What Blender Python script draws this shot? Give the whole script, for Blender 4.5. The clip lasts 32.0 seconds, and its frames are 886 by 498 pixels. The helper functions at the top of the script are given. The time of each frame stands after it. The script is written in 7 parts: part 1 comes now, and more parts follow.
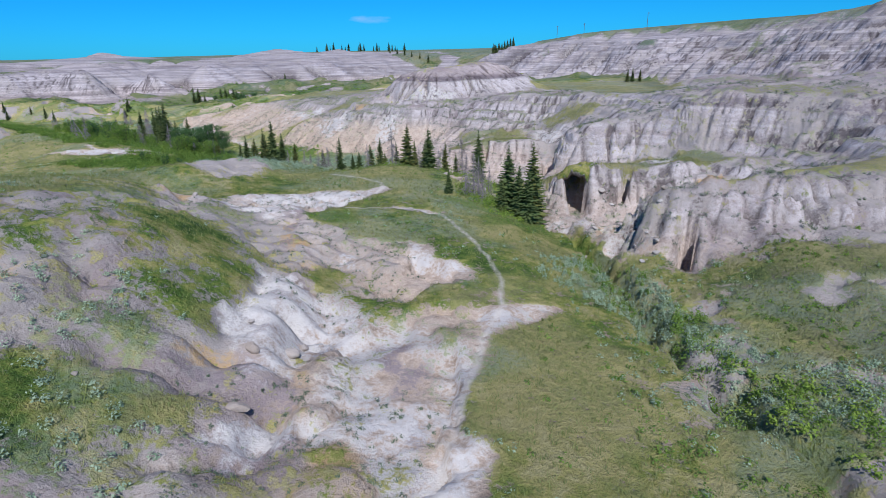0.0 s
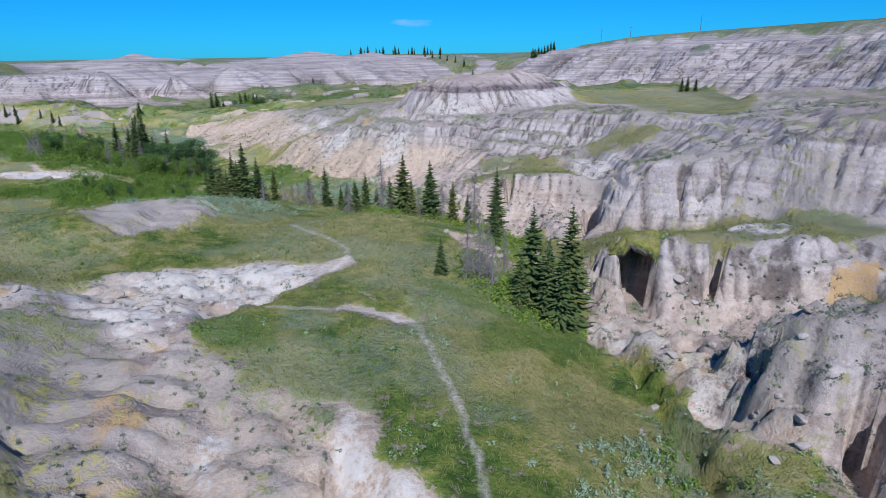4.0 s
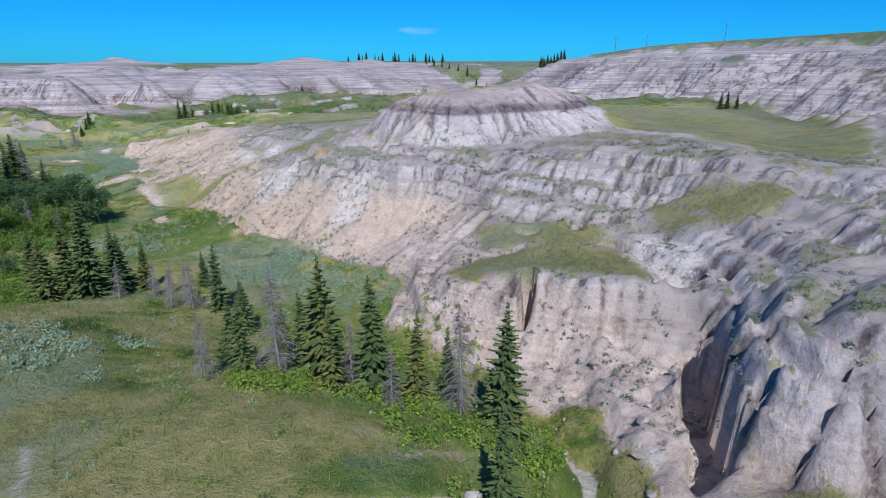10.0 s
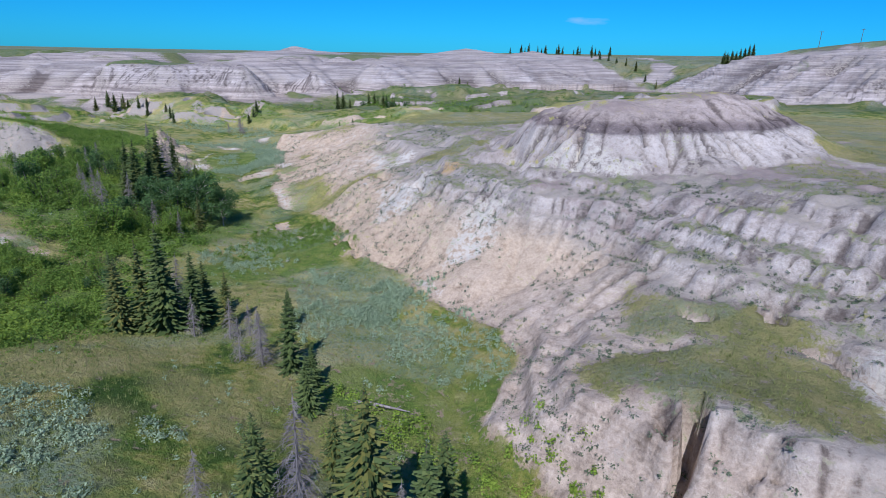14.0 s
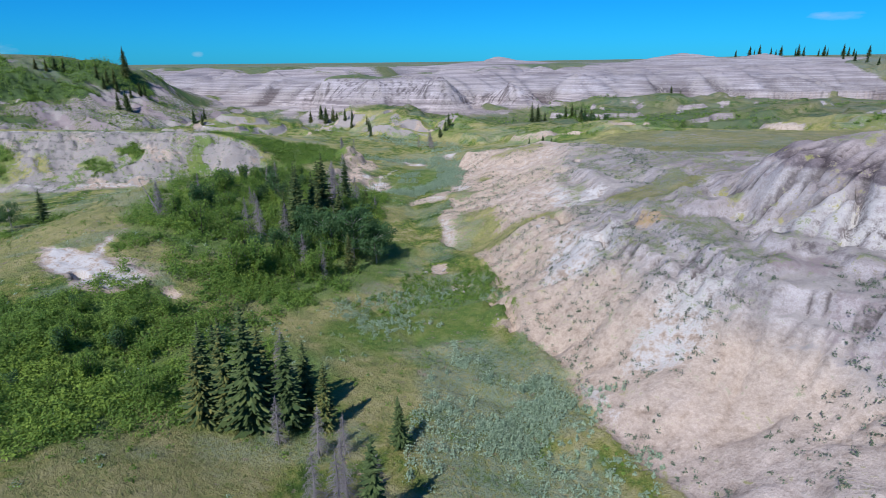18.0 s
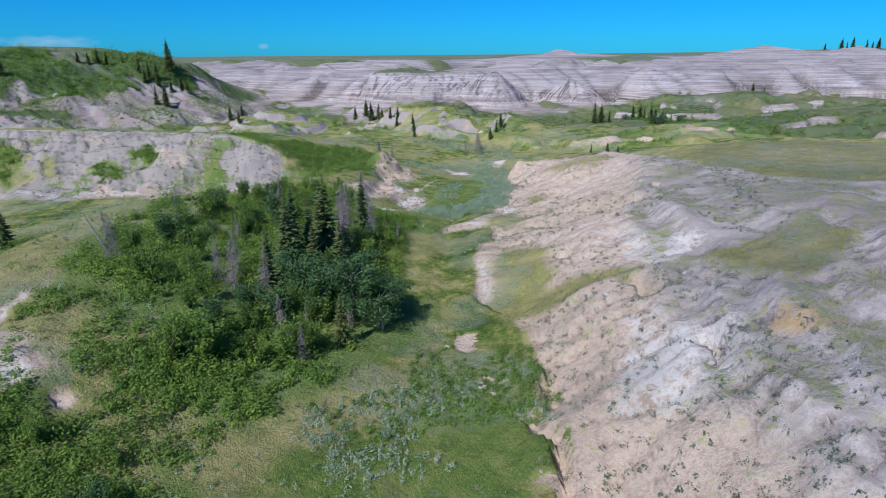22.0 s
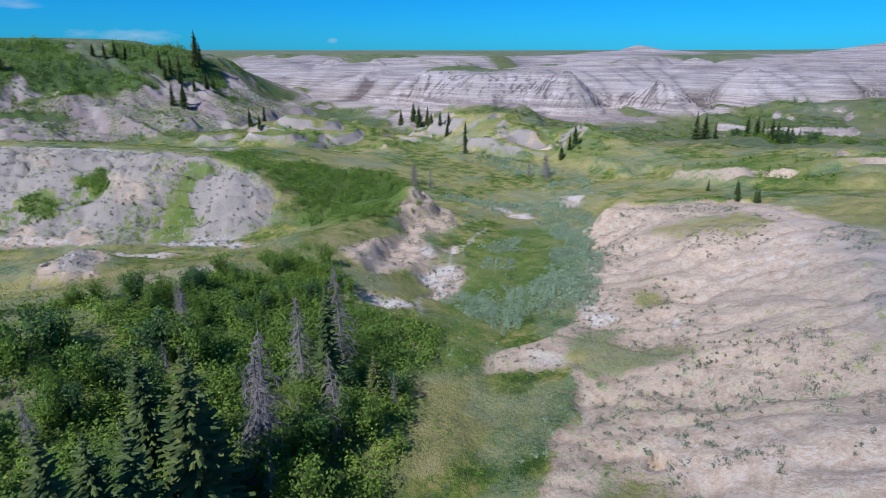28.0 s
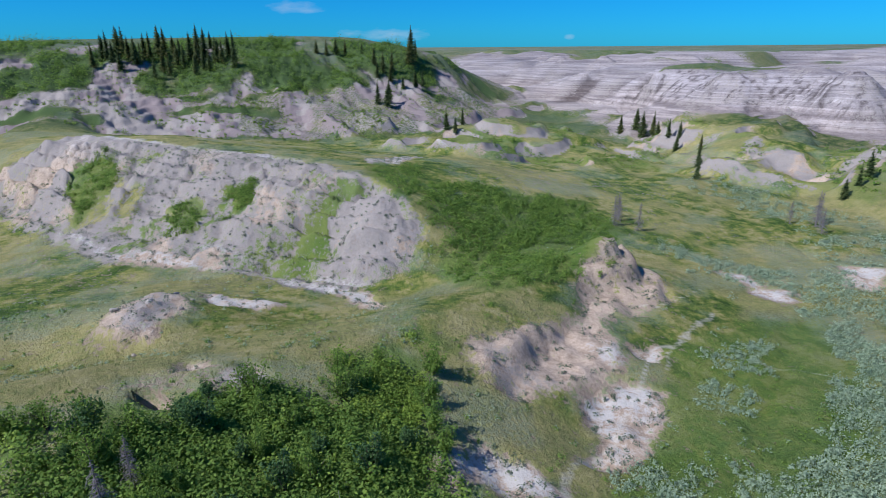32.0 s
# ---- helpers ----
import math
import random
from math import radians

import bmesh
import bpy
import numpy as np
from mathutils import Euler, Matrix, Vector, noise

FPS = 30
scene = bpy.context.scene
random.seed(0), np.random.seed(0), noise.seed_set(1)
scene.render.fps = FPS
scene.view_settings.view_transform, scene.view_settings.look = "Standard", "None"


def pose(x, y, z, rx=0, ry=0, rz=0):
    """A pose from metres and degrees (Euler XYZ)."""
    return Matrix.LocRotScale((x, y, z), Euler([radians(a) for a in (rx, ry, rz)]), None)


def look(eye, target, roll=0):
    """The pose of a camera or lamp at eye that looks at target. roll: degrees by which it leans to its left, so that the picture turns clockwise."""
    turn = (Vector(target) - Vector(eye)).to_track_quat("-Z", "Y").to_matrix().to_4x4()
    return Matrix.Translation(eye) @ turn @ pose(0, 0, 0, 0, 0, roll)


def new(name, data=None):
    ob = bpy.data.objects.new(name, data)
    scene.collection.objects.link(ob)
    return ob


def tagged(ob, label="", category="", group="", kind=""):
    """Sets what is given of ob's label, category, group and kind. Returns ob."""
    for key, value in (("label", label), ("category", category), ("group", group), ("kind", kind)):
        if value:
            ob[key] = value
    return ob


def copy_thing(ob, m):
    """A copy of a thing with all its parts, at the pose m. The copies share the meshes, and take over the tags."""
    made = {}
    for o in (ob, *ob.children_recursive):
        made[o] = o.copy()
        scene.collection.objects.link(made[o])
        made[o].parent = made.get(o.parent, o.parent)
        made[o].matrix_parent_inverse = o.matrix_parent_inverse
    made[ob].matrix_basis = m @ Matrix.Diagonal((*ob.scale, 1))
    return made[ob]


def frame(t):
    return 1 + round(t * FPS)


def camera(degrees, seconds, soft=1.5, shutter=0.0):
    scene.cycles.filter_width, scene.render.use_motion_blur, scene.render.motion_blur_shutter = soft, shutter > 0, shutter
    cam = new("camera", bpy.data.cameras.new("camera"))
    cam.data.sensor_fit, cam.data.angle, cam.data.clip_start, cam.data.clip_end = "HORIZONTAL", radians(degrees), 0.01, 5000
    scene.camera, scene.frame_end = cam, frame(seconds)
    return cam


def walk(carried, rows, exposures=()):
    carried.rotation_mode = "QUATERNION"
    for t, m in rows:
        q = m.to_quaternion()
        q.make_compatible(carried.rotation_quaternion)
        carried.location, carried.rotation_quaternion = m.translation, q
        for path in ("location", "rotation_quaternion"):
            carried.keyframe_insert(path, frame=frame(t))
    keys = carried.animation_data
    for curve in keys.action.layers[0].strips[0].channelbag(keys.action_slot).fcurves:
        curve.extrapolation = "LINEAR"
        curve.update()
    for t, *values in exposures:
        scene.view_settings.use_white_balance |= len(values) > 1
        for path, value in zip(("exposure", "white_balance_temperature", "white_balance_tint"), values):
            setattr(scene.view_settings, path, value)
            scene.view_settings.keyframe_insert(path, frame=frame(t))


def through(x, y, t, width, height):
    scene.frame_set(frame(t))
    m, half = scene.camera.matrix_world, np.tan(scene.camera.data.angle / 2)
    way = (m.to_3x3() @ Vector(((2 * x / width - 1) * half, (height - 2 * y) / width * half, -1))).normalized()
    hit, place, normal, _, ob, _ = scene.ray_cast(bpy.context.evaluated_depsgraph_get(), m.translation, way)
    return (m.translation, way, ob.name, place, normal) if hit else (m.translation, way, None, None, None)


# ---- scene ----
cam = camera(75.1, 32.0, 0.85)
METRES, EYE, TILT, LEAN, TURN = 200.0, 30.0, -18.5, 1.0, 0.0
ROWS = [
    (0.0, 0.0, 0.0, 0.0, 0.0, 0.0, -0.0),
    (0.5, 0.0031, 0.0164, 0.006, -0.65, -0.08, 0.16),
    (1.0, 0.0061, 0.0327, 0.0117, -0.78, -0.05, 0.22),
    (1.5, 0.009, 0.0487, 0.0175, -0.83, -0.02, 0.19),
    (2.0, 0.0117, 0.0648, 0.0233, -0.86, 0.07, 0.19),
    (2.5, 0.0142, 0.0799, 0.0288, -0.73, 0.17, 0.09),
    (3.0, 0.0161, 0.0958, 0.0344, 1.28, 0.22, -0.62),
    (3.5, 0.0178, 0.1114, 0.04, 3.24, 0.21, -1.34),
    (5.5, 0.021, 0.1727, 0.0612, 3.56, 0.43, -1.95),
    (6.0, 0.0212, 0.1881, 0.0663, 3.48, 0.45, -2.06),
    (6.5, 0.0213, 0.2036, 0.0714, 3.59, 0.54, -2.22),
    (7.0, 0.0212, 0.2195, 0.0767, 3.63, 0.65, -2.35),
    (7.5, 0.0208, 0.2345, 0.0817, 3.63, 0.66, -2.37),
    (8.0, 0.0206, 0.2507, 0.0867, 3.6, 0.78, -2.43),
    (8.5, 0.0205, 0.2664, 0.0921, 3.63, 0.85, -2.47),
    (9.0, 0.0204, 0.2825, 0.0976, 3.64, 0.89, -2.48),
    (9.5, 0.0206, 0.2986, 0.1029, 3.72, 0.89, -2.51),
    (10.0, 0.0209, 0.3145, 0.1086, 3.69, 0.97, -2.54),
    (10.5, 0.0211, 0.3267, 0.114, 3.83, 0.92, -2.65),
    (11.0, 0.0215, 0.3359, 0.1187, 6.93, 0.68, -4.0),
    (11.5, 0.0219, 0.3436, 0.123, 11.03, 0.24, -5.67),
    (12.0, 0.0222, 0.3507, 0.1271, 14.63, -0.23, -7.04),
    (12.5, 0.022, 0.3582, 0.1308, 16.83, -0.72, -7.88),
    (13.0, 0.0214, 0.3661, 0.1339, 17.23, -0.94, -8.01),
    (13.5, 0.0202, 0.3744, 0.1373, 17.43, -1.08, -8.04),
    (14.0, 0.0184, 0.3831, 0.1412, 18.15, -1.23, -8.17),
    (14.5, 0.0161, 0.3918, 0.1456, 20.2, -1.52, -8.55),
    (15.0, 0.0135, 0.4006, 0.1502, 23.6, -1.93, -9.27),
    (15.5, 0.0108, 0.4093, 0.1546, 27.14, -2.38, -10.04),
    (17.5, -0.0051, 0.4525, 0.1691, 31.43, -2.71, -10.52),
    (18.0, -0.0099, 0.4626, 0.1725, 37.44, -3.91, -11.88),
    (18.5, -0.0159, 0.4736, 0.1765, 42.51, -5.05, -12.96),
    (19.0, -0.0228, 0.4853, 0.1807, 43.93, -5.48, -13.18),
    (19.5, -0.0304, 0.4968, 0.1848, 44.06, -5.61, -13.17),
    (20.0, -0.0373, 0.5071, 0.1884, 43.29, -5.55, -13.06),
    (20.5, -0.0453, 0.5184, 0.1922, 43.05, -5.57, -13.09),
    (21.0, -0.0539, 0.5297, 0.1962, 43.05, -5.64, -13.2),
    (21.5, -0.0633, 0.5415, 0.2003, 43.03, -5.7, -13.27),
    (22.0, -0.0735, 0.554, 0.2048, 42.99, -5.81, -13.29),
    (22.5, -0.0841, 0.5661, 0.2087, 44.19, -6.21, -13.53),
    (23.0, -0.0955, 0.579, 0.2131, 46.95, -6.98, -14.02),
    (23.5, -0.1074, 0.5921, 0.2176, 48.67, -7.52, -14.35),
    (24.0, -0.1199, 0.6052, 0.2221, 49.2, -7.71, -14.48),
    (24.5, -0.1329, 0.6186, 0.2267, 49.3, -7.78, -14.53),
    (25.0, -0.1462, 0.6322, 0.2313, 49.14, -7.82, -14.56),
    (25.5, -0.1592, 0.6452, 0.2356, 49.18, -7.85, -14.6),
    (27.5, -0.2176, 0.7001, 0.2527, 49.11, -7.78, -14.89),
    (28.0, -0.231, 0.7131, 0.2564, 49.11, -7.74, -14.97),
    (28.5, -0.2455, 0.7268, 0.2602, 49.12, -7.62, -15.03),
    (29.0, -0.2597, 0.7403, 0.2641, 49.02, -7.51, -15.09),
    (29.5, -0.2737, 0.7537, 0.2679, 48.93, -7.46, -15.16),
    (30.0, -0.288, 0.7666, 0.2717, 50.23, -7.69, -15.46),
    (30.5, -0.3015, 0.7784, 0.2754, 53.79, -8.66, -16.04),
    (31.0, -0.3158, 0.7899, 0.2789, 58.82, -10.28, -16.75),
    (31.5, -0.3303, 0.8009, 0.2824, 65.13, -12.17, -17.43),
    (32.0, -0.3449, 0.8107, 0.2855, 71.73, -14.5, -17.67),
]
walk(cam, [(t, pose(0, 0, EYE, TILT, LEAN, TURN) @ pose(METRES * x, METRES * y, METRES * z, 90 + pitch, roll, yaw)) for t, x, y, z, yaw, pitch, roll in ROWS], exposures=[(0.0, -0.07, 5760.0, 12.0), (32.0, -0.07, 5760.0, 12.0)])

# ---- sky, sun ----
SUN_FROM, SUN_HEIGHT = (0.16, -0.99), 47.0
world = bpy.data.worlds.new("sky")
scene.world = world
world.use_nodes = True
wn, wl = world.node_tree.nodes, world.node_tree.links
wn.clear()
sky = wn.new("ShaderNodeTexSky")
sky.sky_type, sky.sun_disc = "NISHITA", False
sky.sun_elevation, sky.sun_rotation = radians(SUN_HEIGHT), math.atan2(SUN_FROM[0], SUN_FROM[1])
sky.altitude, sky.air_density, sky.dust_density, sky.ozone_density = 800, 1.0, 0.3, 3.0
back = wn.new("ShaderNodeBackground")
back.inputs["Strength"].default_value = 0.079
out = wn.new("ShaderNodeOutputWorld")
deep = wn.new("ShaderNodeMix")
deep.data_type, deep.blend_type = "RGBA", "MULTIPLY"
deep.inputs[0].default_value = 1.0
deep.inputs[7].default_value = (0.10, 0.77, 1.42, 1.0)
wl.new(sky.outputs[0], deep.inputs[6])
# thin white fair-weather clouds, low over the far rim
way = wn.new("ShaderNodeTexCoord").outputs["Generated"]


def cloud(under, azimuth, height, wide, high, seed):
    a, e = radians(azimuth), radians(height)
    c = Vector((-math.sin(a) * math.cos(e), math.cos(a) * math.cos(e), math.sin(e)))
    side, up = Vector((math.cos(a), math.sin(a), 0)), Vector((0, 0, 1))
    parts = []
    for axis, half in ((side, wide), (up, high)):
        d = wn.new("ShaderNodeVectorMath")
        d.operation, d.inputs[1].default_value = "DOT_PRODUCT", axis / radians(half)
        wl.new(way, d.inputs[0])
        s = wn.new("ShaderNodeMath")
        s.operation, s.inputs[1].default_value = "SUBTRACT", c.dot(axis) / radians(half)
        wl.new(d.outputs["Value"], s.inputs[0])
        q = wn.new("ShaderNodeMath")
        q.operation, q.inputs[1].default_value = "POWER", 2.0
        ab = wn.new("ShaderNodeMath")
        ab.operation = "ABSOLUTE"
        wl.new(s.outputs[0], ab.inputs[0])
        wl.new(ab.outputs[0], q.inputs[0])
        parts.append(q.outputs[0])
    r = wn.new("ShaderNodeMath")
    wl.new(parts[0], r.inputs[0])
    wl.new(parts[1], r.inputs[1])
    n = wn.new("ShaderNodeTexNoise")
    n.inputs["Scale"].default_value, n.inputs["Detail"].default_value = 22.0, 6.0
    move = wn.new("ShaderNodeVectorMath")
    move.operation, move.inputs[1].default_value = "MULTIPLY_ADD", (1.0, 1.0, 3.5)
    move.inputs[2].default_value = (seed, seed, seed)
    wl.new(way, move.inputs[0])
    wl.new(move.outputs[0], n.inputs["Vector"])
    f = wn.new("ShaderNodeMath")
    f.operation = "SUBTRACT"
    wl.new(n.outputs[0], f.inputs[0])
    k = wn.new("ShaderNodeMath")
    k.operation, k.inputs[1].default_value = "MULTIPLY", 0.35
    wl.new(r.outputs[0], k.inputs[0])
    wl.new(k.outputs[0], f.inputs[1])
    g = wn.new("ShaderNodeMapRange")
    g.inputs["From Min"].default_value, g.inputs["From Max"].default_value, g.inputs["To Max"].default_value = 0.24, 0.85, 0.55
    wl.new(f.outputs[0], g.inputs["Value"])
    m = wn.new("ShaderNodeMix")
    m.data_type = "RGBA"
    m.inputs[7].default_value = (8.2, 8.6, 9.0, 1.0)
    wl.new(g.outputs[0], m.inputs[0])
    wl.new(under, m.inputs[6])
    return m.outputs[2]


clear = deep.outputs[2]
for spot in ((6.2, 3.3, 2.6, 0.42, 1.0), (61.0, 0.9, 0.6, 0.35, 5.0), (86.0, 3.4, 2.6, 0.7, 7.0), (78.0, 1.2, 6.0, 0.7, 11.0)):
    clear = cloud(clear, *spot)
wl.new(clear, back.inputs[0])
wl.new(back.outputs[0], out.inputs[0])
lamp = bpy.data.lights.new("sun", "SUN")
lamp.energy, lamp.angle, lamp.color = 5.5, radians(0.5), (1.0, 0.952, 0.895)
sun = new("sun", lamp)
_h = radians(SUN_HEIGHT)
_f = math.hypot(*SUN_FROM)
sun.matrix_world = look((SUN_FROM[0] / _f * math.cos(_h) * 300, SUN_FROM[1] / _f * math.cos(_h) * 300, math.sin(_h) * 300), (0, 0, 0))

# ---- materials ----
def material(name):
    m = bpy.data.materials.new(name)
    m.use_nodes = True
    m.node_tree.nodes.clear()
    return m, m.node_tree.nodes, m.node_tree.links


def node(nodes, links, kind, inputs=(), **values):
    """A node with its inputs set: a value, or a socket to link from."""
    n = nodes.new(kind)
    for key, value in values.items():
        setattr(n, key, value)
    for key, value in dict(inputs).items():
        if isinstance(value, bpy.types.NodeSocket):
            links.new(value, n.inputs[key])
        else:
            n.inputs[key].default_value = value
    return n


def ramp(nodes, links, fac, stops, smooth="LINEAR"):
    n = nodes.new("ShaderNodeValToRGB")
    n.color_ramp.interpolation = smooth
    e = n.color_ramp.elements
    while len(e) < len(stops):
        e.new(0.5)
    for el, (p, c) in zip(e, stops):
        el.position, el.color = p, (*c, 1.0) if len(c) == 3 else c
    links.new(fac, n.inputs[0])
    return n.outputs[0]


def mix(nodes, links, fac, a, b, blend="MIX"):
    n = nodes.new("ShaderNodeMix")
    n.data_type, n.blend_type = "RGBA", blend
    for i, v in ((0, fac), (6, a), (7, b)):
        if isinstance(v, bpy.types.NodeSocket):
            links.new(v, n.inputs[i])
        elif i:
            n.inputs[i].default_value = (*v, 1.0)
        else:
            n.inputs[i].default_value = v
    return n.outputs[2]


def math_node(nodes, links, op, a, b=0.0, clamp=False):
    n = nodes.new("ShaderNodeMath")
    n.operation, n.use_clamp = op, clamp
    for i, v in enumerate((a, b)):
        if isinstance(v, bpy.types.NodeSocket):
            links.new(v, n.inputs[i])
        else:
            n.inputs[i].default_value = v
    return n.outputs[0]


def ground_material():
    """Bedded clay by height, with grass, dry grass, sage, white salt crust, rust and trodden earth where the ground carries them."""
    m, N, L = material("badlands ground")
    pos = N.new("ShaderNodeNewGeometry").outputs["Position"]

    def noise_at(scale, detail=4.0, rough=0.6, where=pos):
        return node(N, L, "ShaderNodeTexNoise", {"Vector": where, "Scale": scale, "Detail": detail, "Roughness": rough}).outputs[0]

    def mask(name):
        return node(N, L, "ShaderNodeAttribute", attribute_name=name).outputs["Fac"]

    big, mid, patchy, fine, grain = noise_at(0.05), noise_at(0.30), noise_at(0.9, 5, 0.72), noise_at(3.0, 5, 0.7), noise_at(11.0, 4, 0.75)
    # bedding
    z = node(N, L, "ShaderNodeSeparateXYZ", {0: pos}).outputs[2]
    north = node(N, L, "ShaderNodeSeparateXYZ", {0: pos}).outputs[1]
    dip = node(N, L, "ShaderNodeMapRange", {"Value": north, "From Min": 80.0, "From Max": 180.0, "To Min": 0.0, "To Max": 1.7}).outputs[0]
    zw = math_node(N, L, "ADD", math_node(N, L, "SUBTRACT", z, dip), math_node(N, L, "MULTIPLY", math_node(N, L, "SUBTRACT", mid, 0.5), 0.45))
    zw = math_node(N, L, "ADD", zw, math_node(N, L, "MULTIPLY", math_node(N, L, "SUBTRACT", big, 0.5), 0.9))
    beds = ramp(N, L, math_node(N, L, "DIVIDE", zw, 40.0), [
        (0.0, (0.58, 0.455, 0.335)), (0.20, (0.60, 0.475, 0.35)), (0.30, (0.60, 0.485, 0.37)), (0.335, (0.54, 0.465, 0.385)), (0.38, (0.57, 0.525, 0.48)), (0.43, (0.53, 0.485, 0.45)),
        (0.455, (0.42, 0.37, 0.34)), (0.48, (0.49, 0.45, 0.42)), (0.53, (0.53, 0.49, 0.465)), (0.553, (0.49, 0.455, 0.435)), (0.562, (0.16, 0.135, 0.14)), (0.580, (0.19, 0.155, 0.155)),
        (0.592, (0.38, 0.325, 0.305)), (0.63, (0.45, 0.385, 0.355)), (0.66, (0.42, 0.36, 0.335)), (0.70, (0.50, 0.46, 0.43)), (0.76, (0.44, 0.40, 0.385)), (0.80, (0.52, 0.485, 0.46)), (1.0, (0.50, 0.45, 0.41))])
    flatten = node(N, L, "ShaderNodeVectorMath", {0: pos, 1: (0.02, 0.02, 0.9)}, operation="MULTIPLY").outputs[0]
    bands = ramp(N, L, noise_at(0.31, 3, 0.55, flatten), [(0.30, (0.46, 0.44, 0.45)), (0.38, (0.72, 0.70, 0.71)), (0.44, (0.98, 0.97, 0.97)), (0.50, (0.60, 0.58, 0.59)), (0.55, (0.96, 0.95, 0.94)), (0.61, (0.58, 0.55, 0.55)), (0.67, (0.88, 0.86, 0.85)), (0.74, (0.50, 0.48, 0.48))])
    clay = mix(N, L, mask("banded"), beds, mix(N, L, 1.0, mix(N, L, 0.75, beds, (0.50, 0.47, 0.47)), bands, "MULTIPLY"))
    clay = mix(N, L, 1.0, clay, ramp(N, L, patchy, [(0.32, (0.72, 0.69, 0.66)), (0.46, (0.98, 0.98, 0.97)), (0.64, (1.12, 1.12, 1.13))]), "MULTIPLY")
    clay = mix(N, L, 1.0, clay, ramp(N, L, fine, [(0.25, (0.72, 0.70, 0.68)), (0.6, (1.05, 1.05, 1.05)), (0.8, (1.15, 1.14, 1.12))]), "MULTIPLY")
    clay = mix(N, L, 1.0, clay, ramp(N, L, grain, [(0.3, (0.82, 0.81, 0.80)), (0.65, (1.06, 1.06, 1.06))]), "MULTIPLY")
    clay = mix(N, L, 1.0, clay, (0.83, 0.815, 0.82), "MULTIPLY")
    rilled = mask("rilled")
    # dark clay wash in the rills, plus their crease shade put into the colour
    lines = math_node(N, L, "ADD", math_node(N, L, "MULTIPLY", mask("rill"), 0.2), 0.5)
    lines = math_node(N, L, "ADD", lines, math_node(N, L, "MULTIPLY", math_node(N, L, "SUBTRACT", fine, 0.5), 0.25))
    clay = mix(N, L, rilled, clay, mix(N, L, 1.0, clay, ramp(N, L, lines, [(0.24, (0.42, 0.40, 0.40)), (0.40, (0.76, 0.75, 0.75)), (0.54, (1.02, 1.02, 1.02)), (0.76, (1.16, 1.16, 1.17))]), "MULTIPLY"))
    wob = math_node(N, L, "ADD", math_node(N, L, "MULTIPLY", math_node(N, L, "SUBTRACT", patchy, 0.5), 2.2), math_node(N, L, "MULTIPLY", math_node(N, L, "SUBTRACT", fine, 0.5), 1.1))

    def covered(under, name, colour, hard=6.0, ragged=1.0):
        f = math_node(N, L, "MULTIPLY", math_node(N, L, "SUBTRACT", math_node(N, L, "ADD", mask(name), math_node(N, L, "MULTIPLY", wob, ragged)), 0.5), hard)
        f = math_node(N, L, "ADD", f, 0.5, True)
        f = math_node(N, L, "MULTIPLY", f, math_node(N, L, "MULTIPLY", mask(name), 6.0, True))
        return mix(N, L, f, under, colour)

    crust = mix(N, L, fine, mix(N, L, patchy, (0.15, 0.13, 0.12), (0.28, 0.235, 0.20)), (0.40, 0.36, 0.325))
    col = covered(clay, "weathered", crust, 2.2, 1.3)
    col = covered(col, "rust", mix(N, L, fine, (0.36, 0.22, 0.10), (0.44, 0.33, 0.19)), 2.5)
    col = covered(col, "mauve", mix(N, L, fine, (0.20, 0.155, 0.15), (0.32, 0.265, 0.25)), 3.0)
    col = covered(col, "salt", mix(N, L, fine, (0.42, 0.385, 0.345), (0.56, 0.525, 0.485)), 1.8, 1.3)
    tint = math_node(N, L, "ADD", math_node(N, L, "ADD", math_node(N, L, "MULTIPLY", mid, 0.42), math_node(N, L, "MULTIPLY", patchy, 0.33)), math_node(N, L, "MULTIPLY", big, 0.25))
    green = ramp(N, L, tint, [(0.43, (0.065, 0.120, 0.020)), (0.47, (0.140, 0.205, 0.036)), (0.505, (0.245, 0.270, 0.060)), (0.54, (0.37, 0.335, 0.110)), (0.59, (0.47, 0.41, 0.20))])
    green = mix(N, L, ramp(N, L, grain, [(0.35, (0, 0, 0)), (0.65, (1, 1, 1))]), mix(N, L, 1.0, green, (0.66, 0.70, 0.60), "MULTIPLY"), green)
    straw = mix(N, L, grain, (0.30, 0.265, 0.095), (0.47, 0.41, 0.19))
    green = mix(N, L, math_node(N, L, "MULTIPLY", mask("dry"), ramp(N, L, fine, [(0.3, (0.35, 0.35, 0.35)), (0.65, (1, 1, 1))])), green, straw)
    sage = mix(N, L, grain, (0.15, 0.205, 0.12), (0.33, 0.38, 0.26))
    green = mix(N, L, math_node(N, L, "MULTIPLY", mask("sage"), ramp(N, L, fine, [(0.38, (0.1, 0.1, 0.1)), (0.55, (1, 1, 1))])), green, sage)
    leafy = mix(N, L, grain, (0.070, 0.140, 0.023), (0.185, 0.275, 0.052))
    green = mix(N, L, mask("bushy"), green, leafy)
    # grass turns darker, greyer and bluer where banded, mostly the far country
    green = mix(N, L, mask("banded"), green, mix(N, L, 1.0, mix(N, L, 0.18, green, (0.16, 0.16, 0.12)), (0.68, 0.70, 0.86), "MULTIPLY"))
    col = covered(col, "grass", green, 4.0)
    col = covered(col, "trod", mix(N, L, fine, (0.50, 0.44, 0.36), (0.60, 0.55, 0.48)), 3.0, 0.2)
    rough = math_node(N, L, "ADD", math_node(N, L, "MULTIPLY", fine, 0.34), math_node(N, L, "ADD", math_node(N, L, "MULTIPLY", grain, 0.14), math_node(N, L, "MULTIPLY", patchy, 0.40)))
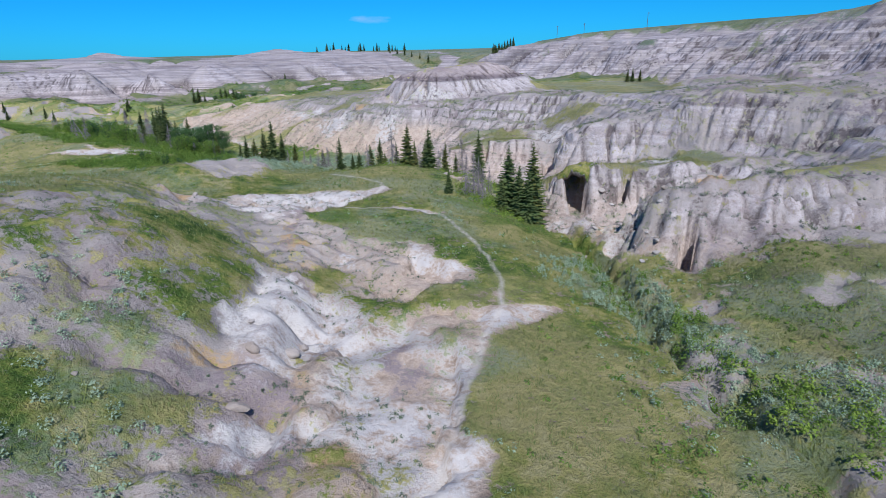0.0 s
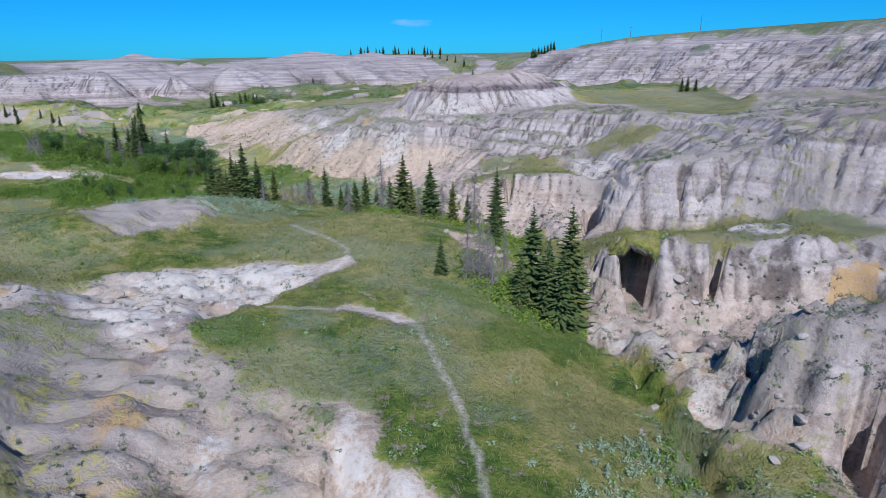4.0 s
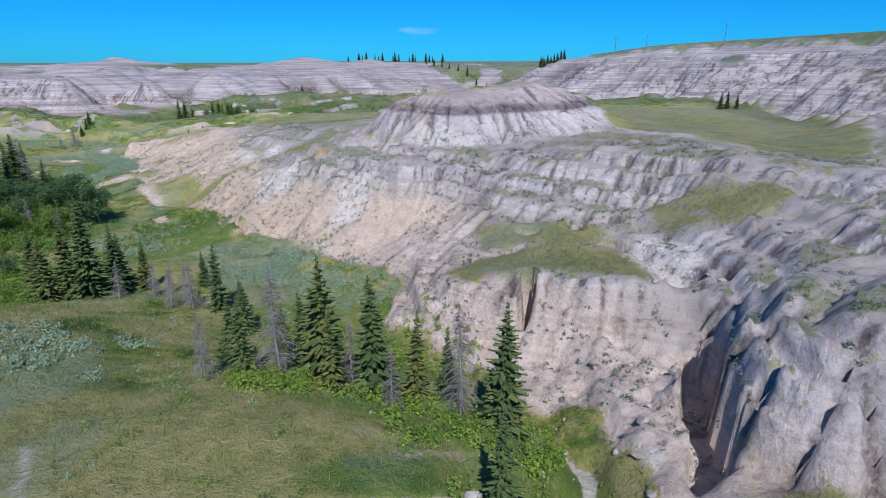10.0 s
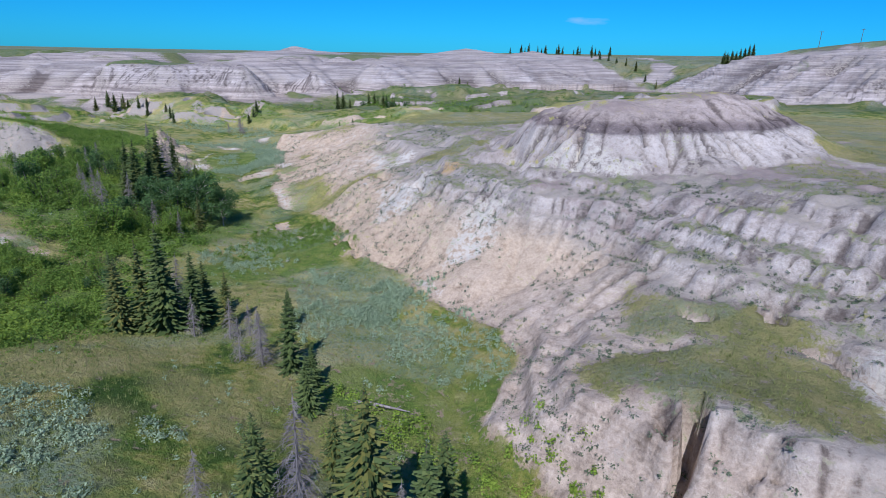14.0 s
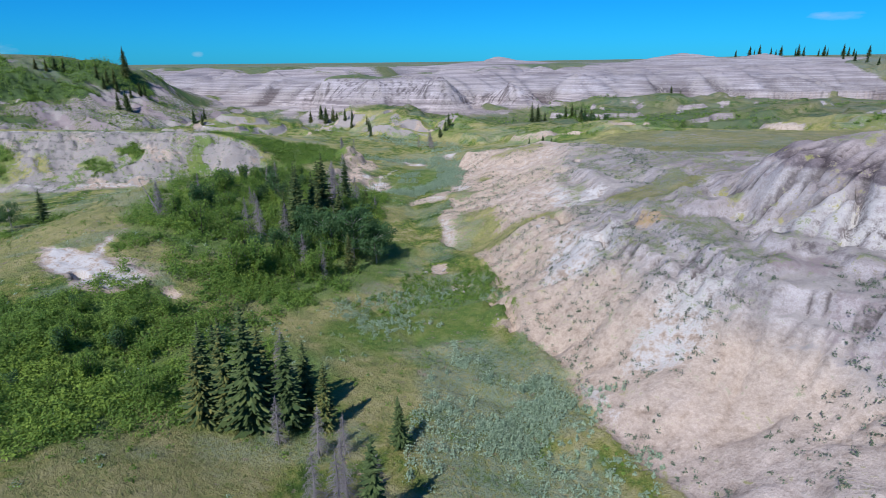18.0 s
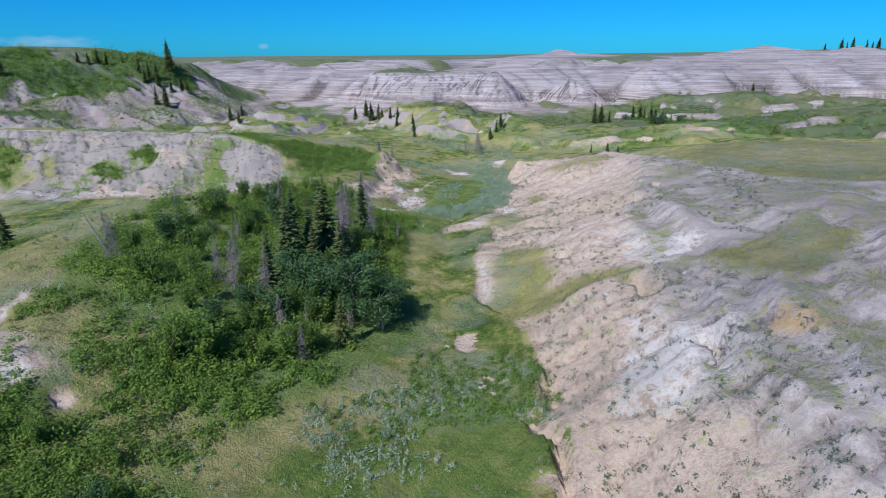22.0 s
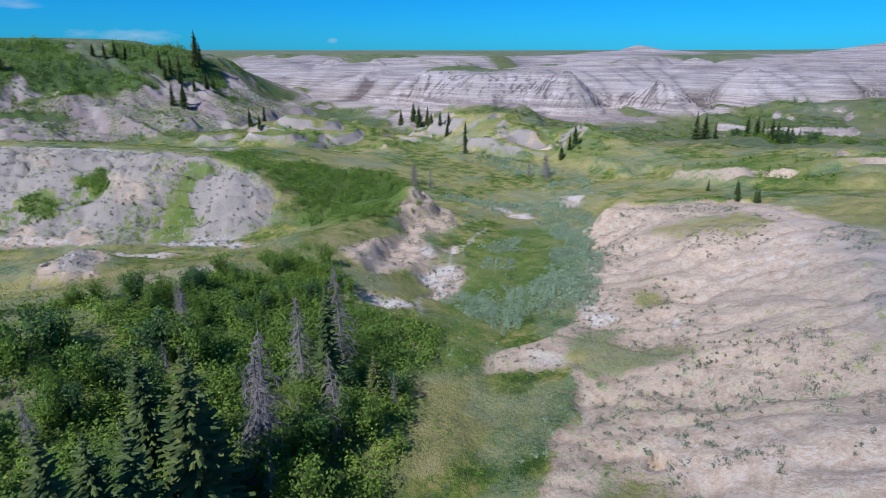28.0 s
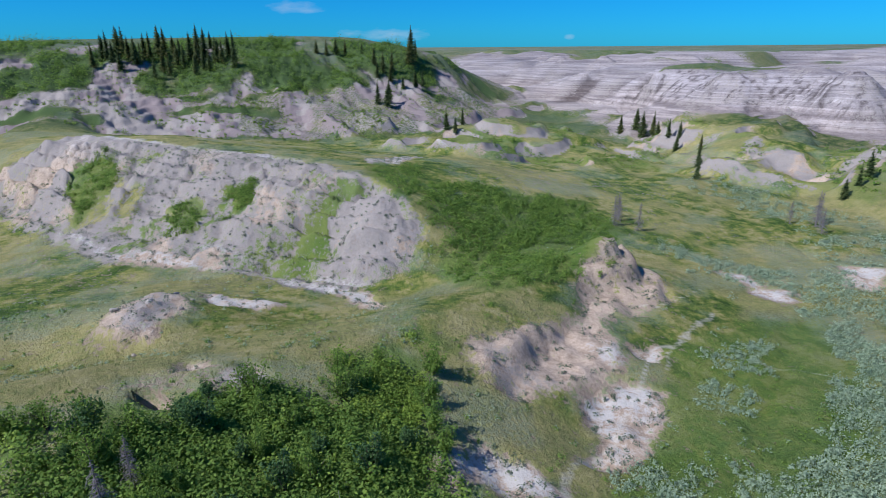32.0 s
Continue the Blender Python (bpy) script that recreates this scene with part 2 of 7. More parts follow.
    rough = math_node(N, L, "MULTIPLY", rough, math_node(N, L, "ADD", math_node(N, L, "MULTIPLY", mask("grass"), 0.85), 0.18))
    bump = node(N, L, "ShaderNodeBump", {"Height": rough, "Strength": 1.0, "Distance": 1.15})
    b = node(N, L, "ShaderNodeBsdfPrincipled", {"Base Color": col, "Roughness": 0.95, "Specular IOR Level": 0.15, "Normal": bump.outputs[0]})
    L.new(b.outputs[0], N.new("ShaderNodeOutputMaterial").inputs[0])
    return m


GROUND = ground_material()

# ---- landforms: named break lines (x, y, z in metres), the ground is stretched between them ----
LINES = {
    "creek bed": [(24, 5, 11.2), (19.5, 20, 10.7), (17.5, 30, 10.4), (16, 37, 10.2), (15.5, 43, 10.0), (16.5, 54, 9.7), (14.5, 63, 9.6), (11.6, 74, 9.4), (8.8, 83, 9.2), (9.2, 88, 9.0), (10.6, 96, 8.6), (7.5, 102, 8.2), (1, 108, 7.6), (-5, 114.5, 7.2), (-9, 121, 7.0), (-14, 128, 7.3), (-28, 134, 7.0), (-41, 140, 6.6), (-47, 149, 6.2), (-56, 160, 6.0), (-66, 170, 5.8), (-76, 180, 5.2), (-85, 191, 5.0), (-95, 205, 4.4), (-104, 216, 3.8), (-115, 231, 2.8), (-133, 252, 3.0), (-160, 272, 2.8), (-200, 285, 2.4), (-240, 300, 2.0), (-290, 330, 2.0)],
    "spine with the path": [(-2, 15, 12.6), (0, 26, 12.4), (1, 38, 12.3), (3, 46, 12.2), (4.6, 52, 12.4), (1, 60, 13.0), (-2, 67, 13.3), (-6, 76, 13.6), (-8, 84, 13.9), (-6, 91, 13.7), (-9, 96, 12.6)],
    "spine shoulder": [(9, 52, 11.6), (7, 62, 12.2), (5, 72, 12.4), (4, 80, 12.6), (3, 88, 12.2), (5, 95, 10.6)],
    "scarp at the spine's east end": [(6.4, 79.5, 10.7), (7.4, 85, 10.0), (6.8, 91, 9.8)],
    "west basin of the spine": [(-9, 24, 12.6), (-9, 34, 12.6), (-9, 44, 12.9), (-10, 54, 13.4), (-14, 64, 13.9), (-18, 72, 13.4), (-15, 82, 13.3), (-17, 93, 12.4)],
    "near west hill crest": [(-40, 10, 21.5), (-30, 24, 21.2), (-23.4, 32.6, 20.4), (-21, 37.2, 20.0), (-23, 44, 19.2), (-29, 52, 18.9), (-34, 59, 18.6), (-42, 67, 17.4), (-50, 74, 16.0)],
    "near west hill slope": [(-15, 18, 15.0), (-14, 25, 15.3), (-16.6, 30, 16.6), (-14.2, 35, 15.5), (-16.4, 40, 16.6), (-17, 47, 15.4), (-22, 55, 15.5), (-26, 64, 15.0), (-36, 71, 14.4)],
    "grey mounds": [(-30, 76, 14.6), (-36, 78, 16.4), (-36, 86, 15.8), (-32, 92, 15.0), (-40, 100, 12.6)],
    "meadow west of the mounds": [(-26, 82, 13.4), (-27, 92, 13.2), (-28, 103, 12.2), (-52, 90, 12.4), (-60, 104, 11.0), (-70, 88, 13.0)],
    "green knoll": [(-19, 102, 11.0), (-26, 105, 11.5), (-33, 107, 11.3), (-40, 108, 10.6), (-46, 110, 9.6)],
    "knoll foot": [(-14, 108, 8.8), (-20, 116, 8.2), (-28, 115.5, 8.6), (-36, 115, 8.8), (-33, 119, 8.2), (-31, 126, 7.6), (-42, 122, 8.0), (-42, 128, 7.6), (-52, 116, 8.8), (-54, 128, 8.4)],
    "west ridge crest": [(-56, 112, 10.6), (-64, 124, 11.9), (-74, 129, 12.7), (-83, 126, 13.0), (-93, 129, 12.9), (-103, 138, 12.9), (-110, 147, 12.8), (-112, 158, 11.9), (-108, 168, 11.6), (-114, 178, 10.2), (-121, 190, 9.2), (-126, 199, 9.0)],
    "cone at the ridge's end": [(-130.6, 213, 10.8), (-131.2, 214.2, 10.6)],
    "foot of the cone": [(-128, 205, 7.8), (-124, 211, 5.2), (-126, 219, 4.6), (-134, 221, 4.8), (-137, 215, 5.4), (-135, 207, 6.6)],
    "west ridge foot": [(-56, 138, 7.8), (-66, 150, 7.6), (-72, 160, 7.2), (-80, 173, 6.6), (-90, 187, 5.7), (-103, 196, 3.9), (-110, 208, 3.8), (-118, 220, 3.6), (-134, 224, 4.2)],
    "hollow behind the ridge": [(-92, 108, 9.6), (-108, 126, 8.8), (-120, 142, 7.6), (-124, 150, 6.4), (-122, 166, 8.0), (-129, 174, 5.2), (-133, 190, 5.2), (-139, 200, 6.2)],
    "dark knoll": [(-127, 158, 9.4), (-131, 160, 9.2)],
    "west basin": [(-140, 130, 6.0), (-146, 146, 5.0), (-148, 158, 4.6), (-141, 168, 4.8), (-134, 180, 4.6)],
    "west bluff foot": [(-196, 120, 5.4), (-176, 138, 4.8), (-163, 148, 4.5), (-156.5, 156, 4.5), (-154, 163, 4.6), (-149, 170, 4.6), (-144, 176, 4.5), (-139, 181.5, 4.4), (-136, 186, 4.6)],
    "west bluff top": [(-214, 130, 15.2), (-197, 147, 15.4), (-188, 157, 15.2), (-182, 166, 14.8), (-174, 175, 14.6), (-165, 182, 14.8), (-158.8, 185, 14.8), (-152, 188.4, 13.2), (-147, 191, 11.4)],
    "bench on the west bluff": [(-240, 110, 14.0), (-222, 152, 14.2), (-203, 170, 13.8), (-187, 188, 12.8), (-164, 199, 11.8), (-172, 215, 10.6), (-188, 208, 11.2), (-190, 228, 7.6)],
    "green slope of the bluff": [(-143, 206, 6.6), (-150, 218, 6.2), (-164, 240, 5.2), (-157, 230, 4.6)],
    "west flats": [(-198, 202, 9.6), (-205, 242, 5.8), (-232, 215, 6.6), (-268, 243, 8.4), (-241, 265, 7.2), (-222, 280, 4.0), (-300, 262, 7.0), (-176, 266, 4.6), (-184, 282, 4.6)],
    "valley terrace foot": [(-246, 299, 2.0), (-228, 293, 2.2), (-211, 296, 2.8), (-190, 291, 3.0), (-166, 292, 3.2)],
    "valley terrace top": [(-262, 315, 7.6), (-228, 301, 7.6), (-211, 304, 8.0), (-190, 299, 7.6), (-166, 300, 7.4)],
    "valley floor": [(-120, 251, 4.6), (-152, 284, 4.0), (-131, 286, 4.4), (-100, 300, 7.4), (-140, 333, 4.2), (-165, 335, 5.0), (-122, 350, 5.6), (-139, 372, 6.4), (-160, 390, 7.6), (-185, 335, 6.4), (-125, 430, 9.0), (-60, 400, 10.4), (-40, 470, 11.4), (-20, 360, 13.0)],
    "wooded escarpment foot": [(-240, 20, 11.0), (-246, 90, 9.6), (-246, 150, 7.8), (-248, 186, 7.4), (-250, 212, 7.4), (-272, 240, 8.4), (-330, 280, 9.0), (-400, 300, 9.0)],
    "wooded escarpment ledge": [(-258, 20, 16.0), (-266, 90, 15.4), (-272, 150, 14.6), (-275, 186, 14.6), (-274, 212, 14.0), (-292, 240, 14.0)],
    "wooded escarpment middle": [(-276, 20, 22.0), (-286, 90, 22.0), (-298, 150, 22.0), (-300, 190, 22.0), (-302, 216, 20.0), (-314, 240, 20.0), (-345, 276, 19.0)],
    "wooded escarpment rim": [(-300, 0, 32.0), (-306, 90, 32.0), (-318, 150, 32.0), (-320, 190, 32.5), (-322, 216, 32.5), (-332, 236, 32.5), (-350, 262, 32.0), (-420, 280, 31.5)],
    "east foot of the badlands": [(19, 58, 10.6), (17, 66, 10.4), (13.4, 73, 10.1), (10.6, 82, 10.0), (11.4, 89, 9.9), (13.5, 95, 9.8), (11, 103, 9.2), (5, 108, 8.6), (0, 111.6, 8.2), (-3.5, 118, 8.0), (-5, 125, 8.0), (-11, 133, 8.2), (-20, 139.5, 8.2), (-31, 146, 8.0), (-39, 153, 7.2), (-45, 160, 6.4), (-52, 166.4, 6.6), (-60, 171, 6.8), (-69, 179, 6.4), (-76, 190, 6.2), (-84, 200, 6.0), (-91, 212, 5.4), (-97, 222, 5.0), (-106, 233, 4.2), (-112, 246, 3.2)],
    "near east flat": [(24, 26, 11.4), (30, 34, 12.4), (23, 43, 11.4), (31, 48, 14.0), (42, 40, 15.6), (60, 30, 18)],
    "hoodoo and near east cliff top": [(20.6, 58.6, 14.6), (23.2, 57.6, 16.2), (27, 57.8, 17.6), (34, 56.6, 18.6), (40, 58.5, 18.8), (50, 53, 19.4)],
    "foot of the hoodoo": [(18.6, 55, 10.8), (21.6, 52.6, 11.6), (26, 52.4, 12.6), (33.7, 50.6, 14.2), (42, 50, 16.2)],
    "back of the near cliff": [(22, 63, 11.6), (26, 65, 12.2), (32, 66, 13.6), (40, 65.4, 16.6)],
    "lower green terrace edge": [(38, 72.4, 17.0), (30, 73, 16.2), (23.4, 73.1, 15.5), (19, 72.6, 15.3), (16.6, 73.3, 15.2), (15, 75.6, 14.4), (13.6, 79, 13.0), (11.8, 82.6, 11.4)],
    "foot of the lower terrace": [(39, 69.2, 16.0), (32, 70.2, 12.9), (24, 70.6, 11.4), (18.8, 70, 10.6), (15.2, 71.4, 10.2), (12.9, 75.4, 10.0)],
    "lower green terrace": [(27, 76, 15.8), (33, 78, 16.2), (30, 82.8, 14.9), (25, 84, 13.9), (20.6, 85.4, 12.9), (16, 85, 12.6), (13.4, 87.6, 11.2), (18.6, 79, 14.2)],
    "second cliff foot": [(47, 72.6, 19.0), (42.6, 77.6, 17.8), (38.4, 80.6, 16.8), (33, 85.4, 15.4), (27, 87.2, 13.9), (21.6, 88, 13.0), (17.8, 90, 12.4), (16.8, 96, 12.0), (19.5, 104, 12.0)],
    "second cliff top": [(50, 74.6, 23.4), (45.4, 80.2, 22.9), (41, 84.4, 22.7), (36.8, 88.1, 22.4), (32.4, 90.6, 19.8), (27, 91, 19.0), (21.8, 91.4, 17.9), (20.6, 96, 17.6), (22, 103, 16.8)],
    "second cliff back": [(54, 86, 25.0), (44.5, 93.6, 24.5), (38, 97.4, 22.0), (31, 100.5, 18.6), (27, 107, 17.6), (24, 113, 16.0)],
    "fault gully": [(14.5, 103, 10.6), (18.4, 107.5, 12.6), (20.5, 113, 13.2), (19, 120, 13.6), (18, 125, 14.2)],
    "upper green terrace edge": [(17, 109.6, 14.5), (13, 110.6, 14.3), (9.6, 112.4, 14.0), (7, 111.4, 13.1), (4.6, 113, 12.0), (1.3, 113.8, 11.2), (-0.6, 117, 11.2), (-1.8, 121, 10.4)],
    "foot of the upper terrace": [(15.4, 106, 10.8), (10.5, 107.4, 9.6), (5.6, 109.4, 9.0)],
    "upper green terrace": [(14, 114, 14.3), (10, 118, 13.4), (6, 121, 12.8), (13, 121.6, 13.9), (4, 124.4, 12.4), (10, 126, 14.4)],
    "middle bench": [(-5, 131, 10.0), (-12, 137, 10.4), (-8, 139.6, 11.4), (-3, 139, 12.4), (-20, 145, 11.6), (-28, 151.4, 12.4), (-36, 160, 11.6), (-46, 171, 11.0), (-52, 178, 11.0), (-60, 190, 9.6), (-69, 197, 8.0), (-78, 210, 7.6), (-86, 222, 8.4)],
    "badlands brow": [(33.8, 117, 20.6), (28, 125, 20.0), (23, 130.6, 18.6), (16.4, 135, 18.2), (8, 139.4, 18.0), (0, 145, 17.6), (-9, 146.4, 18.0), (-14, 150, 17.4), (-20, 153, 16.8), (-26, 160.6, 16.8), (-31, 170, 15.6), (-35, 178, 15.6), (-45, 187, 15.8), (-54, 200, 14.2), (-62, 212, 13.4), (-72, 224, 12.8), (-80, 225, 12.4), (-89, 233, 10.0), (-102, 234, 8.6)],
    "east bench": [(39, 111, 22.4), (30, 128, 21.4), (18, 138, 20.4), (17, 146, 21.2), (5, 148, 19.0), (-6, 152, 18.6), (-14, 162, 18.0), (-22, 174, 17.6), (-26, 187, 19.0), (-30, 197, 18.8), (-42, 208, 16.6), (-52, 220, 15.8), (-70, 236, 13.6), (-84, 246, 10.4), (-98, 258, 8.0)],
    "mesa foot": [(-17, 162, 19.8), (-9, 155, 20.2), (-2, 153, 20.2), (6, 156, 20.4), (15, 161, 20.8), (24, 169, 21.2), (31, 180, 21.0), (30, 192, 20.4), (18, 200, 19.8), (2, 200, 19.4), (-12, 192, 19.4), (-20, 178, 19.4), (-20, 168, 19.6), (-17, 162, 19.8)],
    "mesa dark band": [(-10, 163, 24.0), (-5, 158.6, 24.1), (2, 158.4, 24.1), (10, 162.2, 24.1), (18, 171, 24.0), (24.5, 180, 23.6), (21, 190, 23.4), (10, 192, 23.4), (-4, 186, 23.5), (-12, 176, 23.7), (-13, 168, 23.8), (-10, 163, 24.0)],
    "mesa top": [(-6, 168, 26.2), (-3, 168, 26.8), (3, 169, 26.4), (8, 173, 27.4), (13, 178, 28.0), (16, 183, 27.6), (7, 184, 26.6), (-4, 177, 26.2)],
    "flats behind the mesa": [(38, 170, 20.6), (45, 186, 19.2), (62, 186, 19.0), (36, 210, 18.8), (10, 225, 18.6), (-20, 215, 18.6), (-36, 228, 16.6), (60, 230, 18.2), (76, 268, 17.6), (90, 288, 17.0), (40, 280, 17.0), (0, 280, 16.0), (-52, 242, 17.2), (-48, 260, 16.0), (-84, 290, 10.0), (-40, 320, 12.0), (20, 340, 15.5), (80, 335, 18.6)],
    "dark bluff east": [(56, 124, 23.0), (66, 140, 23.4), (70, 160, 22.4), (72, 176, 22.6), (82, 168, 23.6), (90, 158, 22.6), (80, 186, 23.0)],
    "foot of the dark bluff": [(46, 128, 20.6), (52, 148, 19.4), (54, 166, 19.4), (62, 178, 19.2), (80, 196, 18.6)],
    "east rim foot": [(86, 110, 26.0), (96, 146, 25.0), (94, 166, 24.0), (98, 196, 21.6), (108, 240, 20.0), (116, 300, 20.0), (96, 380, 19.0), (62, 430, 18.0), (40, 480, 16.0)],
    "east rim": [(70, 20, 30.0), (100, 60, 36.0), (118, 110, 38.0), (112, 158, 37.0), (112, 192, 35.6), (132, 240, 37.0), (148, 320, 38.2), (118, 420, 38.2), (74, 490, 37.6), (50, 540, 34.0)],
    "far rim foot": [(20, 545, 13.0), (-10, 566, 12.6), (-50, 560, 12.4), (-90, 520, 12.0), (-124, 484, 11.2), (-150, 470, 11.0), (-185, 430, 10.4), (-205, 385, 9.8), (-225, 345, 9.4), (-255, 326, 9.0), (-290, 318, 8.6), (-340, 308, 8.6), (-420, 302, 9.0), (-520, 300, 9.0), (-700, 300, 9.0)],
    "far rim middle": [(36, 590, 25.2), (-30, 610, 25.2), (-80, 570, 24.7), (-120, 528, 23.7), (-150, 503, 23.7), (-180, 455, 23.7), (-198, 402, 23.7), (-220, 362, 23.7), (-252, 342, 23.7), (-290, 336, 23.4), (-340, 334, 23.2), (-440, 330, 22.7), (-520, 330, 22.7), (-700, 330, 23.2)],
    "far rim upper bench": [(20, 650, 31.4), (-60, 660, 30.9), (-140, 600, 27.9), (-200, 530, 26.4), (-235, 470, 26.0), (-270, 425, 25.8), (-320, 415, 25.8), (-400, 410, 25.8), (-500, 400, 26.0), (-700, 390, 26.4)],
    "far rim": [(60, 600, 35.0), (0, 690, 35.5), (-90, 715, 37.0), (-170, 705, 37.0), (-240, 690, 33.0), (-290, 640, 33.0), (-335, 605, 36.6), (-385, 610, 33.4), (-440, 590, 31.0), (-520, 545, 31.0), (-590, 505, 30.6), (-700, 470, 31.0)],
    "prairie beyond": [(-1200, 300, 32), (-1100, 800, 34), (-700, 1000, 36), (-300, 1100, 37), (0, 1000, 37.5), (300, 700, 39.0), (500, 400, 40.0), (300, 200, 40.0), (400, -100, 40), (-500, 100, 32.5), (-500, -300, 32), (-100, -300, 26), (150, -200, 30), (-60, -40, 21), (20, -40, 13), (-130, 60, 13.0), (-200, 60, 12.0), (-100, 85, 11.5)],
}


def along(line, step):
    """Points along a line, no farther apart than step."""
    out = []
    for a, b in zip(line, line[1:]):
        a, b = np.array(a, float), np.array(b, float)
        n = max(1, int(np.hypot(*(b - a)[:2]) // step))
        out += [a + (b - a) * k / n for k in range(n)]
    return out + [np.array(line[-1], float)]


LOOSE = {"near east flat", "meadow west of the mounds", "west flats", "valley floor", "prairie beyond", "flats behind the mesa", "knoll foot", "lower green terrace", "upper green terrace", "dark bluff east"}
KNOTS = np.array([p for name, line in LINES.items() for p in (np.array(line, float) if name in LOOSE else along(line, 6 if max(abs(line[0][0]), abs(line[-1][0])) < 215 and line[0][1] < 400 else 60))])
# drop points that lie nearly on one another
keep = []
for p in KNOTS:
    if all((p[0] - q[0]) ** 2 + (p[1] - q[1]) ** 2 > 2.0 for q in keep):
        keep.append(p)
KNOTS = np.array(keep)
_d = np.hypot(KNOTS[:, None, 0] - KNOTS[None, :, 0], KNOTS[:, None, 1] - KNOTS[None, :, 1])
_n = len(KNOTS)
_m = np.zeros((_n + 1, _n + 1))
_m[:_n, :_n] = -np.sqrt(_d * _d + 0.5)
_m[_n, :_n] = _m[:_n, _n] = 1
_m[range(_n), range(_n)] -= 0.06
WEIGHTS = np.linalg.solve(_m, np.r_[KNOTS[:, 2], 0.0])


def lay(x, y):
    """The height of the smooth ground."""
    x, y = np.asarray(x, float), np.asarray(y, float)
    flat_x, flat_y = x.ravel(), y.ravel()
    out = np.empty(flat_x.size)
    kx, ky, w = KNOTS[:, 0].astype(np.float32), KNOTS[:, 1].astype(np.float32), WEIGHTS[:_n].astype(np.float32)
    for i in range(0, flat_x.size, 8000):
        px, py = flat_x[i:i + 8000, None].astype(np.float32), flat_y[i:i + 8000, None].astype(np.float32)
        out[i:i + 8000] = -np.sqrt((px - kx) ** 2 + (py - ky) ** 2 + 0.5) @ w + WEIGHTS[_n]
    return out.reshape(x.shape)


def lattice(ix, iy, seed):
    h = (ix.astype(np.int64) * 374761393 + iy.astype(np.int64) * 668265263 + seed * 974711) & 0x7FFFFFFF
    h = ((h ^ (h >> 13)) * 1274126177) & 0x7FFFFFFF
    return ((h ^ (h >> 16)) & 0xFFFF) / 65535.0


def grainy(x, y, size, seed=0):
    """Smooth noise from 0 to 1 with bumps of that size."""
    x, y = np.asarray(x, float) / size, np.asarray(y, float) / size
    ix, iy = np.floor(x), np.floor(y)
    u, v = x - ix, y - iy
    u, v = u * u * (3 - 2 * u), v * v * (3 - 2 * v)
    a, b = lattice(ix, iy, seed), lattice(ix + 1, iy, seed)
    c, d = lattice(ix, iy + 1, seed), lattice(ix + 1, iy + 1, seed)
    return (a + (b - a) * u) * (1 - v) + (c + (d - c) * u) * v


def fractal(x, y, size, octaves=4, seed=0):
    total, amp, out = 0.0, 1.0, 0.0
    for k in range(octaves):
        out = out + amp * grainy(x + 31.7 * k, y - 17.3 * k, size / 2 ** k, seed + k)
        total += amp
        amp *= 0.55
    return out / total


def spaced(marks):
    """Coordinates whose spacing runs from mark to mark: (place, spacing there)."""
    place, gap = [m[0] for m in marks], [math.log(m[1]) for m in marks]
    out, p = [], place[0]
    while p < place[-1]:
        out.append(p)
        p += math.exp(np.interp(p, place, gap))
    return np.array(out)


def soft(v, a, b):
    t = np.clip((v - a) / (b - a), 0, 1)
    return t * t * (3 - 2 * t)


def line_distance(x, y, line):
    """Distance to a line in the plan, and how far along it (0 to 1) the nearest place is."""
    best, where = np.full(np.shape(x), 1e9), np.zeros(np.shape(x))
    n = len(line) - 1
    for k, (a, b) in enumerate(zip(line, line[1:])):
        ax, ay, bx, by = a[0], a[1], b[0], b[1]
        t = np.clip(((x - ax) * (bx - ax) + (y - ay) * (by - ay)) / ((bx - ax) ** 2 + (by - ay) ** 2), 0, 1)
        d = np.hypot(x - ax - t * (bx - ax), y - ay - t * (by - ay))
        near = d < best
        best[near], where[near] = d[near], ((k + t) / n)[near]
    return best, where


def inside(x, y, ring):
    """Whether places in the plan lie inside a closed line."""
    hit = np.zeros(np.shape(x), bool)
    for (ax, ay), (bx, by) in zip(ring, ring[1:] + ring[:1]):
        cross = (ay > y) != (by > y)
        hit ^= cross & (x < (bx - ax) * (y - ay) / ((by - ay) or 1e-9) + ax)
    return hit


def blob(x, y, patches):
    """Soft round patches: (x, y, half length, half width, turn in degrees)."""
    out = np.zeros(np.shape(x))
    for px, py, a, b, turn in patches:
        c, s = math.cos(radians(turn)), math.sin(radians(turn))
        u, v = (x - px) * c + (y - py) * s, (y - py) * c - (x - px) * s
        out = np.maximum(out, 1 - soft(np.hypot(u / a, v / b), 0.55, 1.25))
    return out


XS = spaced([(-4200, 250), (-900, 30), (-640, 4.0), (-420, 2.2), (-215, 0.75), (-180, 0.56), (-20, 0.48), (-12, 0.35), (40, 0.35), (60, 0.5), (150, 1.7), (220, 4), (600, 40), (4200, 250)])
YS = spaced([(-700, 100), (0, 8), (14, 0.5), (50, 0.42), (58, 0.35), (130, 0.35), (140, 0.46), (250, 0.54), (330, 1.1), (480, 2.2), (620, 3), (760, 6), (1200, 60), (4600, 250)])
GX, GY = np.meshgrid(XS, YS)
BASE = lay(GX, GY)
DZY, DZX = np.gradient(BASE, YS, XS)
SLOPE = np.hypot(DZX, DZY)


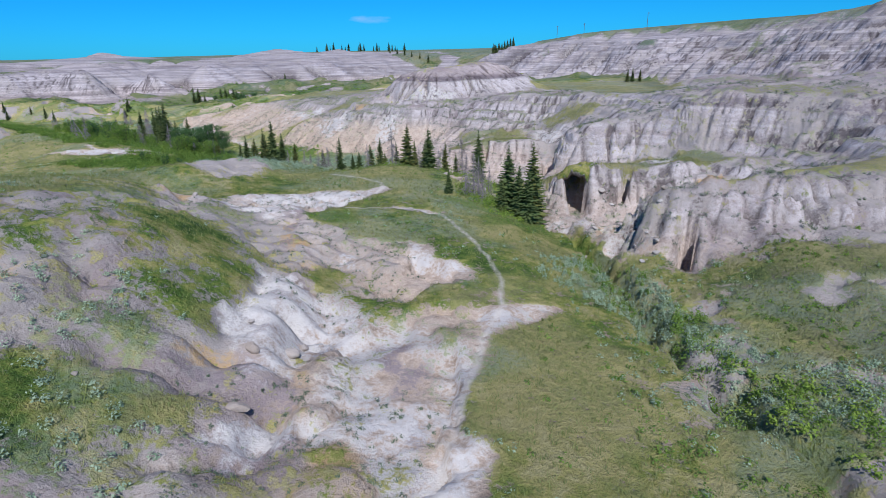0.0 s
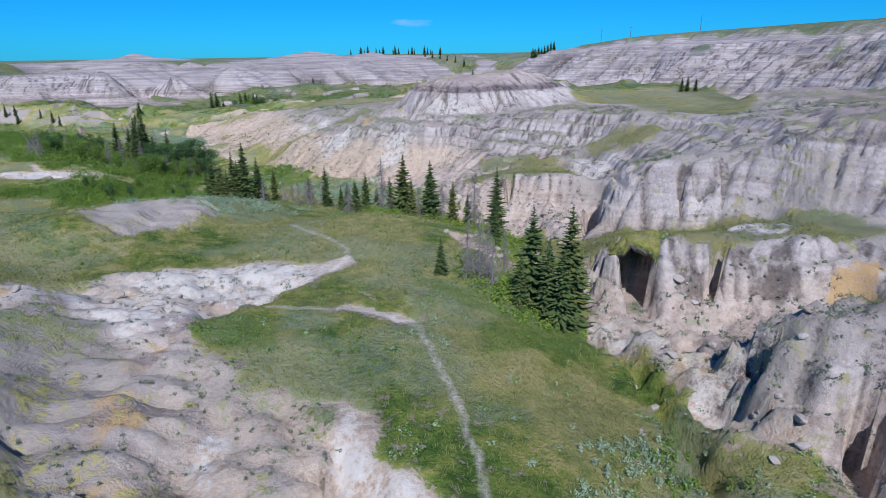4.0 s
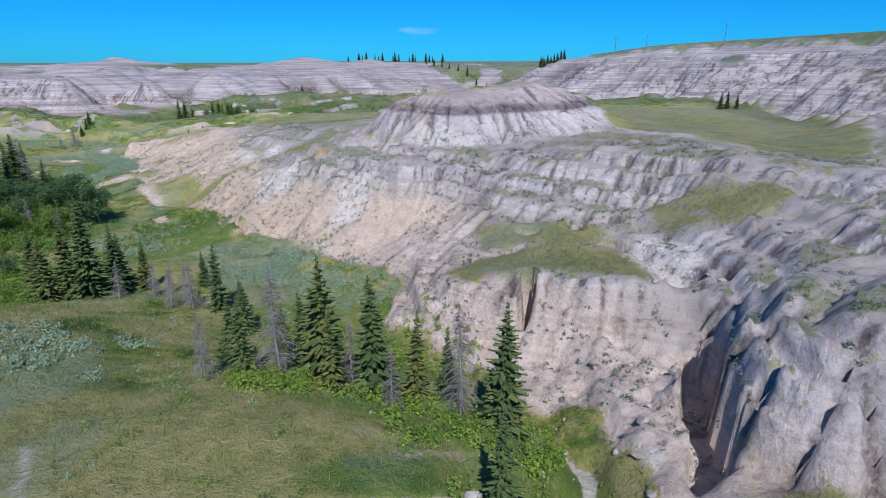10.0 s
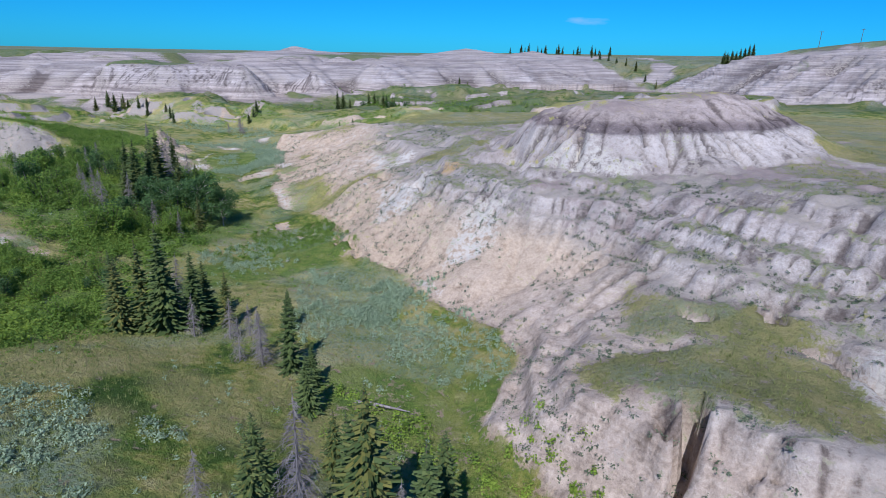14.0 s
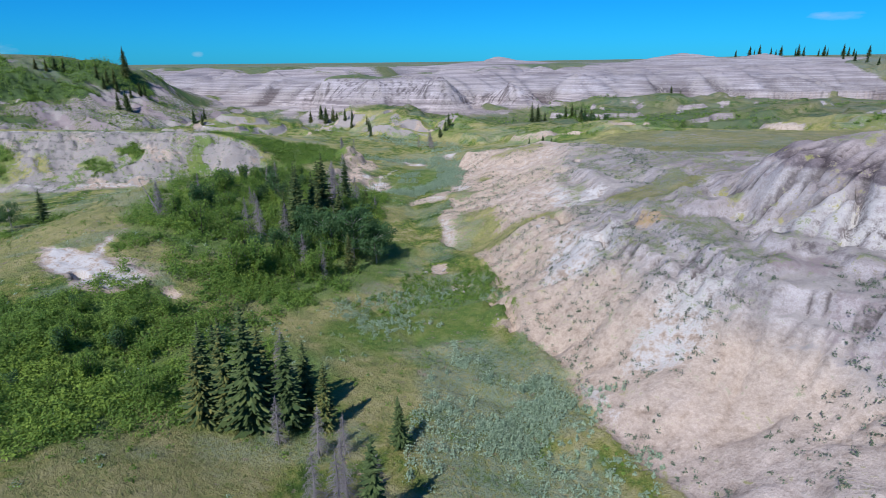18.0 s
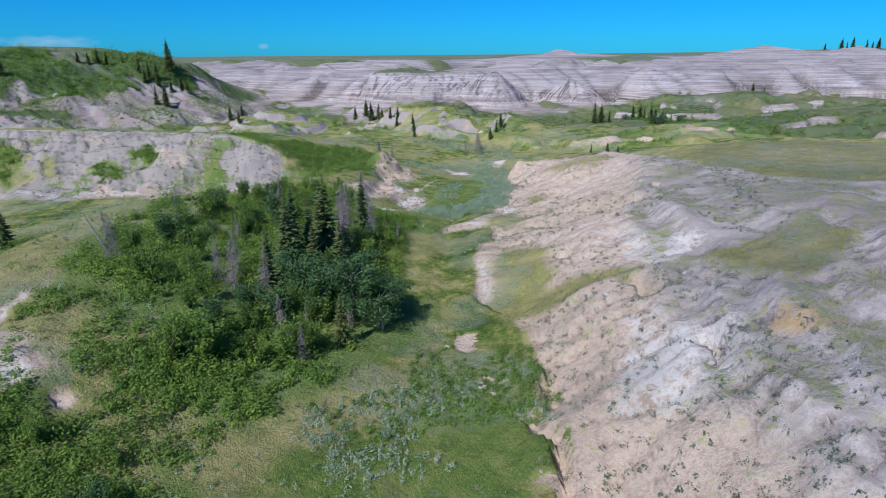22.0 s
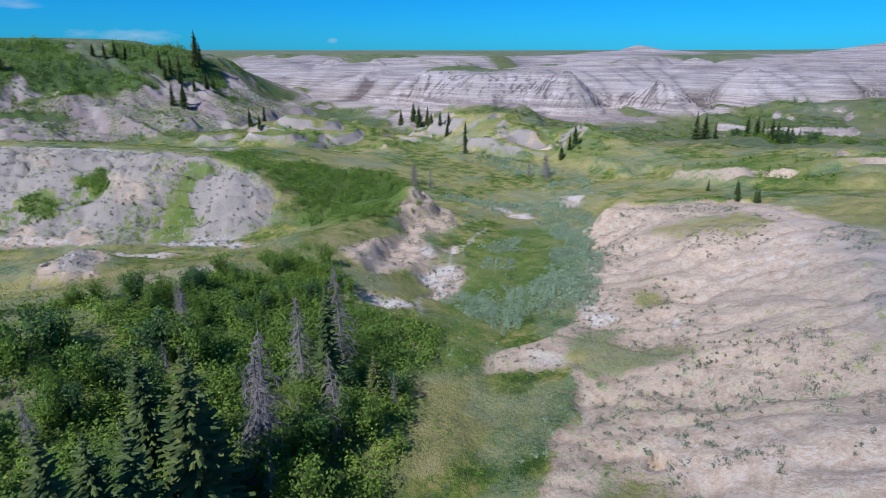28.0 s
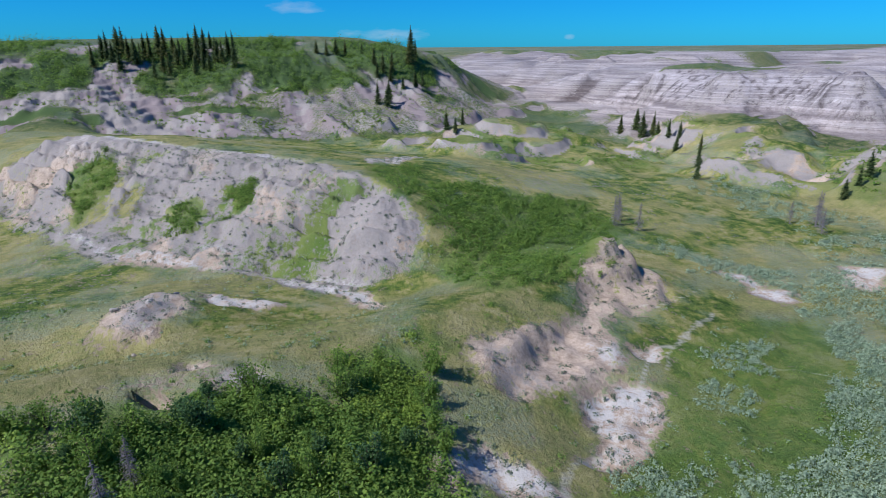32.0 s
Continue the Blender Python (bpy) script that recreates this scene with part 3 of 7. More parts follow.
def sample(grid, x, y):
    """A grid's value between its knots."""
    i = np.clip(np.searchsorted(XS, x) - 1, 0, len(XS) - 2)
    j = np.clip(np.searchsorted(YS, y) - 1, 0, len(YS) - 2)
    u = np.clip((x - XS[i]) / (XS[i + 1] - XS[i]), 0, 1)
    v = np.clip((y - YS[j]) / (YS[j + 1] - YS[j]), 0, 1)
    return (grid[j, i] * (1 - u) + grid[j, i + 1] * u) * (1 - v) + (grid[j + 1, i] * (1 - u) + grid[j + 1, i + 1] * u) * v


# which side of the creek: the badlands lie east of it
EAST_FOOT = LINES["east foot of the badlands"]
ring_east = [(p[0], p[1]) for p in EAST_FOOT] + [(-110, 252), (-60, 262), (0, 300), (400, 300), (400, 20), (24, 20), (21, 50)]
EAST = inside(GX + (fractal(GX, GY, 13, 3, 371) - 0.5) * 11, GY + (fractal(GX, GY, 13, 3, 373) - 0.5) * 11, ring_east).astype(float)
for ring in [[(-91.0, 216.4), (-86.2, 210.5), (-80.5, 206.1), (-79.9, 200.2), (-79.7, 194.9), (-83.4, 187.8), (-81.0, 184.5), (-69.3, 195.4), (-77.3, 211.5)]]:
    EAST = np.maximum(EAST, inside(GX, GY, ring).astype(float))

# ---- what covers the ground ----
wander = fractal(GX, GY, 14, 4, 3) - 0.5
fine_wander = fractal(GX, GY, 3.5, 3, 9) - 0.5
WX = GX + (fractal(GX, GY, 5, 4, 71) - 0.5) * 5.0
WY = GY + (fractal(GX, GY, 5, 4, 81) - 0.5) * 5.0


def blur(grid, times=2):
    for _ in range(times):
        pad = np.pad(grid, 1, mode="edge")
        grid = (pad[1:-1, :-2] + pad[1:-1, 2:] + pad[:-2, 1:-1] + pad[2:, 1:-1] + 2 * pad[1:-1, 1:-1]) / 6
    return grid


def window(line, margin):
    """The part of the grid round a line or ring."""
    x, y = [p[0] for p in line], [p[1] for p in line]
    i, j = np.searchsorted(XS, (min(x) - margin, max(x) + margin)), np.searchsorted(YS, (min(y) - margin, max(y) + margin))
    return slice(j[0], j[1]), slice(i[0], i[1])


def region(*rings):
    """Places inside any of the rings, with a wandering, slightly soft edge."""
    got = np.zeros(GX.shape, bool)
    for ring in rings:
        w = window(ring, 4)
        got[w] |= inside(WX[w], WY[w], ring)
    return blur(got.astype(float), 5)


def trail(line, width):
    out, w = np.zeros(GX.shape), window(line, 2.5 + width)
    d, _ = line_distance(GX[w] + fine_wander[w] * 1.2, GY[w] + fine_wander[w] * 1.2, line)
    out[w] = np.clip(0.5 + (width - d) / 1.3, 0, 1)
    return out


def patches(name):
    """All patches of one kind of cover, with finely frayed edges."""
    out = np.zeros(GX.shape)
    for ring in PATCHES[name]:
        w = window(ring, 2)
        out[w] = np.maximum(out[w], inside(GX[w] + fine_wander[w] * 3.0, GY[w] + fine_wander[w] * 3.0, ring))
    return blur(out, 2)


# patches of ground cover, each a ring in the plan
PATCHES = {}
PATCHES["salt"] = [
    [(-107.9, 197.0), (-108.4, 202.2), (-105.6, 205.6), (-102.0, 202.3), (-98.7, 195.6), (-98.6, 192.1), (-102.3, 195.4)],
    [(-100.5, 179.9), (-100.8, 185.0), (-98.5, 188.3), (-96.0, 188.8), (-96.1, 184.7), (-98.2, 183.5), (-96.3, 179.8)],
    [(-181.6, 189.9), (-203, 205), (-198, 209), (-176.3, 196), (-172.2, 189.4)],
    [(-127.2, 250.5), (-122.6, 254.0), (-117.3, 247.1), (-120.7, 244.7)],
    [(-136.9, 163.5), (-134.6, 169.1), (-133.2, 173.4), (-131.8, 168.5), (-132.2, 165.0)],
    [(-23.7, 68.3), (-22.8, 69.7), (-20.0, 68.7), (-18.0, 69.9), (-15.9, 71.8), (-11.8, 71.0), (-10.6, 72.5), (-9.0, 74.2), (-7.9, 76.3), (-7.6, 74.0), (-9.0, 72.0), (-10.2, 69.6), (-13.0, 69.7), (-11.0, 66.4), (-11.8, 65.0), (-14.7, 64.7), (-14.8, 62.6), (-18.0, 61.5)],
    [(-7.7, 64.5), (-5.3, 65.1), (-2.7, 64.3), (-1.5, 64.1), (-0.8, 63.3), (-1.9, 63.1), (-4.3, 63.8), (-6.3, 63.9)],
    [(-5.9, 68.0), (-5.2, 67.9), (-3.7, 66.0), (-4.5, 66.1)],
    [(-31.7, 91.7), (-30.2, 93.0), (-27.9, 92.2), (-27.6, 88.3), (-28.8, 88.2)],
    [(-68.6, 121.0), (-65.7, 122.8), (-63.7, 122.0), (-63.1, 118.2), (-65.3, 117.0)],
    [(27.8, 82.5), (31.0, 84.7), (31.7, 78.4), (29.6, 75.2), (28.0, 76.1), (26.6, 78.1)],
    [(-25.9, 63.4), (-22.8, 71.5), (-16.6, 72.7), (-10.2, 74.0), (-8.2, 75.8), (-12.5, 66.1), (-15.7, 60.0), (-18.0, 57.5), (-23.3, 59.5)],
    [(-13.7, 32.6), (-15.0, 42.2), (-11.6, 40.7), (-7.9, 38.8), (-5.7, 37.6), (-9.0, 35.9), (-9.9, 33.2), (-8.5, 29.1), (-9.5, 27.0), (-11.8, 29.5)],
    [(-11.6, 22.5), (-10.0, 25.2), (-6.9, 25.7), (-4.5, 25.4), (-1.7, 27.9), (1.1, 27.7), (1.3, 25.6), (-0.4, 24.7), (-3.8, 24.4), (-5.4, 23.8), (-8.5, 23.1), (-9.6, 20.4)],
    [(-0.4, 24.2), (1.6, 25.5), (2.7, 23.5), (1.3, 20.1), (-0.2, 20.1), (-0.9, 21.5)],
    [(-9.9, 35.0), (-8.4, 37.0), (-5.9, 35.6), (-5.5, 32.9), (-8.2, 31.8), (-9.5, 33.1)],
    [(2.1, 39.6), (6.1, 41.1), (9.2, 41.2), (5.6, 37.6), (3.0, 35.6), (1.3, 31.5), (2.3, 36.0)],
    [(-10.7, 50.5), (-8.7, 51.3), (-7.3, 46.1), (-9.1, 45.6)],
    [(-80.5, 128.7), (-69.7, 121.6), (-63.2, 119.1), (-71.8, 118.9)],
    [(-5.6, 54.3), (-2.6, 51.7), (0.5, 48.0), (2.2, 46.2), (-0.0, 46.5), (-3.6, 50.2)],
    [(-106.7, 166.7), (-111.0, 169.1), (-108.3, 170.8), (-106.3, 169.6), (-105.8, 167.8)],
    [(-105.6, 171.0), (-105.2, 172.9), (-104.5, 174.4), (-102.8, 173.1), (-103.9, 171.5)],
    [(-131.6, 232.9), (-128.6, 237.2), (-126.0, 233.6), (-129.0, 232.2)],
    [(-124.9, 233.2), (-122.7, 239.0), (-120.1, 234.3), (-124.4, 231.5)],
    [(-113.7, 205.7), (-113.9, 208.6), (-112.2, 210.8), (-111.2, 207.3), (-112.3, 205.4)],
    [(-100.6, 179.9), (-100.8, 184.5), (-99.6, 184.5), (-98.7, 180.9), (-96.4, 179.5), (-97.8, 179.3)],
    [(-147.0, 169.7), (-141.2, 176.8), (-136.2, 182.7), (-123.1, 182.9), (-136.4, 179.1), (-142.5, 172.5)],
    [(-166.3, 145.1), (-161.7, 152.7), (-154.6, 160.4), (-152.5, 162.0), (-156.7, 156.4), (-162.7, 148.5)],
    [(-125.4, 158.9), (-125.3, 160.1), (-123.0, 161.1), (-123.2, 159.8)],
    [(-113.3, 164.0), (-112.3, 165.8), (-109.6, 166.8), (-109.5, 165.3)],
    [(-85.0, 204.3), (-80.0, 205.4), (-77.6, 202.3), (-79.3, 199.5), (-82.1, 201.0)],
    [(-73.6, 203.3), (-71.5, 203.9), (-69.7, 200.5), (-71.4, 200.5)],
    [(-131.8, 232.4), (-126.6, 235.8), (-124.5, 233.7), (-129.8, 232.0)],
    [(-125.9, 232.4), (-120.0, 237.4), (-120.1, 233.5), (-123.8, 231.8)],
    [(-84.1, 119.6), (-74.2, 121.5), (-65.2, 123.2), (-62.5, 122.0), (-63.7, 118.7), (-74.2, 117.4)],
    [(-20.1, 138.3), (-17.3, 138.4), (-14.2, 135.5), (-15.8, 134.4)],
    [(-36.7, 161.3), (-32.9, 163.1), (-27.9, 159.1), (-25.5, 153.9), (-27.2, 150.5), (-31.1, 153.8)],
    [(-60.8, 124.3), (-59.6, 125.9), (-57.1, 125.0), (-58.8, 124.2)],
]
PATCHES["dry"] = [
    [(-10.8, 82.5), (-7.7, 89.0), (-3.0, 85.8), (-2.1, 76.9), (-0.9, 71.0), (-2.6, 69.3), (-7.2, 76.3)],
    [(2.0, 66.0), (4.0, 67.7), (5.2, 64.5), (3.9, 61.4), (2.3, 61.8)],
    [(-11.7, 86.0), (-6.7, 88.8), (-3.8, 83.5), (-1.3, 79.9), (-6.7, 78.7), (-10.3, 81.7)],
    [(-48.6, 116.9), (-41.9, 122.5), (-28.2, 106.2), (-29.3, 97.2)],
    [(-37.7, 104.0), (-39.1, 113.7), (-30.1, 117.8), (-28.5, 106.9), (-26.8, 99.7), (-27.3, 96.2)],
    [(-106.5, 117.4), (-130.4, 134.7), (-102.4, 140.1), (-98.2, 156.9), (-85.8, 147.5), (-82.4, 131.2), (-85.6, 123.0)],
    [(-70.0, 125.6), (-71.5, 133.8), (-61.4, 134.8), (-60.5, 127.6), (-62.7, 123.8)],
    [(-90.8, 125.8), (-93.9, 132.9), (-97.5, 141.8), (-100.8, 155.0), (-101.5, 164.4), (-93.8, 152.0), (-91.9, 135.4), (-83.5, 127.7)],
    [(-71.3, 127.5), (-70.3, 132.6), (-62.8, 131.7), (-63.9, 127.2)],
    [(-107.0, 150.8), (-109.3, 163.1), (-115.6, 179.3), (-110.0, 181.3), (-102.4, 164.5), (-97.9, 154.6), (-97.5, 150.2)],
    [(-107.8, 155.4), (-112.2, 161.4), (-105.5, 167.8), (-102.6, 164.6), (-103.3, 157.3)],
    [(-102.2, 180.3), (-105.6, 187.3), (-103.1, 190.7), (-100.9, 191.5), (-99.7, 185.4)],
    [(-102.4, 180.9), (-105.4, 189.6), (-100.9, 193.6), (-98.7, 189.4), (-99.8, 181.7)],
    [(2.5, 33.3), (9.0, 36.4), (13.4, 34.1), (9.8, 26.1), (4.5, 23.4), (2.2, 25.8)],
]
PATCHES["sage"] = [
    [(-1.4, 68.3), (0.0, 69.7), (2.7, 69.0), (3.7, 67.8), (2.6, 66.0), (0.5, 66.0)],
    [(-11.0, 63.4), (-7.8, 63.9), (-5.8, 62.3), (-7.0, 60.8), (-9.4, 61.5)],
    [(-27.5, 93.0), (-25.4, 102.2), (-21.3, 98.9), (-21.8, 89.5), (-25.1, 89.5)],
    [(-27.3, 91.7), (-25.6, 99.3), (-20.8, 98.8), (-21.7, 92.4), (-23.0, 88.3)],
    [(-25.3, 94.7), (-25.4, 97.2), (-23.9, 99.4), (-19.3, 99.3), (-19.8, 96.4), (-21.0, 93.1)],
    [(-34.8, 137.6), (-34.5, 141.3), (-26.7, 137.6), (-21.0, 130.2), (-14.0, 129.1), (-8.8, 124.0), (-10.4, 119.4), (-17.8, 121.2), (-23.8, 123.3)],
    [(-31.8, 132.3), (-34.4, 137.9), (-33.6, 141.8), (-27.4, 140.7), (-20.2, 137.7), (-16.3, 133.2), (-25.1, 125.2)],
    [(14.1, 56.6), (19.2, 50.9), (17.6, 44.6), (15.7, 44.3), (13.1, 45.8)],
    [(16.1, 44.2), (17.6, 35.8), (19.0, 30.2), (24.2, 27.6), (22.9, 25.7), (18.4, 27.1), (15.3, 30.3)],
    [(-51.3, 152.7), (-47.0, 159.7), (-40.2, 156.0), (-36.2, 150.0), (-40.3, 145.7), (-46.1, 142.6)],
    [(-120.1, 233.5), (-114.1, 237.7), (-99.1, 227.1), (-87.9, 213.0), (-86.0, 206.4), (-84.4, 200.2), (-87.0, 197.2), (-93.8, 203.1), (-91.6, 211.3), (-103.6, 225.8)],
    [(-142.8, 231.9), (-129.2, 241.6), (-128.1, 266.2), (-119.7, 250.9), (-125.2, 238.8), (-136.8, 231.2)],
]
PATCHES["lush"] = [
    [(-15.9, 61.4), (-12.5, 63.5), (-9.6, 61.8), (-8.5, 58.7), (-13.0, 57.9)],
    [(-1.5, 73.0), (2.6, 71.8), (6.0, 70.5), (9.8, 69.9), (9.1, 67.9), (5.3, 67.7), (1.4, 68.9)],
    [(3.8, 65.0), (11.3, 70.8), (14.0, 69.1), (12.9, 64.1), (4.2, 60.6)],
    [(-113.5, 212.9), (-118.0, 227.2), (-114.3, 232.6), (-100.7, 222.0), (-91.6, 211.3), (-88.3, 201.8), (-87.9, 194.0), (-93.0, 189.2), (-101.9, 200.6)],
    [(-109.1, 209.8), (-113.2, 223.1), (-105.7, 221.9), (-99.9, 212.6), (-100.7, 205.6)],
    [(-44.8, 130.6), (-44.5, 138.8), (-45.3, 154.4), (-36.5, 151.2), (-30.5, 145.4), (-35.7, 141.0), (-37.7, 134.1)],
    [(-2.9, 86.6), (1.0, 90.8), (10.2, 95.9), (10.8, 92.5), (5.8, 88.9), (-0.3, 86.0)],
]
PATCHES["green"] = [
    [(-21.5, 37.1), (-22.7, 48.5), (-18.6, 46.3), (-12.8, 34.5), (-13.6, 30.5), (-16.1, 30.8), (-18.9, 32.0)],
    [(-20.4, 23.3), (-17.8, 23.9), (-14.8, 24.3), (-12.1, 23.9), (-13.5, 21.4), (-12.6, 19.1), (-13.7, 17.9), (-14.0, 17.1), (-15.8, 16.5)],
    [(-13.7, 63.3), (-9.8, 65.7), (-2.5, 63.8), (2.4, 57.2), (3.5, 48.2), (0.0, 48.8), (-4.9, 53.4), (-11.0, 56.9)],
    [(-8.6, 42.8), (-3.9, 40.0), (-0.5, 45.0), (4.2, 44.6), (3.9, 40.7), (-2.2, 39.4), (-4.6, 38.0)],
    [(-1.6, 36.5), (2.0, 38.0), (1.4, 33.5), (-0.8, 33.1)],
    [(-0.7, 27.5), (0.5, 28.3), (0.8, 26.6), (-0.7, 24.5)],
    [(-11.9, 43.8), (-10.6, 46.0), (-8.6, 42.8), (-9.9, 40.3)],
    [(-18.1, 28.0), (-16.7, 29.1), (-15.0, 26.7), (-16.1, 25.4)],
]
PATCHES["mauve"] = [
    [(-12.1, 26.8), (-8.5, 27.8), (-8.6, 25.6), (-11.0, 24.5), (-11.8, 25.3)],
    [(-9.9, 23.5), (-7.3, 23.7), (-6.5, 21.5), (-8.6, 20.9)],
    [(-5.8, 35.0), (-3.6, 35.8), (-2.2, 32.3), (-2.5, 31.3), (-4.6, 31.7)],
    [(-3.1, 23.1), (-1.5, 23.9), (-0.1, 22.9), (-0.9, 20.8), (-3.5, 21.4), (-4.1, 22.1)],
    [(-17.5, 60.8), (-16.7, 61.5), (-14.4, 60.4), (-13.2, 58.1), (-14.5, 57.2)],
    [(21.9, 40.1), (25.1, 39.1), (24.6, 38.0), (21.8, 38.9)],
    [(26.6, 34.4), (27.8, 33.5), (26.3, 31.8), (25.8, 32.5)],
    [(23.9, 68.0), (26.2, 68.0), (22.9, 63.1), (22.5, 64.8)],
    [(23.4, 157.4), (28.3, 154.4), (26.9, 142.5), (21.9, 144.3)],
]
PATCHES["rust"] = [
    [(-6.9, 23.1), (-5.3, 23.2), (-4.1, 22.1), (-5.1, 20.8), (-6.5, 21.6)],
    [(-16.8, 67.9), (-14.9, 68.1), (-13.1, 66.4), (-14.2, 65.3)],
    [(31.5, 71.7), (35.0, 71.5), (27.4, 56.9), (25.8, 57.9)],
    [(-30.1, 60.3), (-28.0, 61.0), (-27.3, 57.9), (-28.5, 56.8)],
    [(-25.1, 159.8), (-20.2, 157.1), (-16.8, 156.4), (-21.2, 156.2)],
    [(-15.0, 50.6), (-13.7, 53.5), (-11.9, 50.3), (-13.4, 47.8)],
]
PATCHES["shrub"] = [
    [(-76.2, 126.7), (-86.1, 131.5), (-89.3, 138.9), (-89.9, 150.3), (-91.7, 162.8), (-86.7, 177.7), (-69.0, 165.0), (-58.0, 161.2), (-52.9, 150.2), (-51.3, 143.3), (-50.9, 138.3), (-54.7, 137.6), (-59.6, 136.3), (-65.1, 134.9), (-73.1, 133.3)],
    [(-63.2, 130.6), (-65.0, 135.3), (-57.2, 135.3), (-51.8, 137.9), (-50.4, 133.2), (-54.0, 131.3), (-58.4, 130.3)],
    [(-105.1, 160.3), (-106.7, 165.2), (-102.8, 170.7), (-104.9, 179.3), (-100.6, 182.1), (-91.3, 181.3), (-84.0, 179.1), (-92.3, 159.5)],
    [(-152.7, 198.6), (-162.1, 212.7), (-162.7, 229.0), (-147.1, 226.8), (-129.0, 211.7), (-124.5, 200.9), (-122.7, 193.2), (-137.6, 193.0), (-144.0, 197.7)],
    [(-104.9, 165.4), (-104.6, 170.6), (-103.4, 175.0), (-101.2, 178.5), (-96.5, 178.8), (-97.4, 165.9), (-100.8, 163.3)],
    [(-58.1, 106.8), (-55.7, 113.3), (-50.0, 114.7), (-41.5, 110.7), (-39.9, 105.7), (-40.0, 104.3)],
    [(-74.4, 109.4), (-64.2, 112.4), (-58.1, 117.7), (-57.6, 123.8), (-50.6, 121.5), (-56.0, 113.4), (-58.9, 107.0)],
]
PATCHES["gully"] = [
    [(-198.5, 135.8), (-194.2, 142.9), (-187.7, 146.3), (-181.9, 142.7), (-174.2, 140.5), (-188.0, 136.8)],
    [(-172.1, 155.9), (-171.7, 160.6), (-166.5, 162.5), (-162.3, 159.1), (-165.7, 156.5)],
    [(-164.5, 187.4), (-177.2, 200.6), (-155.2, 195.6), (-150.6, 190.0)],
    [(-171.6, 164.6), (-169.5, 170.0), (-162.6, 169.6), (-163.2, 165.8)],
    [(-197.7, 140.0), (-190.9, 146.2), (-181.5, 142.7), (-177.6, 139.0), (-188.3, 138.5)],
]

bare_west = region(
    [(-42, 10), (-34, 34), (-31, 45), (-29, 60), (-26, 70), (-20, 72), (-12, 72), (-12, 64), (-13, 58), (-7, 53), (-1, 49), (4, 43), (3, 36), (1, 28), (2.5, 23), (0, 14), (-12, 10)],
    [(-25, 68), (-20, 72), (-15, 76), (-8, 74), (-9, 71), (-11, 67), (-16, 65), (-15, 62), (-20, 60)],
    [(-38, 80), (-37, 92), (-32, 95), (-28, 92), (-28, 85), (-30, 78)],
    [(-82, 120), (-74, 122), (-65, 125), (-61, 122), (-64, 118), (-74, 117)],
    [(1.5, 79.5), (4.6, 79.5), (7.6, 86), (6.4, 92.5), (2, 91.5), (0, 87)],
    [(-113.6, 187.5), (-116, 197), (-119, 204), (-115, 206), (-111, 203), (-108, 196), (-107, 190), (-110, 186.4)], [(-129.5, 211.5), (-126.5, 206.5), (-120.6, 203.6), (-117.3, 204.5), (-119.8, 211.3), (-124, 221), (-130, 221), (-134, 218)],
    [(-135, 156), (-127, 154), (-123, 159), (-128, 164), (-134, 162)],
    [(-220, 132), (-202, 150), (-192, 160), (-186, 170), (-176, 180), (-164, 186), (-152, 189.6), (-145, 192), (-138, 188), (-138, 180), (-146, 172), (-153, 160), (-160, 147), (-178, 134), (-200, 116)],
    [(-108, 160), (-104, 166), (-106, 170), (-111, 165)], [(-103, 171), (-99, 174), (-102, 177), (-105, 174)])
green_west = np.maximum(patches("green"), region([(-60, 46), (-56, 76), (-46, 79), (-28, 58), (-27, 47), (-34, 40)]))
slab = region([(-7, 54), (-3, 51), (2.5, 47), (2, 45.4), (-2, 47.6), (-6, 51.5)])
green_east = region(
    [(0, 117), (3, 121), (9, 122), (14, 123), (18, 121), (19.5, 115), (18, 111.4), (13, 111.4), (9.6, 113.4), (6, 113.6), (2, 114.8)],
    [(15.4, 76), (11.6, 83), (10, 88), (15, 89.5), (21, 87.6), (27, 86.6), (33, 84.6), (38, 80), (39, 74), (31, 74), (24, 74), (18, 73.6)],
    [(16, 47), (21, 49), (27, 51), (33, 49), (44, 44), (60, 20), (30, 0), (18, 14)],
    [(26, 175), (34, 200), (72, 276), (100, 300), (86, 200), (62, 160), (50, 140), (41, 160)],
    [(34, 205), (-8, 206), (-38, 210), (-62, 228), (-92, 262), (-70, 300), (40, 320), (90, 290)],
    [(-35, 175), (-28, 178), (-25, 172), (-30, 170)], [(-58, 158), (-55, 163), (-49, 157), (-53, 153)])
thin_east = region([(-79.9, 193.9), (-79.6, 198.3), (-75.9, 199.5), (-71.5, 195.5), (-73.5, 192.8)], [(-80.7, 207.4), (-78.5, 210.1), (-75.5, 207.0), (-76.7, 204.1)], [(-61.2, 174.5), (-60.5, 180.6), (-53.6, 177.6), (-50.3, 169.5), (-54.4, 168.6)], [(-49.0, 166.2), (-44.7, 171.1), (-39.7, 171.6), (-43.4, 168.6), (-49.6, 163.2)], [(-66.0, 181.8), (-55.4, 180.9), (-46.2, 168.4), (-47.5, 163.1)], [(-32.5, 175.9), (-29.8, 188.6), (-22.3, 178.9), (-23.0, 162.1)], 
    [(2, 133), (9, 128), (17, 127), (17, 124), (11, 121), (4, 125)], [(-63, 178), (-60, 181), (-53, 173), (-48, 166), (-52, 163)], [(-54, 167), (-46, 170), (-39, 173), (-39, 169), (-44, 166), (-52, 164)],
    [(20, 129), (27, 126), (32, 119), (28, 116), (22, 122)], [(-76, 192), (-70, 199), (-66, 196), (-72, 189)], [(-90, 226), (-80, 232), (-72, 230), (-80, 222)], [(-20, 165), (-12, 160), (-8, 164), (-16, 172)])
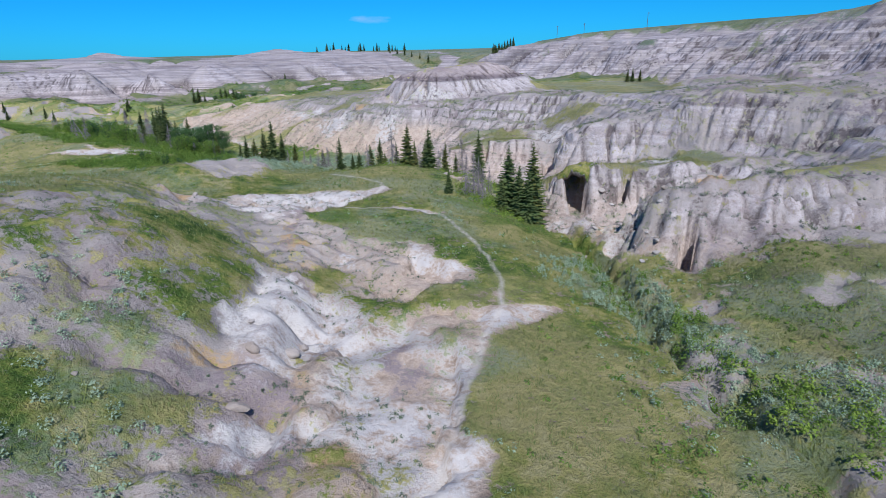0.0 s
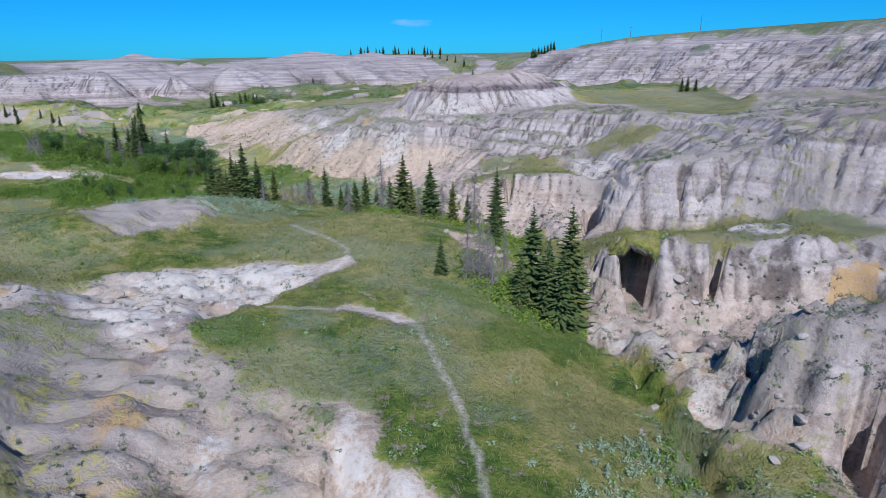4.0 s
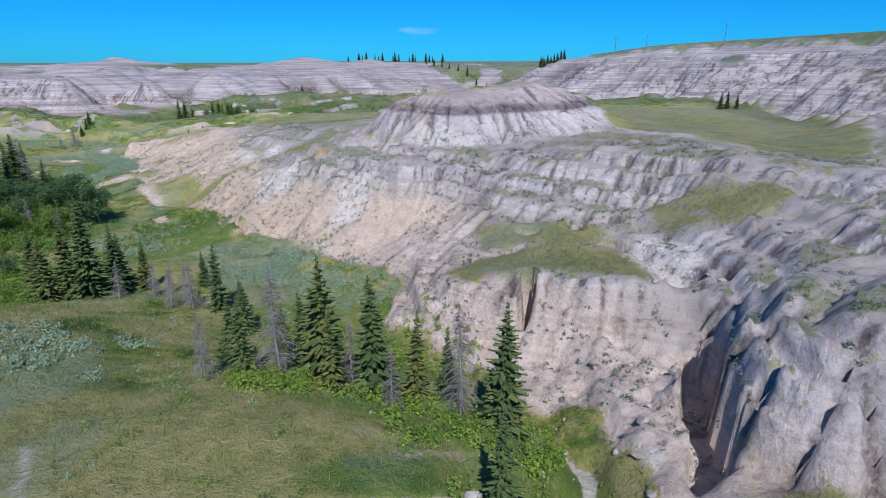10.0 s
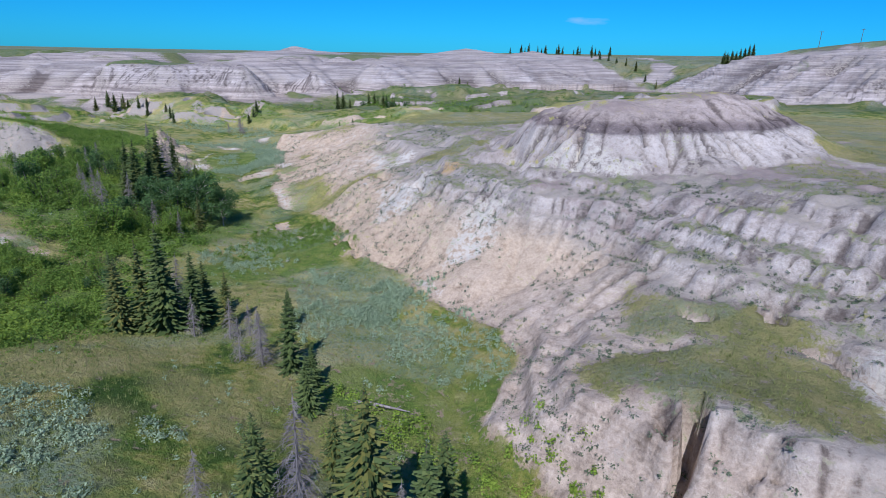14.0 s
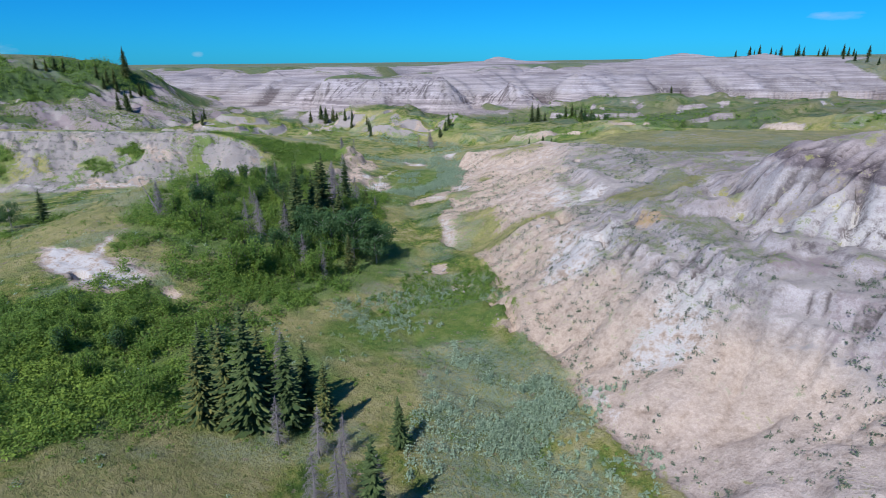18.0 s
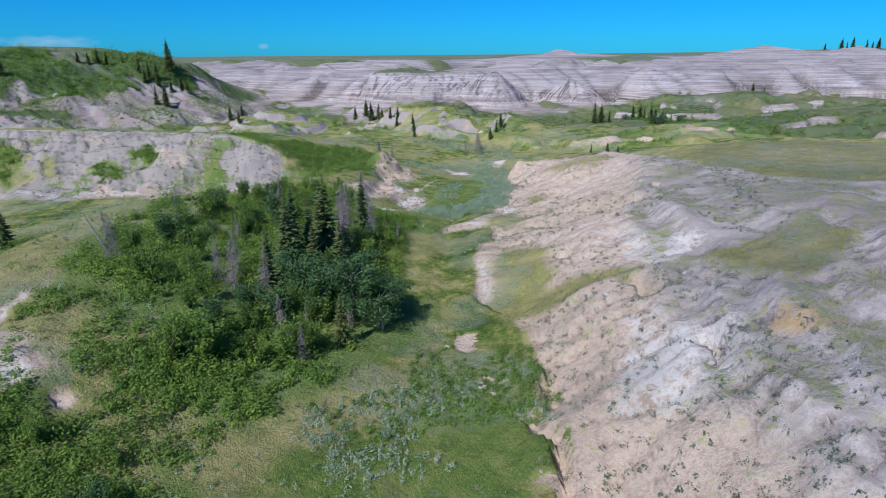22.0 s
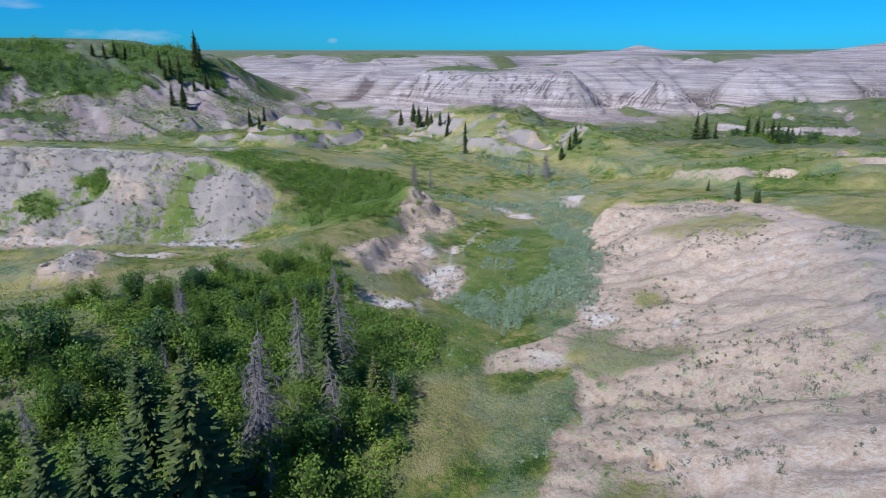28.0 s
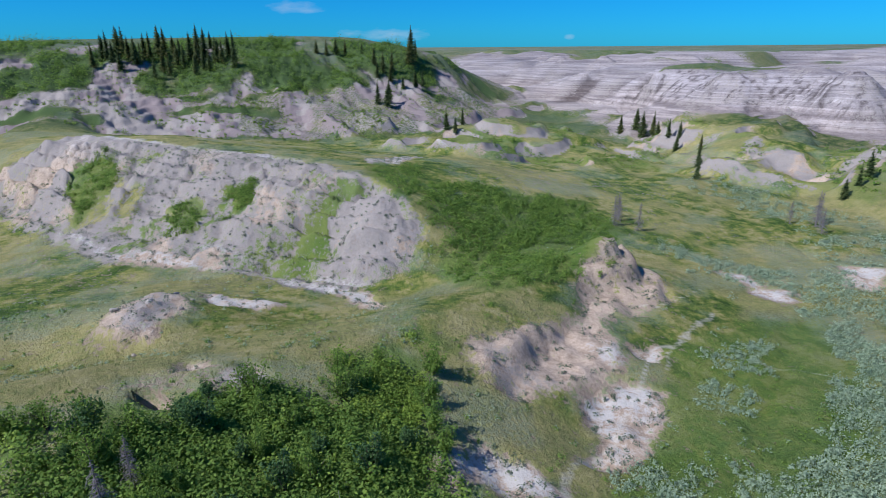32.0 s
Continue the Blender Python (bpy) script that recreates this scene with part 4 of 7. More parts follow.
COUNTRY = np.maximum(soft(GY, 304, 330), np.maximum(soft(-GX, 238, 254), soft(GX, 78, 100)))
grass_west = 1 - soft(SLOPE + wander * 0.3, 0.48, 0.70)
GRASS = np.where(EAST > 0.5, 0.0, grass_west)
GRASS = np.where(EAST > 0.5, np.maximum(green_east * 0.95, thin_east * 0.8), GRASS * (1 - bare_west))
GRASS = np.maximum(GRASS, green_west * (EAST < 0.5) * (0.45 + 0.45 * soft(fractal(GX, GY, 6, 3, 399), 0.44, 0.58))) * (1 - slab)
gully_green = region([(-195, 137), (-187, 148), (-173, 145), (-176, 139)], [(-184, 150), (-180, 153), (-172, 150), (-175, 147)]) * 1.1
GRASS = blur(np.maximum(GRASS, gully_green * 0.7), 2) * (1 - soft(SLOPE, 0.62, 0.95) * EAST)
GRASS = 0.12 + (0.22 + 0.42 * inside(GX, GY, [(-44, 8), (-36, 34), (-32, 46), (-27, 60), (-20, 72), (-10, 70), (-8, 50), (2, 42), (0, 30), (0, 10)])) * fractal(GX, GY, 7, 3, 331) ** 1.5 * (1 - 0.45 * EAST) + 0.66 * GRASS
# low broken terraces over the valley floor
VALLEY = inside(GX, GY, [(-100, 272), (-128, 276), (-160, 286), (-190, 268), (-196, 240), (-225, 205), (-262, 190), (-272, 236), (-300, 262), (-330, 300), (-250, 322), (-205, 380), (-150, 466), (-90, 515), (-30, 470), (30, 470), (60, 380), (40, 300), (-30, 290), (-84, 270)])
VALLEY = blur(VALLEY.astype(float), 14)
hum = fractal(GX, GY, 46, 4, 341)
STEPS = VALLEY * (2.6 * soft(hum, 0.45, 0.50) - 1.3 + 2.2 * soft(hum, 0.56, 0.61) + 6.0 * (fractal(GX, GY, 24, 3, 343) - 0.5))
edge_y, edge_x = np.gradient(blur(STEPS, 2), YS, XS)
broken_edge = soft(np.hypot(edge_x, edge_y), 0.40, 0.62) * VALLEY * soft(fractal(GX, GY, 20, 2, 345), 0.42, 0.54)
# rims far off: bare walls, grass above and below
wide_x, wide_y = GX + (fractal(GX, GY, 60, 3, 301) - 0.5) * 30, GY + (fractal(GX, GY, 60, 3, 303) - 0.5) * 30
flat = lambda *names: [(p[0], p[1]) for name in names for p in (LINES[name] if not name.startswith("-") else LINES[name[1:]][::-1])]
far_bare = blur(inside(wide_x, wide_y, flat("far rim foot", "-far rim")).astype(float), 4)
east_bare = blur(inside(wide_x, GY, flat("east rim foot", "-east rim")).astype(float), 4)
scarp_bare = blur(inside(WX, WY, flat("valley terrace foot", "-valley terrace top")).astype(float) * soft(fractal(GX, GY, 16, 2, 305), 0.36, 0.42), 2)
side_green = blur(inside(wide_x, wide_y, [(-50, 712), (60, 640), (50, 545), (-8, 585), (-60, 660)]).astype(float), 3)
wall = np.maximum(soft(SLOPE + wander * 0.12, 0.11, 0.2), np.maximum(far_bare, east_bare))
wooded = soft(-GX, 238, 254) * (1 - soft(GY, 285, 320))
tongues = soft(fractal(GX * 0.4, GY, 22, 3, 91), 0.54, 0.62)
upper = np.maximum(soft(BASE + wander * 9, 18.5, 22.5), soft(fractal(GX, GY * 0.35, 14, 3, 391), 0.56, 0.62) * soft(BASE, 11, 14))
GRASS_FAR = np.maximum(1 - wall, wooded * np.clip(upper * (0.35 + soft(fractal(GX, GY, 18, 3, 97), 0.36, 0.46)) + tongues * 0.8 - 0.3, 0, 1))
CONES = [(-328, 588, 40.5, 62), (-180, 672, 42.0, 110), (-120, 690, 41.0, 90), (-407, 386, 31.2, 26), (-382, 420, 32.2, 30), (-370, 450, 31.2, 20), (-356, 478, 31.8, 26), (-338, 520, 32.6, 44), (-306, 640, 33, 40), (-431, 372, 30.0, 24), (-460, 380, 30.5, 30), (-500, 392, 30.0, 32), (-545, 388, 30.2, 34), (-233, 500, 32.8, 38), (-262, 470, 31.0, 30), (-285, 520, 32.6, 40), (-205, 560, 33.5, 34), (-30, 640, 33.0, 40)]
cone = np.zeros(GX.shape)
for cx, cy, top, wide in CONES:
    cone = np.maximum(cone, 1 - soft(np.hypot(GX - cx + wander * 10, GY - cy), wide * 0.6, wide * 0.95))
high_green = np.maximum(soft(fractal(GX, GY, 34, 3, 93), 0.50, 0.58), 0.8) * soft(BASE + wander * 5, 25.6, 28.0) * (far_bare * 1.1 * (GX < -225) + east_bare * soft(fractal(GX, GY, 22, 3, 93), 0.56, 0.62) * (0.35 + 0.4 * soft(BASE, 33, 36))) * (1 - cone)
GRASS_FAR = np.maximum.reduce([GRASS_FAR, high_green, 0.85 * side_green * soft(fractal(GX, GY, 40, 2, 307), 0.36, 0.5)])
GRASS = (GRASS * (1 - COUNTRY) + GRASS_FAR * COUNTRY) * (1 - np.maximum(scarp_bare, broken_edge))
ledge_top = EAST * (1 - soft(SLOPE, 0.16, 0.34)) * soft(BASE, 15.5, 17.5)
GRASS = np.maximum(GRASS, 0.52 * ledge_top * soft(fractal(GX, GY, 12, 3, 395), 0.48, 0.58))
hill = blur(inside(GX, GY, [(-48, 8), (-42, 40), (-34, 62), (-20, 72), (-10, 70), (-8, 56), (3, 44), (2, 30), (0, 8)]).astype(float), 4)
GRASS = np.clip(GRASS + wander * 0.5 * (1 - 0.5 * COUNTRY) + hill * 0.55 * (fractal(GX, GY, 3.0, 3, 429) - 0.5), 0, 1)
THICK = [[(-109.4, 174), (-112.5, 178), (-114, 185), (-110, 186), (-106.7, 184), (-106.5, 180), (-100.7, 180), (-96.5, 179), (-97, 174), (-103, 171), (-104, 169.5), (-106, 165), (-104.4, 161), (-103, 155), (-98, 160), (-92, 180), (-100, 184)], [(-66, 114), (-62, 124.5), (-54, 127), (-47, 125), (-42.5, 122.6), (-40, 112), (-44, 105), (-58, 105)],
         [(-60, 126), (-72, 132), (-86, 131), (-98, 140), (-105, 150), (-104, 158), (-98, 166), (-98, 176), (-92, 186), (-83, 181), (-73, 168), (-66, 160), (-55, 147), (-52, 136)],
         [(1, 73), (8, 67), (13, 70), (13.5, 80), (9, 88), (9, 97), (-2, 100), (-14, 101), (-12, 97.5), (0, 94.5), (5, 88)],
         [(-56, 108), (-46, 111), (-40, 112), (-28, 121), (-40, 129), (-54, 127), (-60, 118)],
         [(-152, 193), (-143, 198), (-139, 206), (-146, 219), (-158, 222), (-166, 210), (-162, 198)],
         [(-98, 106), (-112, 112), (-126, 128), (-120, 138), (-104, 124), (-92, 112)],
         [(-112, 178), (-106, 180), (-105, 185), (-110, 187), (-114, 184)]]
LUSH = region([(-113.3, 213.2), (-115.7, 228.8), (-96.2, 214.2), (-91.4, 205.5), (-95.5, 199.0), (-101.9, 200.6)], [(-46.7, 132.7), (-44.1, 141.9), (-33.7, 144.8), (-28.5, 142.2), (-34.2, 139.7), (-36.4, 133.8), (-39.3, 129.3)], [(-57.7, 109.2), (-55.3, 116.5), (-41.6, 112.4), (-40.4, 107.8), (-41.0, 104.8)], [(-90.2, 182.6), (-93.9, 189.8), (-86.0, 190.8), (-82.2, 186.1), (-83.4, 180.1), (-85.8, 178.9)], [(-108.8, 210.5), (-118.4, 238.1), (-90.9, 214.1), (-87.6, 202.9), (-96.7, 200.4)], [(-27.5, 118.8), (-19.1, 116.8), (-11.4, 126.6), (-6.0, 123.9), (0.4, 105.5), (-2.7, 103.2), (-13.0, 113.0)])
BUSHY = np.maximum(0.8 * region(*THICK) * soft(fractal(GX, GY, 6, 3, 311), 0.36, 0.55), np.maximum(wooded * upper * soft(fractal(GX, GY, 18, 3, 97), 0.40, 0.50), 0.5 * VALLEY * soft(fractal(GX, GY, 26, 3, 347), 0.55, 0.62)))

BUSHY = np.maximum(BUSHY, 0.6 * LUSH * (0.55 + 0.45 * soft(fractal(GX, GY, 5, 3, 375), 0.4, 0.6)))
dry_spots = blob(GX, GY, [(-102, 190, 8, 5, 40), (-109, 198, 6, 4, 60), (-118, 176, 8, 5, 0), (-76, 126, 10, 4, 20), (-62, 130, 5, 3, 100), (-22, 108, 7, 3, 160), (-3, 74, 8, 4, 100), (-7, 88, 5, 4, 40), (6, 34, 5, 9, 10), (4, 60, 4, 7, 160), (-86, 128, 14, 5, 10), (-104, 142, 5, 12, 30), (-118, 172, 5, 9, 20), (-112, 190, 7, 5, 20), (-40, 112, 7, 4, 150), (30, 215, 40, 16, 0), (-40, 225, 20, 10, 0), (-150, 210, 12, 6, 140), (26, 34, 8, 5, 0), (33, 46, 7, 4, 20), (-14, 78, 5, 4, 0)])
DRY = np.clip(np.maximum(dry_spots * 0.8, soft(fractal(GX, GY, 13, 4, 21), 0.46, 0.60) * 0.8), 0, 1) * (1 - 0.55 * wooded) * (1 - 0.85 * LUSH) + 0.25 * COUNTRY * soft(BASE, 29, 31)
SAGE = np.maximum(soft(fractal(GX, GY, 8, 3, 33), 0.52, 0.62) * 0.75, region(
    [(-40, 134), (-36, 140), (-30, 143), (-26, 139), (-32, 134)], [(-119, 227), (-114, 242), (-90, 209), (-92, 204), (-98, 212), (-107, 219)],
    [(-34, 96), (-26, 102), (-21, 101), (-24, 94), (-31, 90)], [(10, 46), (14, 42), (19, 30), (23, 18), (27, 22), (20, 40), (14, 52)]) * 0.95)
foot_d, _ = line_distance(WX, WY, EAST_FOOT)
SALT = np.maximum.reduce([
    0.9 * region([(-24, 68), (-19, 72), (-15, 75), (-9, 74), (-10, 71), (-12, 68), (-18, 65)]), 0.8 * region([(-80, 120), (-72, 122), (-64, 124), (-62, 122), (-66, 118.5), (-74, 117.5)]),
    (1 - soft(foot_d, 1.0, 3.0)) * soft(fractal(GX, GY, 9, 3, 111), 0.46, 0.58) * 0.6, 0.8 * region([(27, 82), (32, 86), (35, 83), (31, 79)]), 0.75 * region([(-14, 39), (-8, 42), (-5, 38), (-8, 31), (-12, 30)]),
    0.85 * trail([(0, 18), (-3, 24), (-6, 29), (-5, 36), (-9, 41)], 1.6), 0.8 * trail([(2, 24), (0, 33), (-4, 37)], 1.3), 0.8 * region([(-107, 207), (-103, 214), (-108, 222), (-112, 216)]), 0.8 * trail([(-158, 162), (-150, 170), (-142, 178), (-136, 185)], 0.7),
    0.85 * trail([(-217, 136), (-200, 153), (-191, 162), (-185, 171), (-177, 180)], 2.6), 0.8 * trail([(-178, 182), (-190, 190), (-200, 196), (-214, 206), (-226, 213)], 1.0), 0.8 * trail([(-226, 213), (-214, 218), (-200, 222)], 0.8), 0.7 * trail([(-176, 138), (-160, 150), (-152, 163), (-142, 176), (-134, 184)], 0.5), 0.16 * EAST * soft(-GX, 20, 34) * soft(fractal(GX, GY, 19, 2, 353), 0.52, 0.60), 0.75 * region([(-110, 168), (-106.5, 165.5), (-105, 169), (-103, 173.5), (-106, 174)]), 0.75 * region([(-102, 180), (-98.5, 182), (-96, 187), (-99, 186.6)]), 0.75 * region([(-113, 201), (-114, 206), (-111, 212), (-108, 206), (-110, 200)]), 0.8 * region([(-134, 237), (-124, 238), (-120, 250), (-126, 246), (-136, 242)]), 0.75 * region([(-34, 160), (-25, 158), (-23, 150), (-30, 150), (-33, 154)]), 0.75 * region([(-18, 145), (-14, 148), (-11, 146), (-12, 141), (-16, 141)]), 0.75 * region([(-47, 181), (-36, 180), (-36, 172), (-42, 174)]), 0.7 * region([(-14, 158), (-10, 154), (2, 150), (3, 154), (-8, 158)]), 0.7 * region([(16, 117), (21, 112), (24, 118), (20, 125)])])
RUST = np.maximum.reduce([0.5 * region([(-44, 8), (-36, 34), (-32, 46), (-20, 72), (-8, 60), (2, 42), (0, 10)]) * soft(fractal(GX, GY, 4, 3, 363), 0.64, 0.69), 0.7 * region([(-24, 159), (-21, 161), (-17, 158), (-23, 156)]), 0.8 * region([(16.5, 64.5), (20, 63), (19.5, 60.5), (16, 61)]), 0.8 * region([(26, 60), (30, 59.5), (30, 57), (25, 57.5)]), 0.85 * region([(-8, 23.5), (-4, 24.5), (-4, 21.5), (-6.5, 20.5)]), 0.6 * region([(-26, 64), (-22, 68), (-20, 64), (-23, 61)])])
hill_ring = [(-44, 8), (-36, 34), (-32, 46), (-27, 60), (-20, 72), (-10, 70), (-8, 50), (2, 42), (0, 30), (0, 10)]
hill_side = region(hill_ring)
MAUVE = np.maximum.reduce([0.62 * hill_side * soft(fractal(GX, GY, 5, 3, 361), 0.54, 0.62), 0.8 * region([(-11.5, 24), (-8, 25), (-6.5, 21), (-9.5, 18)]), 0.75 * region([(-13, 28.5), (-8.5, 28.5), (-8.5, 25.5), (-11.5, 25)]), 0.6 * region([(-4, 31), (-1, 33), (-2, 28), (-5, 28)]), 0.7 * region([(-18, 62), (-13, 64), (-13, 60), (-17, 58)]), 0.6 * region([(20, 64), (25, 68), (27, 64), (22, 60)]), 0.40 * soft(fractal(GX, GY, 13, 3, 121), 0.60, 0.70) * EAST])
TROD = np.maximum.reduce([
    trail([(-0.2, 16), (-0.2, 20.1), (0.1, 22.9), (0.8, 26.6), (1.4, 30.3), (2.2, 34.6), (4.3, 39.8), (4.5, 44.8), (4.1, 49.5), (3.1, 53.9), (1.5, 57.7), (0.5, 60.6), (-0.3, 62.0), (-1.4, 63.6), (-2.6, 63.8), (-5.1, 64.5), (-7.6, 64.4), (-11.5, 64.2)], 0.14),
    trail([(-1.4, 63.6), (-2.6, 65.2), (-3.2, 67.3), (-4.9, 71.7), (-6.6, 75.5)], -0.12), trail([(-10, 71), (-8.8, 73), (-8.2, 75.4), (-8.7, 78.1), (-10.7, 81.3), (-13.5, 83.4), (-17.6, 88.8)], 0.14),
    trail([(-94.6, 187.4), (-98.7, 191.2), (-101.4, 195.6), (-103.8, 198.5), (-107.1, 202.9), (-113.2, 207.7), (-114.1, 213.4), (-120.1, 221.7)], 0.16), trail([(-109.9, 207.7), (-114.8, 213.3), (-116.4, 217.3), (-119.9, 221.6)], 0.1), trail([(-122.4, 212), (-121.7, 215.1), (-126.3, 225.7)], 0.05), trail([(-112, 214), (-107, 220), (-103, 224)], 0.0)])
WEATHERED = np.maximum.reduce([0.85 * region([(-44, 8), (-36, 34), (-32, 46), (-27, 60), (-20, 60), (-14, 54), (-12, 44), (-12, 30), (-12, 14), (-20, 8)]), 0.7 * region([(-38, 78), (-38, 94), (-32, 96), (-27, 92), (-28, 84), (-30, 76)]),
    0.8 * soft(fractal(GX, GY, 10, 4, 321), 0.53, 0.64) * (0.5 - 0.2 * EAST), 1.0 * soft(-GX, 134, 140) * soft(fractal(GX, GY, 9, 3, 323), 0.30, 0.46) * (1 - COUNTRY),
    wooded * (0.7 + 0.4 * soft(fractal(GX, GY, 12, 3, 325), 0.32, 0.48)), 0.75 * blob(GX, GY, [(27, 122, 9, 5, 140), (31, 96, 8, 4, -30), (34, 60, 9, 3, 0), (-129, 159, 5, 3, 0)])])
low_east = EAST * soft(GY, 126, 140) * (1 - soft(BASE, 13.5, 15.5))
WEATHERED = WEATHERED * (1 - 0.8 * low_east) * (1 - 0.9 * blur(inside(GX, GY, flat("mesa foot")).astype(float), 6))
MAUVE = np.maximum(MAUVE * (1 - 0.7 * low_east), 0.66 * ledge_top * soft(fractal(GX, GY, 9, 3, 397), 0.46, 0.56))
SALT = np.maximum(SALT, 0.20 * low_east * soft(fractal(GX, GY, 17, 3, 381), 0.50, 0.60))
SAGE = SAGE * 0.75 + 0.5 * COUNTRY * soft(BASE, 27, 31)
MAUVE = np.maximum(MAUVE, 0.8 * wooded * soft(fractal(GX, GY, 10, 3, 383), 0.42, 0.52))
SAGE = SAGE * (1 - 0.7 * LUSH)

worn = blob(GX, GY, [(27, 32, 16, 20, 0)]) * soft(fractal(GX, GY, 5, 3, 433), 0.56, 0.64)
GRASS = GRASS * (1 - 0.6 * worn)
cliff_crust = 0.75 * blob(GX, GY, [(32, 58, 18, 9, 0), (40, 84, 20, 10, -30), (28, 108, 16, 12, -40)]) * soft(fractal(GX, GY, 6, 3, 435), 0.42, 0.56)
WEATHERED = np.maximum.reduce([WEATHERED, worn, cliff_crust])
SALT = np.maximum(0.8 * SALT, patches("salt") * (0.34 + 0.36 * soft(fractal(GX, GY, 4, 3, 427), 0.40, 0.58)))
DRY = np.maximum.reduce([DRY, 0.7 * blob(GX, GY, [(12, 28, 9, 12, 10), (33, 30, 9, 12, 0)]) * soft(fractal(GX, GY, 6, 3, 437), 0.46, 0.58), 0.85 * patches("dry"), 0.75 * EAST * soft(GY, 50, 60)]) * (1 - 0.8 * patches("lush"))
SAGE = np.maximum(SAGE, 0.85 * patches("sage"))
BUSHY = np.maximum.reduce([BUSHY * (1 - 0.5 * patches("sage")), 0.55 * patches("lush"), 0.7 * patches("shrub"), 0.6 * patches("gully")])
GRASS = np.maximum(GRASS * (1 - 0.75 * patches("salt")), 0.85 * np.maximum.reduce([patches("gully"), patches("shrub"), patches("lush"), 0.8 * patches("dry")]))
GRASS = GRASS * (1 - 0.45 * patches("salt") * (EAST < 0.5))
MAUVE = np.maximum(MAUVE, 0.75 * patches("mauve"))
RUST = np.maximum(RUST, 0.8 * patches("rust"))

# ---- relief ----
bare = 1 - soft(GRASS, 0.30, 0.65)


def streaks(where, sizes, step, count, seed):
    """Noise smeared along the fall of the ground, so that it lies in rills down the slope; about -2 to 2."""
    x0, y0 = GX[where], GY[where]
    sums = [grainy(x0, y0, size, seed + k) for k, size in enumerate(sizes)]
    for sign in (1, -1):
        x, y = x0.copy(), y0.copy()
        for k in range(count):
            gx, gy = sample(SX, x, y), sample(SY, x, y)
            g = np.hypot(gx, gy) + 0.02
            x, y = x - sign * step * gx / g, y - sign * step * gy / g
            w = 1 - (k + 1) / (count + 2)
            for q, size in enumerate(sizes):
                sums[q] = sums[q] + w * grainy(x, y, size, seed + q)
    out = []
    for got in sums:
        grid = np.zeros(GX.shape)
        grid[where] = (got - got.mean()) / got.std()
        out.append(grid)
    return out


SX, SY = blur(DZX, 3), blur(DZY, 3)
cliffs = np.maximum.reduce([EAST * (1 - soft(GY, 128, 142)), EAST * soft(BASE, 13.6, 16.5), 1 - EAST])
steep = soft(SLOPE, 0.10, 0.32) * (0.12 + 0.73 * cliffs) + 0.15 * soft(SLOPE, 0.4, 0.8)
bluff = soft(-GX, 134, 142) * (1 - COUNTRY)
hillside = inside(WX, WY, [(-44, 8), (-36, 34), (-32, 46), (-27, 60), (-13, 60), (-8, 44), (-4, 30), (-4, 10)]).astype(float)
steep = steep * (1 - 0.15 * hillside) * (1 - 0.55 * blob(GX, GY, [(22, 73, 13, 4, 8)]))
near = 1 - soft(np.hypot(GX + 60, GY - 130), 200, 330)
# far walls: spurs and gullies
far_wall = COUNTRY * np.maximum(soft(SLOPE, 0.06, 0.2), np.maximum(far_bare * soft(BASE, 9, 14) * (1 - soft(BASE, 31.5, 33)), 0.6 * east_bare))
close = ((GX >= 50) & (GY <= 480)) | ((GX < -230) & (GX > -345) & (GY < 285))
V4, V5 = streaks((far_wall > 0.02) & ~close, (8.0, 30.0), 4.0, 8, 161)
for fine_grid, wide_grid in (streaks((far_wall > 0.02) & close, (3.2, 13.0), 1.4, 6, 165),):
    V4, V5 = V4 + fine_grid, V5 + wide_grid
f1, f2 = np.clip(0.5 + 0.17 * V5, 0, 1), np.clip(0.5 + 0.17 * V4, 0, 1)
LOW = BASE + far_wall * (14.0 * (f1 - 0.60) + 6.0 * (f2 - 0.55)) * np.where(close & (GX < 0), 0.42, 1.0)
LOW = np.where(COUNTRY > 0.01, np.maximum(np.minimum(LOW, np.maximum(BASE, 31.0)), np.minimum(BASE, 8.5)), BASE)
for cx, cy, top, wide in CONES:
    d = np.hypot(GX - cx + wander * 14, GY - cy + fine_wander * 10)
    LOW = np.where(d < wide * 1.6, np.maximum(LOW, top - 0.8 - np.sqrt(d * d + 6) * (17.0 / wide) - 2.2 * np.abs(f2 - 0.5) * soft(d, 2, 12)), LOW)
LOW = LOW + STEPS
mesa = blur(inside(GX, GY, flat("mesa foot")).astype(float), 6)
# hard and soft beds: treads and risers
LEVELS = np.array([-5, 0, 3.4, 5.6, 8.4, 10.4, 12.2, 14.4, 16.0, 17.8, 19.6, 21.2, 22.6, 24.4, 26.4, 29.0, 31.5, 34.5, 37.5, 60])
zn = LOW + (fractal(GX, GY, 26, 3, 131) - 0.5) * 1.8 + (fractal(GX, GY, 4, 2, 133) - 0.5) * 0.7
i = np.clip(np.searchsorted(LEVELS, zn) - 1, 0, len(LEVELS) - 2)
u = (zn - LEVELS[i]) / (LEVELS[i + 1] - LEVELS[i])
stepped = LEVELS[i] + (0.25 * u + 0.75 * soft(u, 0.36, 0.80)) * (LEVELS[i + 1] - LEVELS[i])
ledged = bare * soft(SLOPE, 0.10, 0.26) * np.where((EAST > 0.5) & (BASE < 14) & (GY > 128), 0.15, 1.0) * (1 - 0.75 * mesa) * (1 - 0.2 * bluff)
HEIGHT = LOW + (stepped - zn) * 0.95 * ledged
riser = soft(u, 0.30, 0.42) * (1 - soft(u, 0.80, 0.96))
face = 1 - ledged * (1 - riser) * 0.75
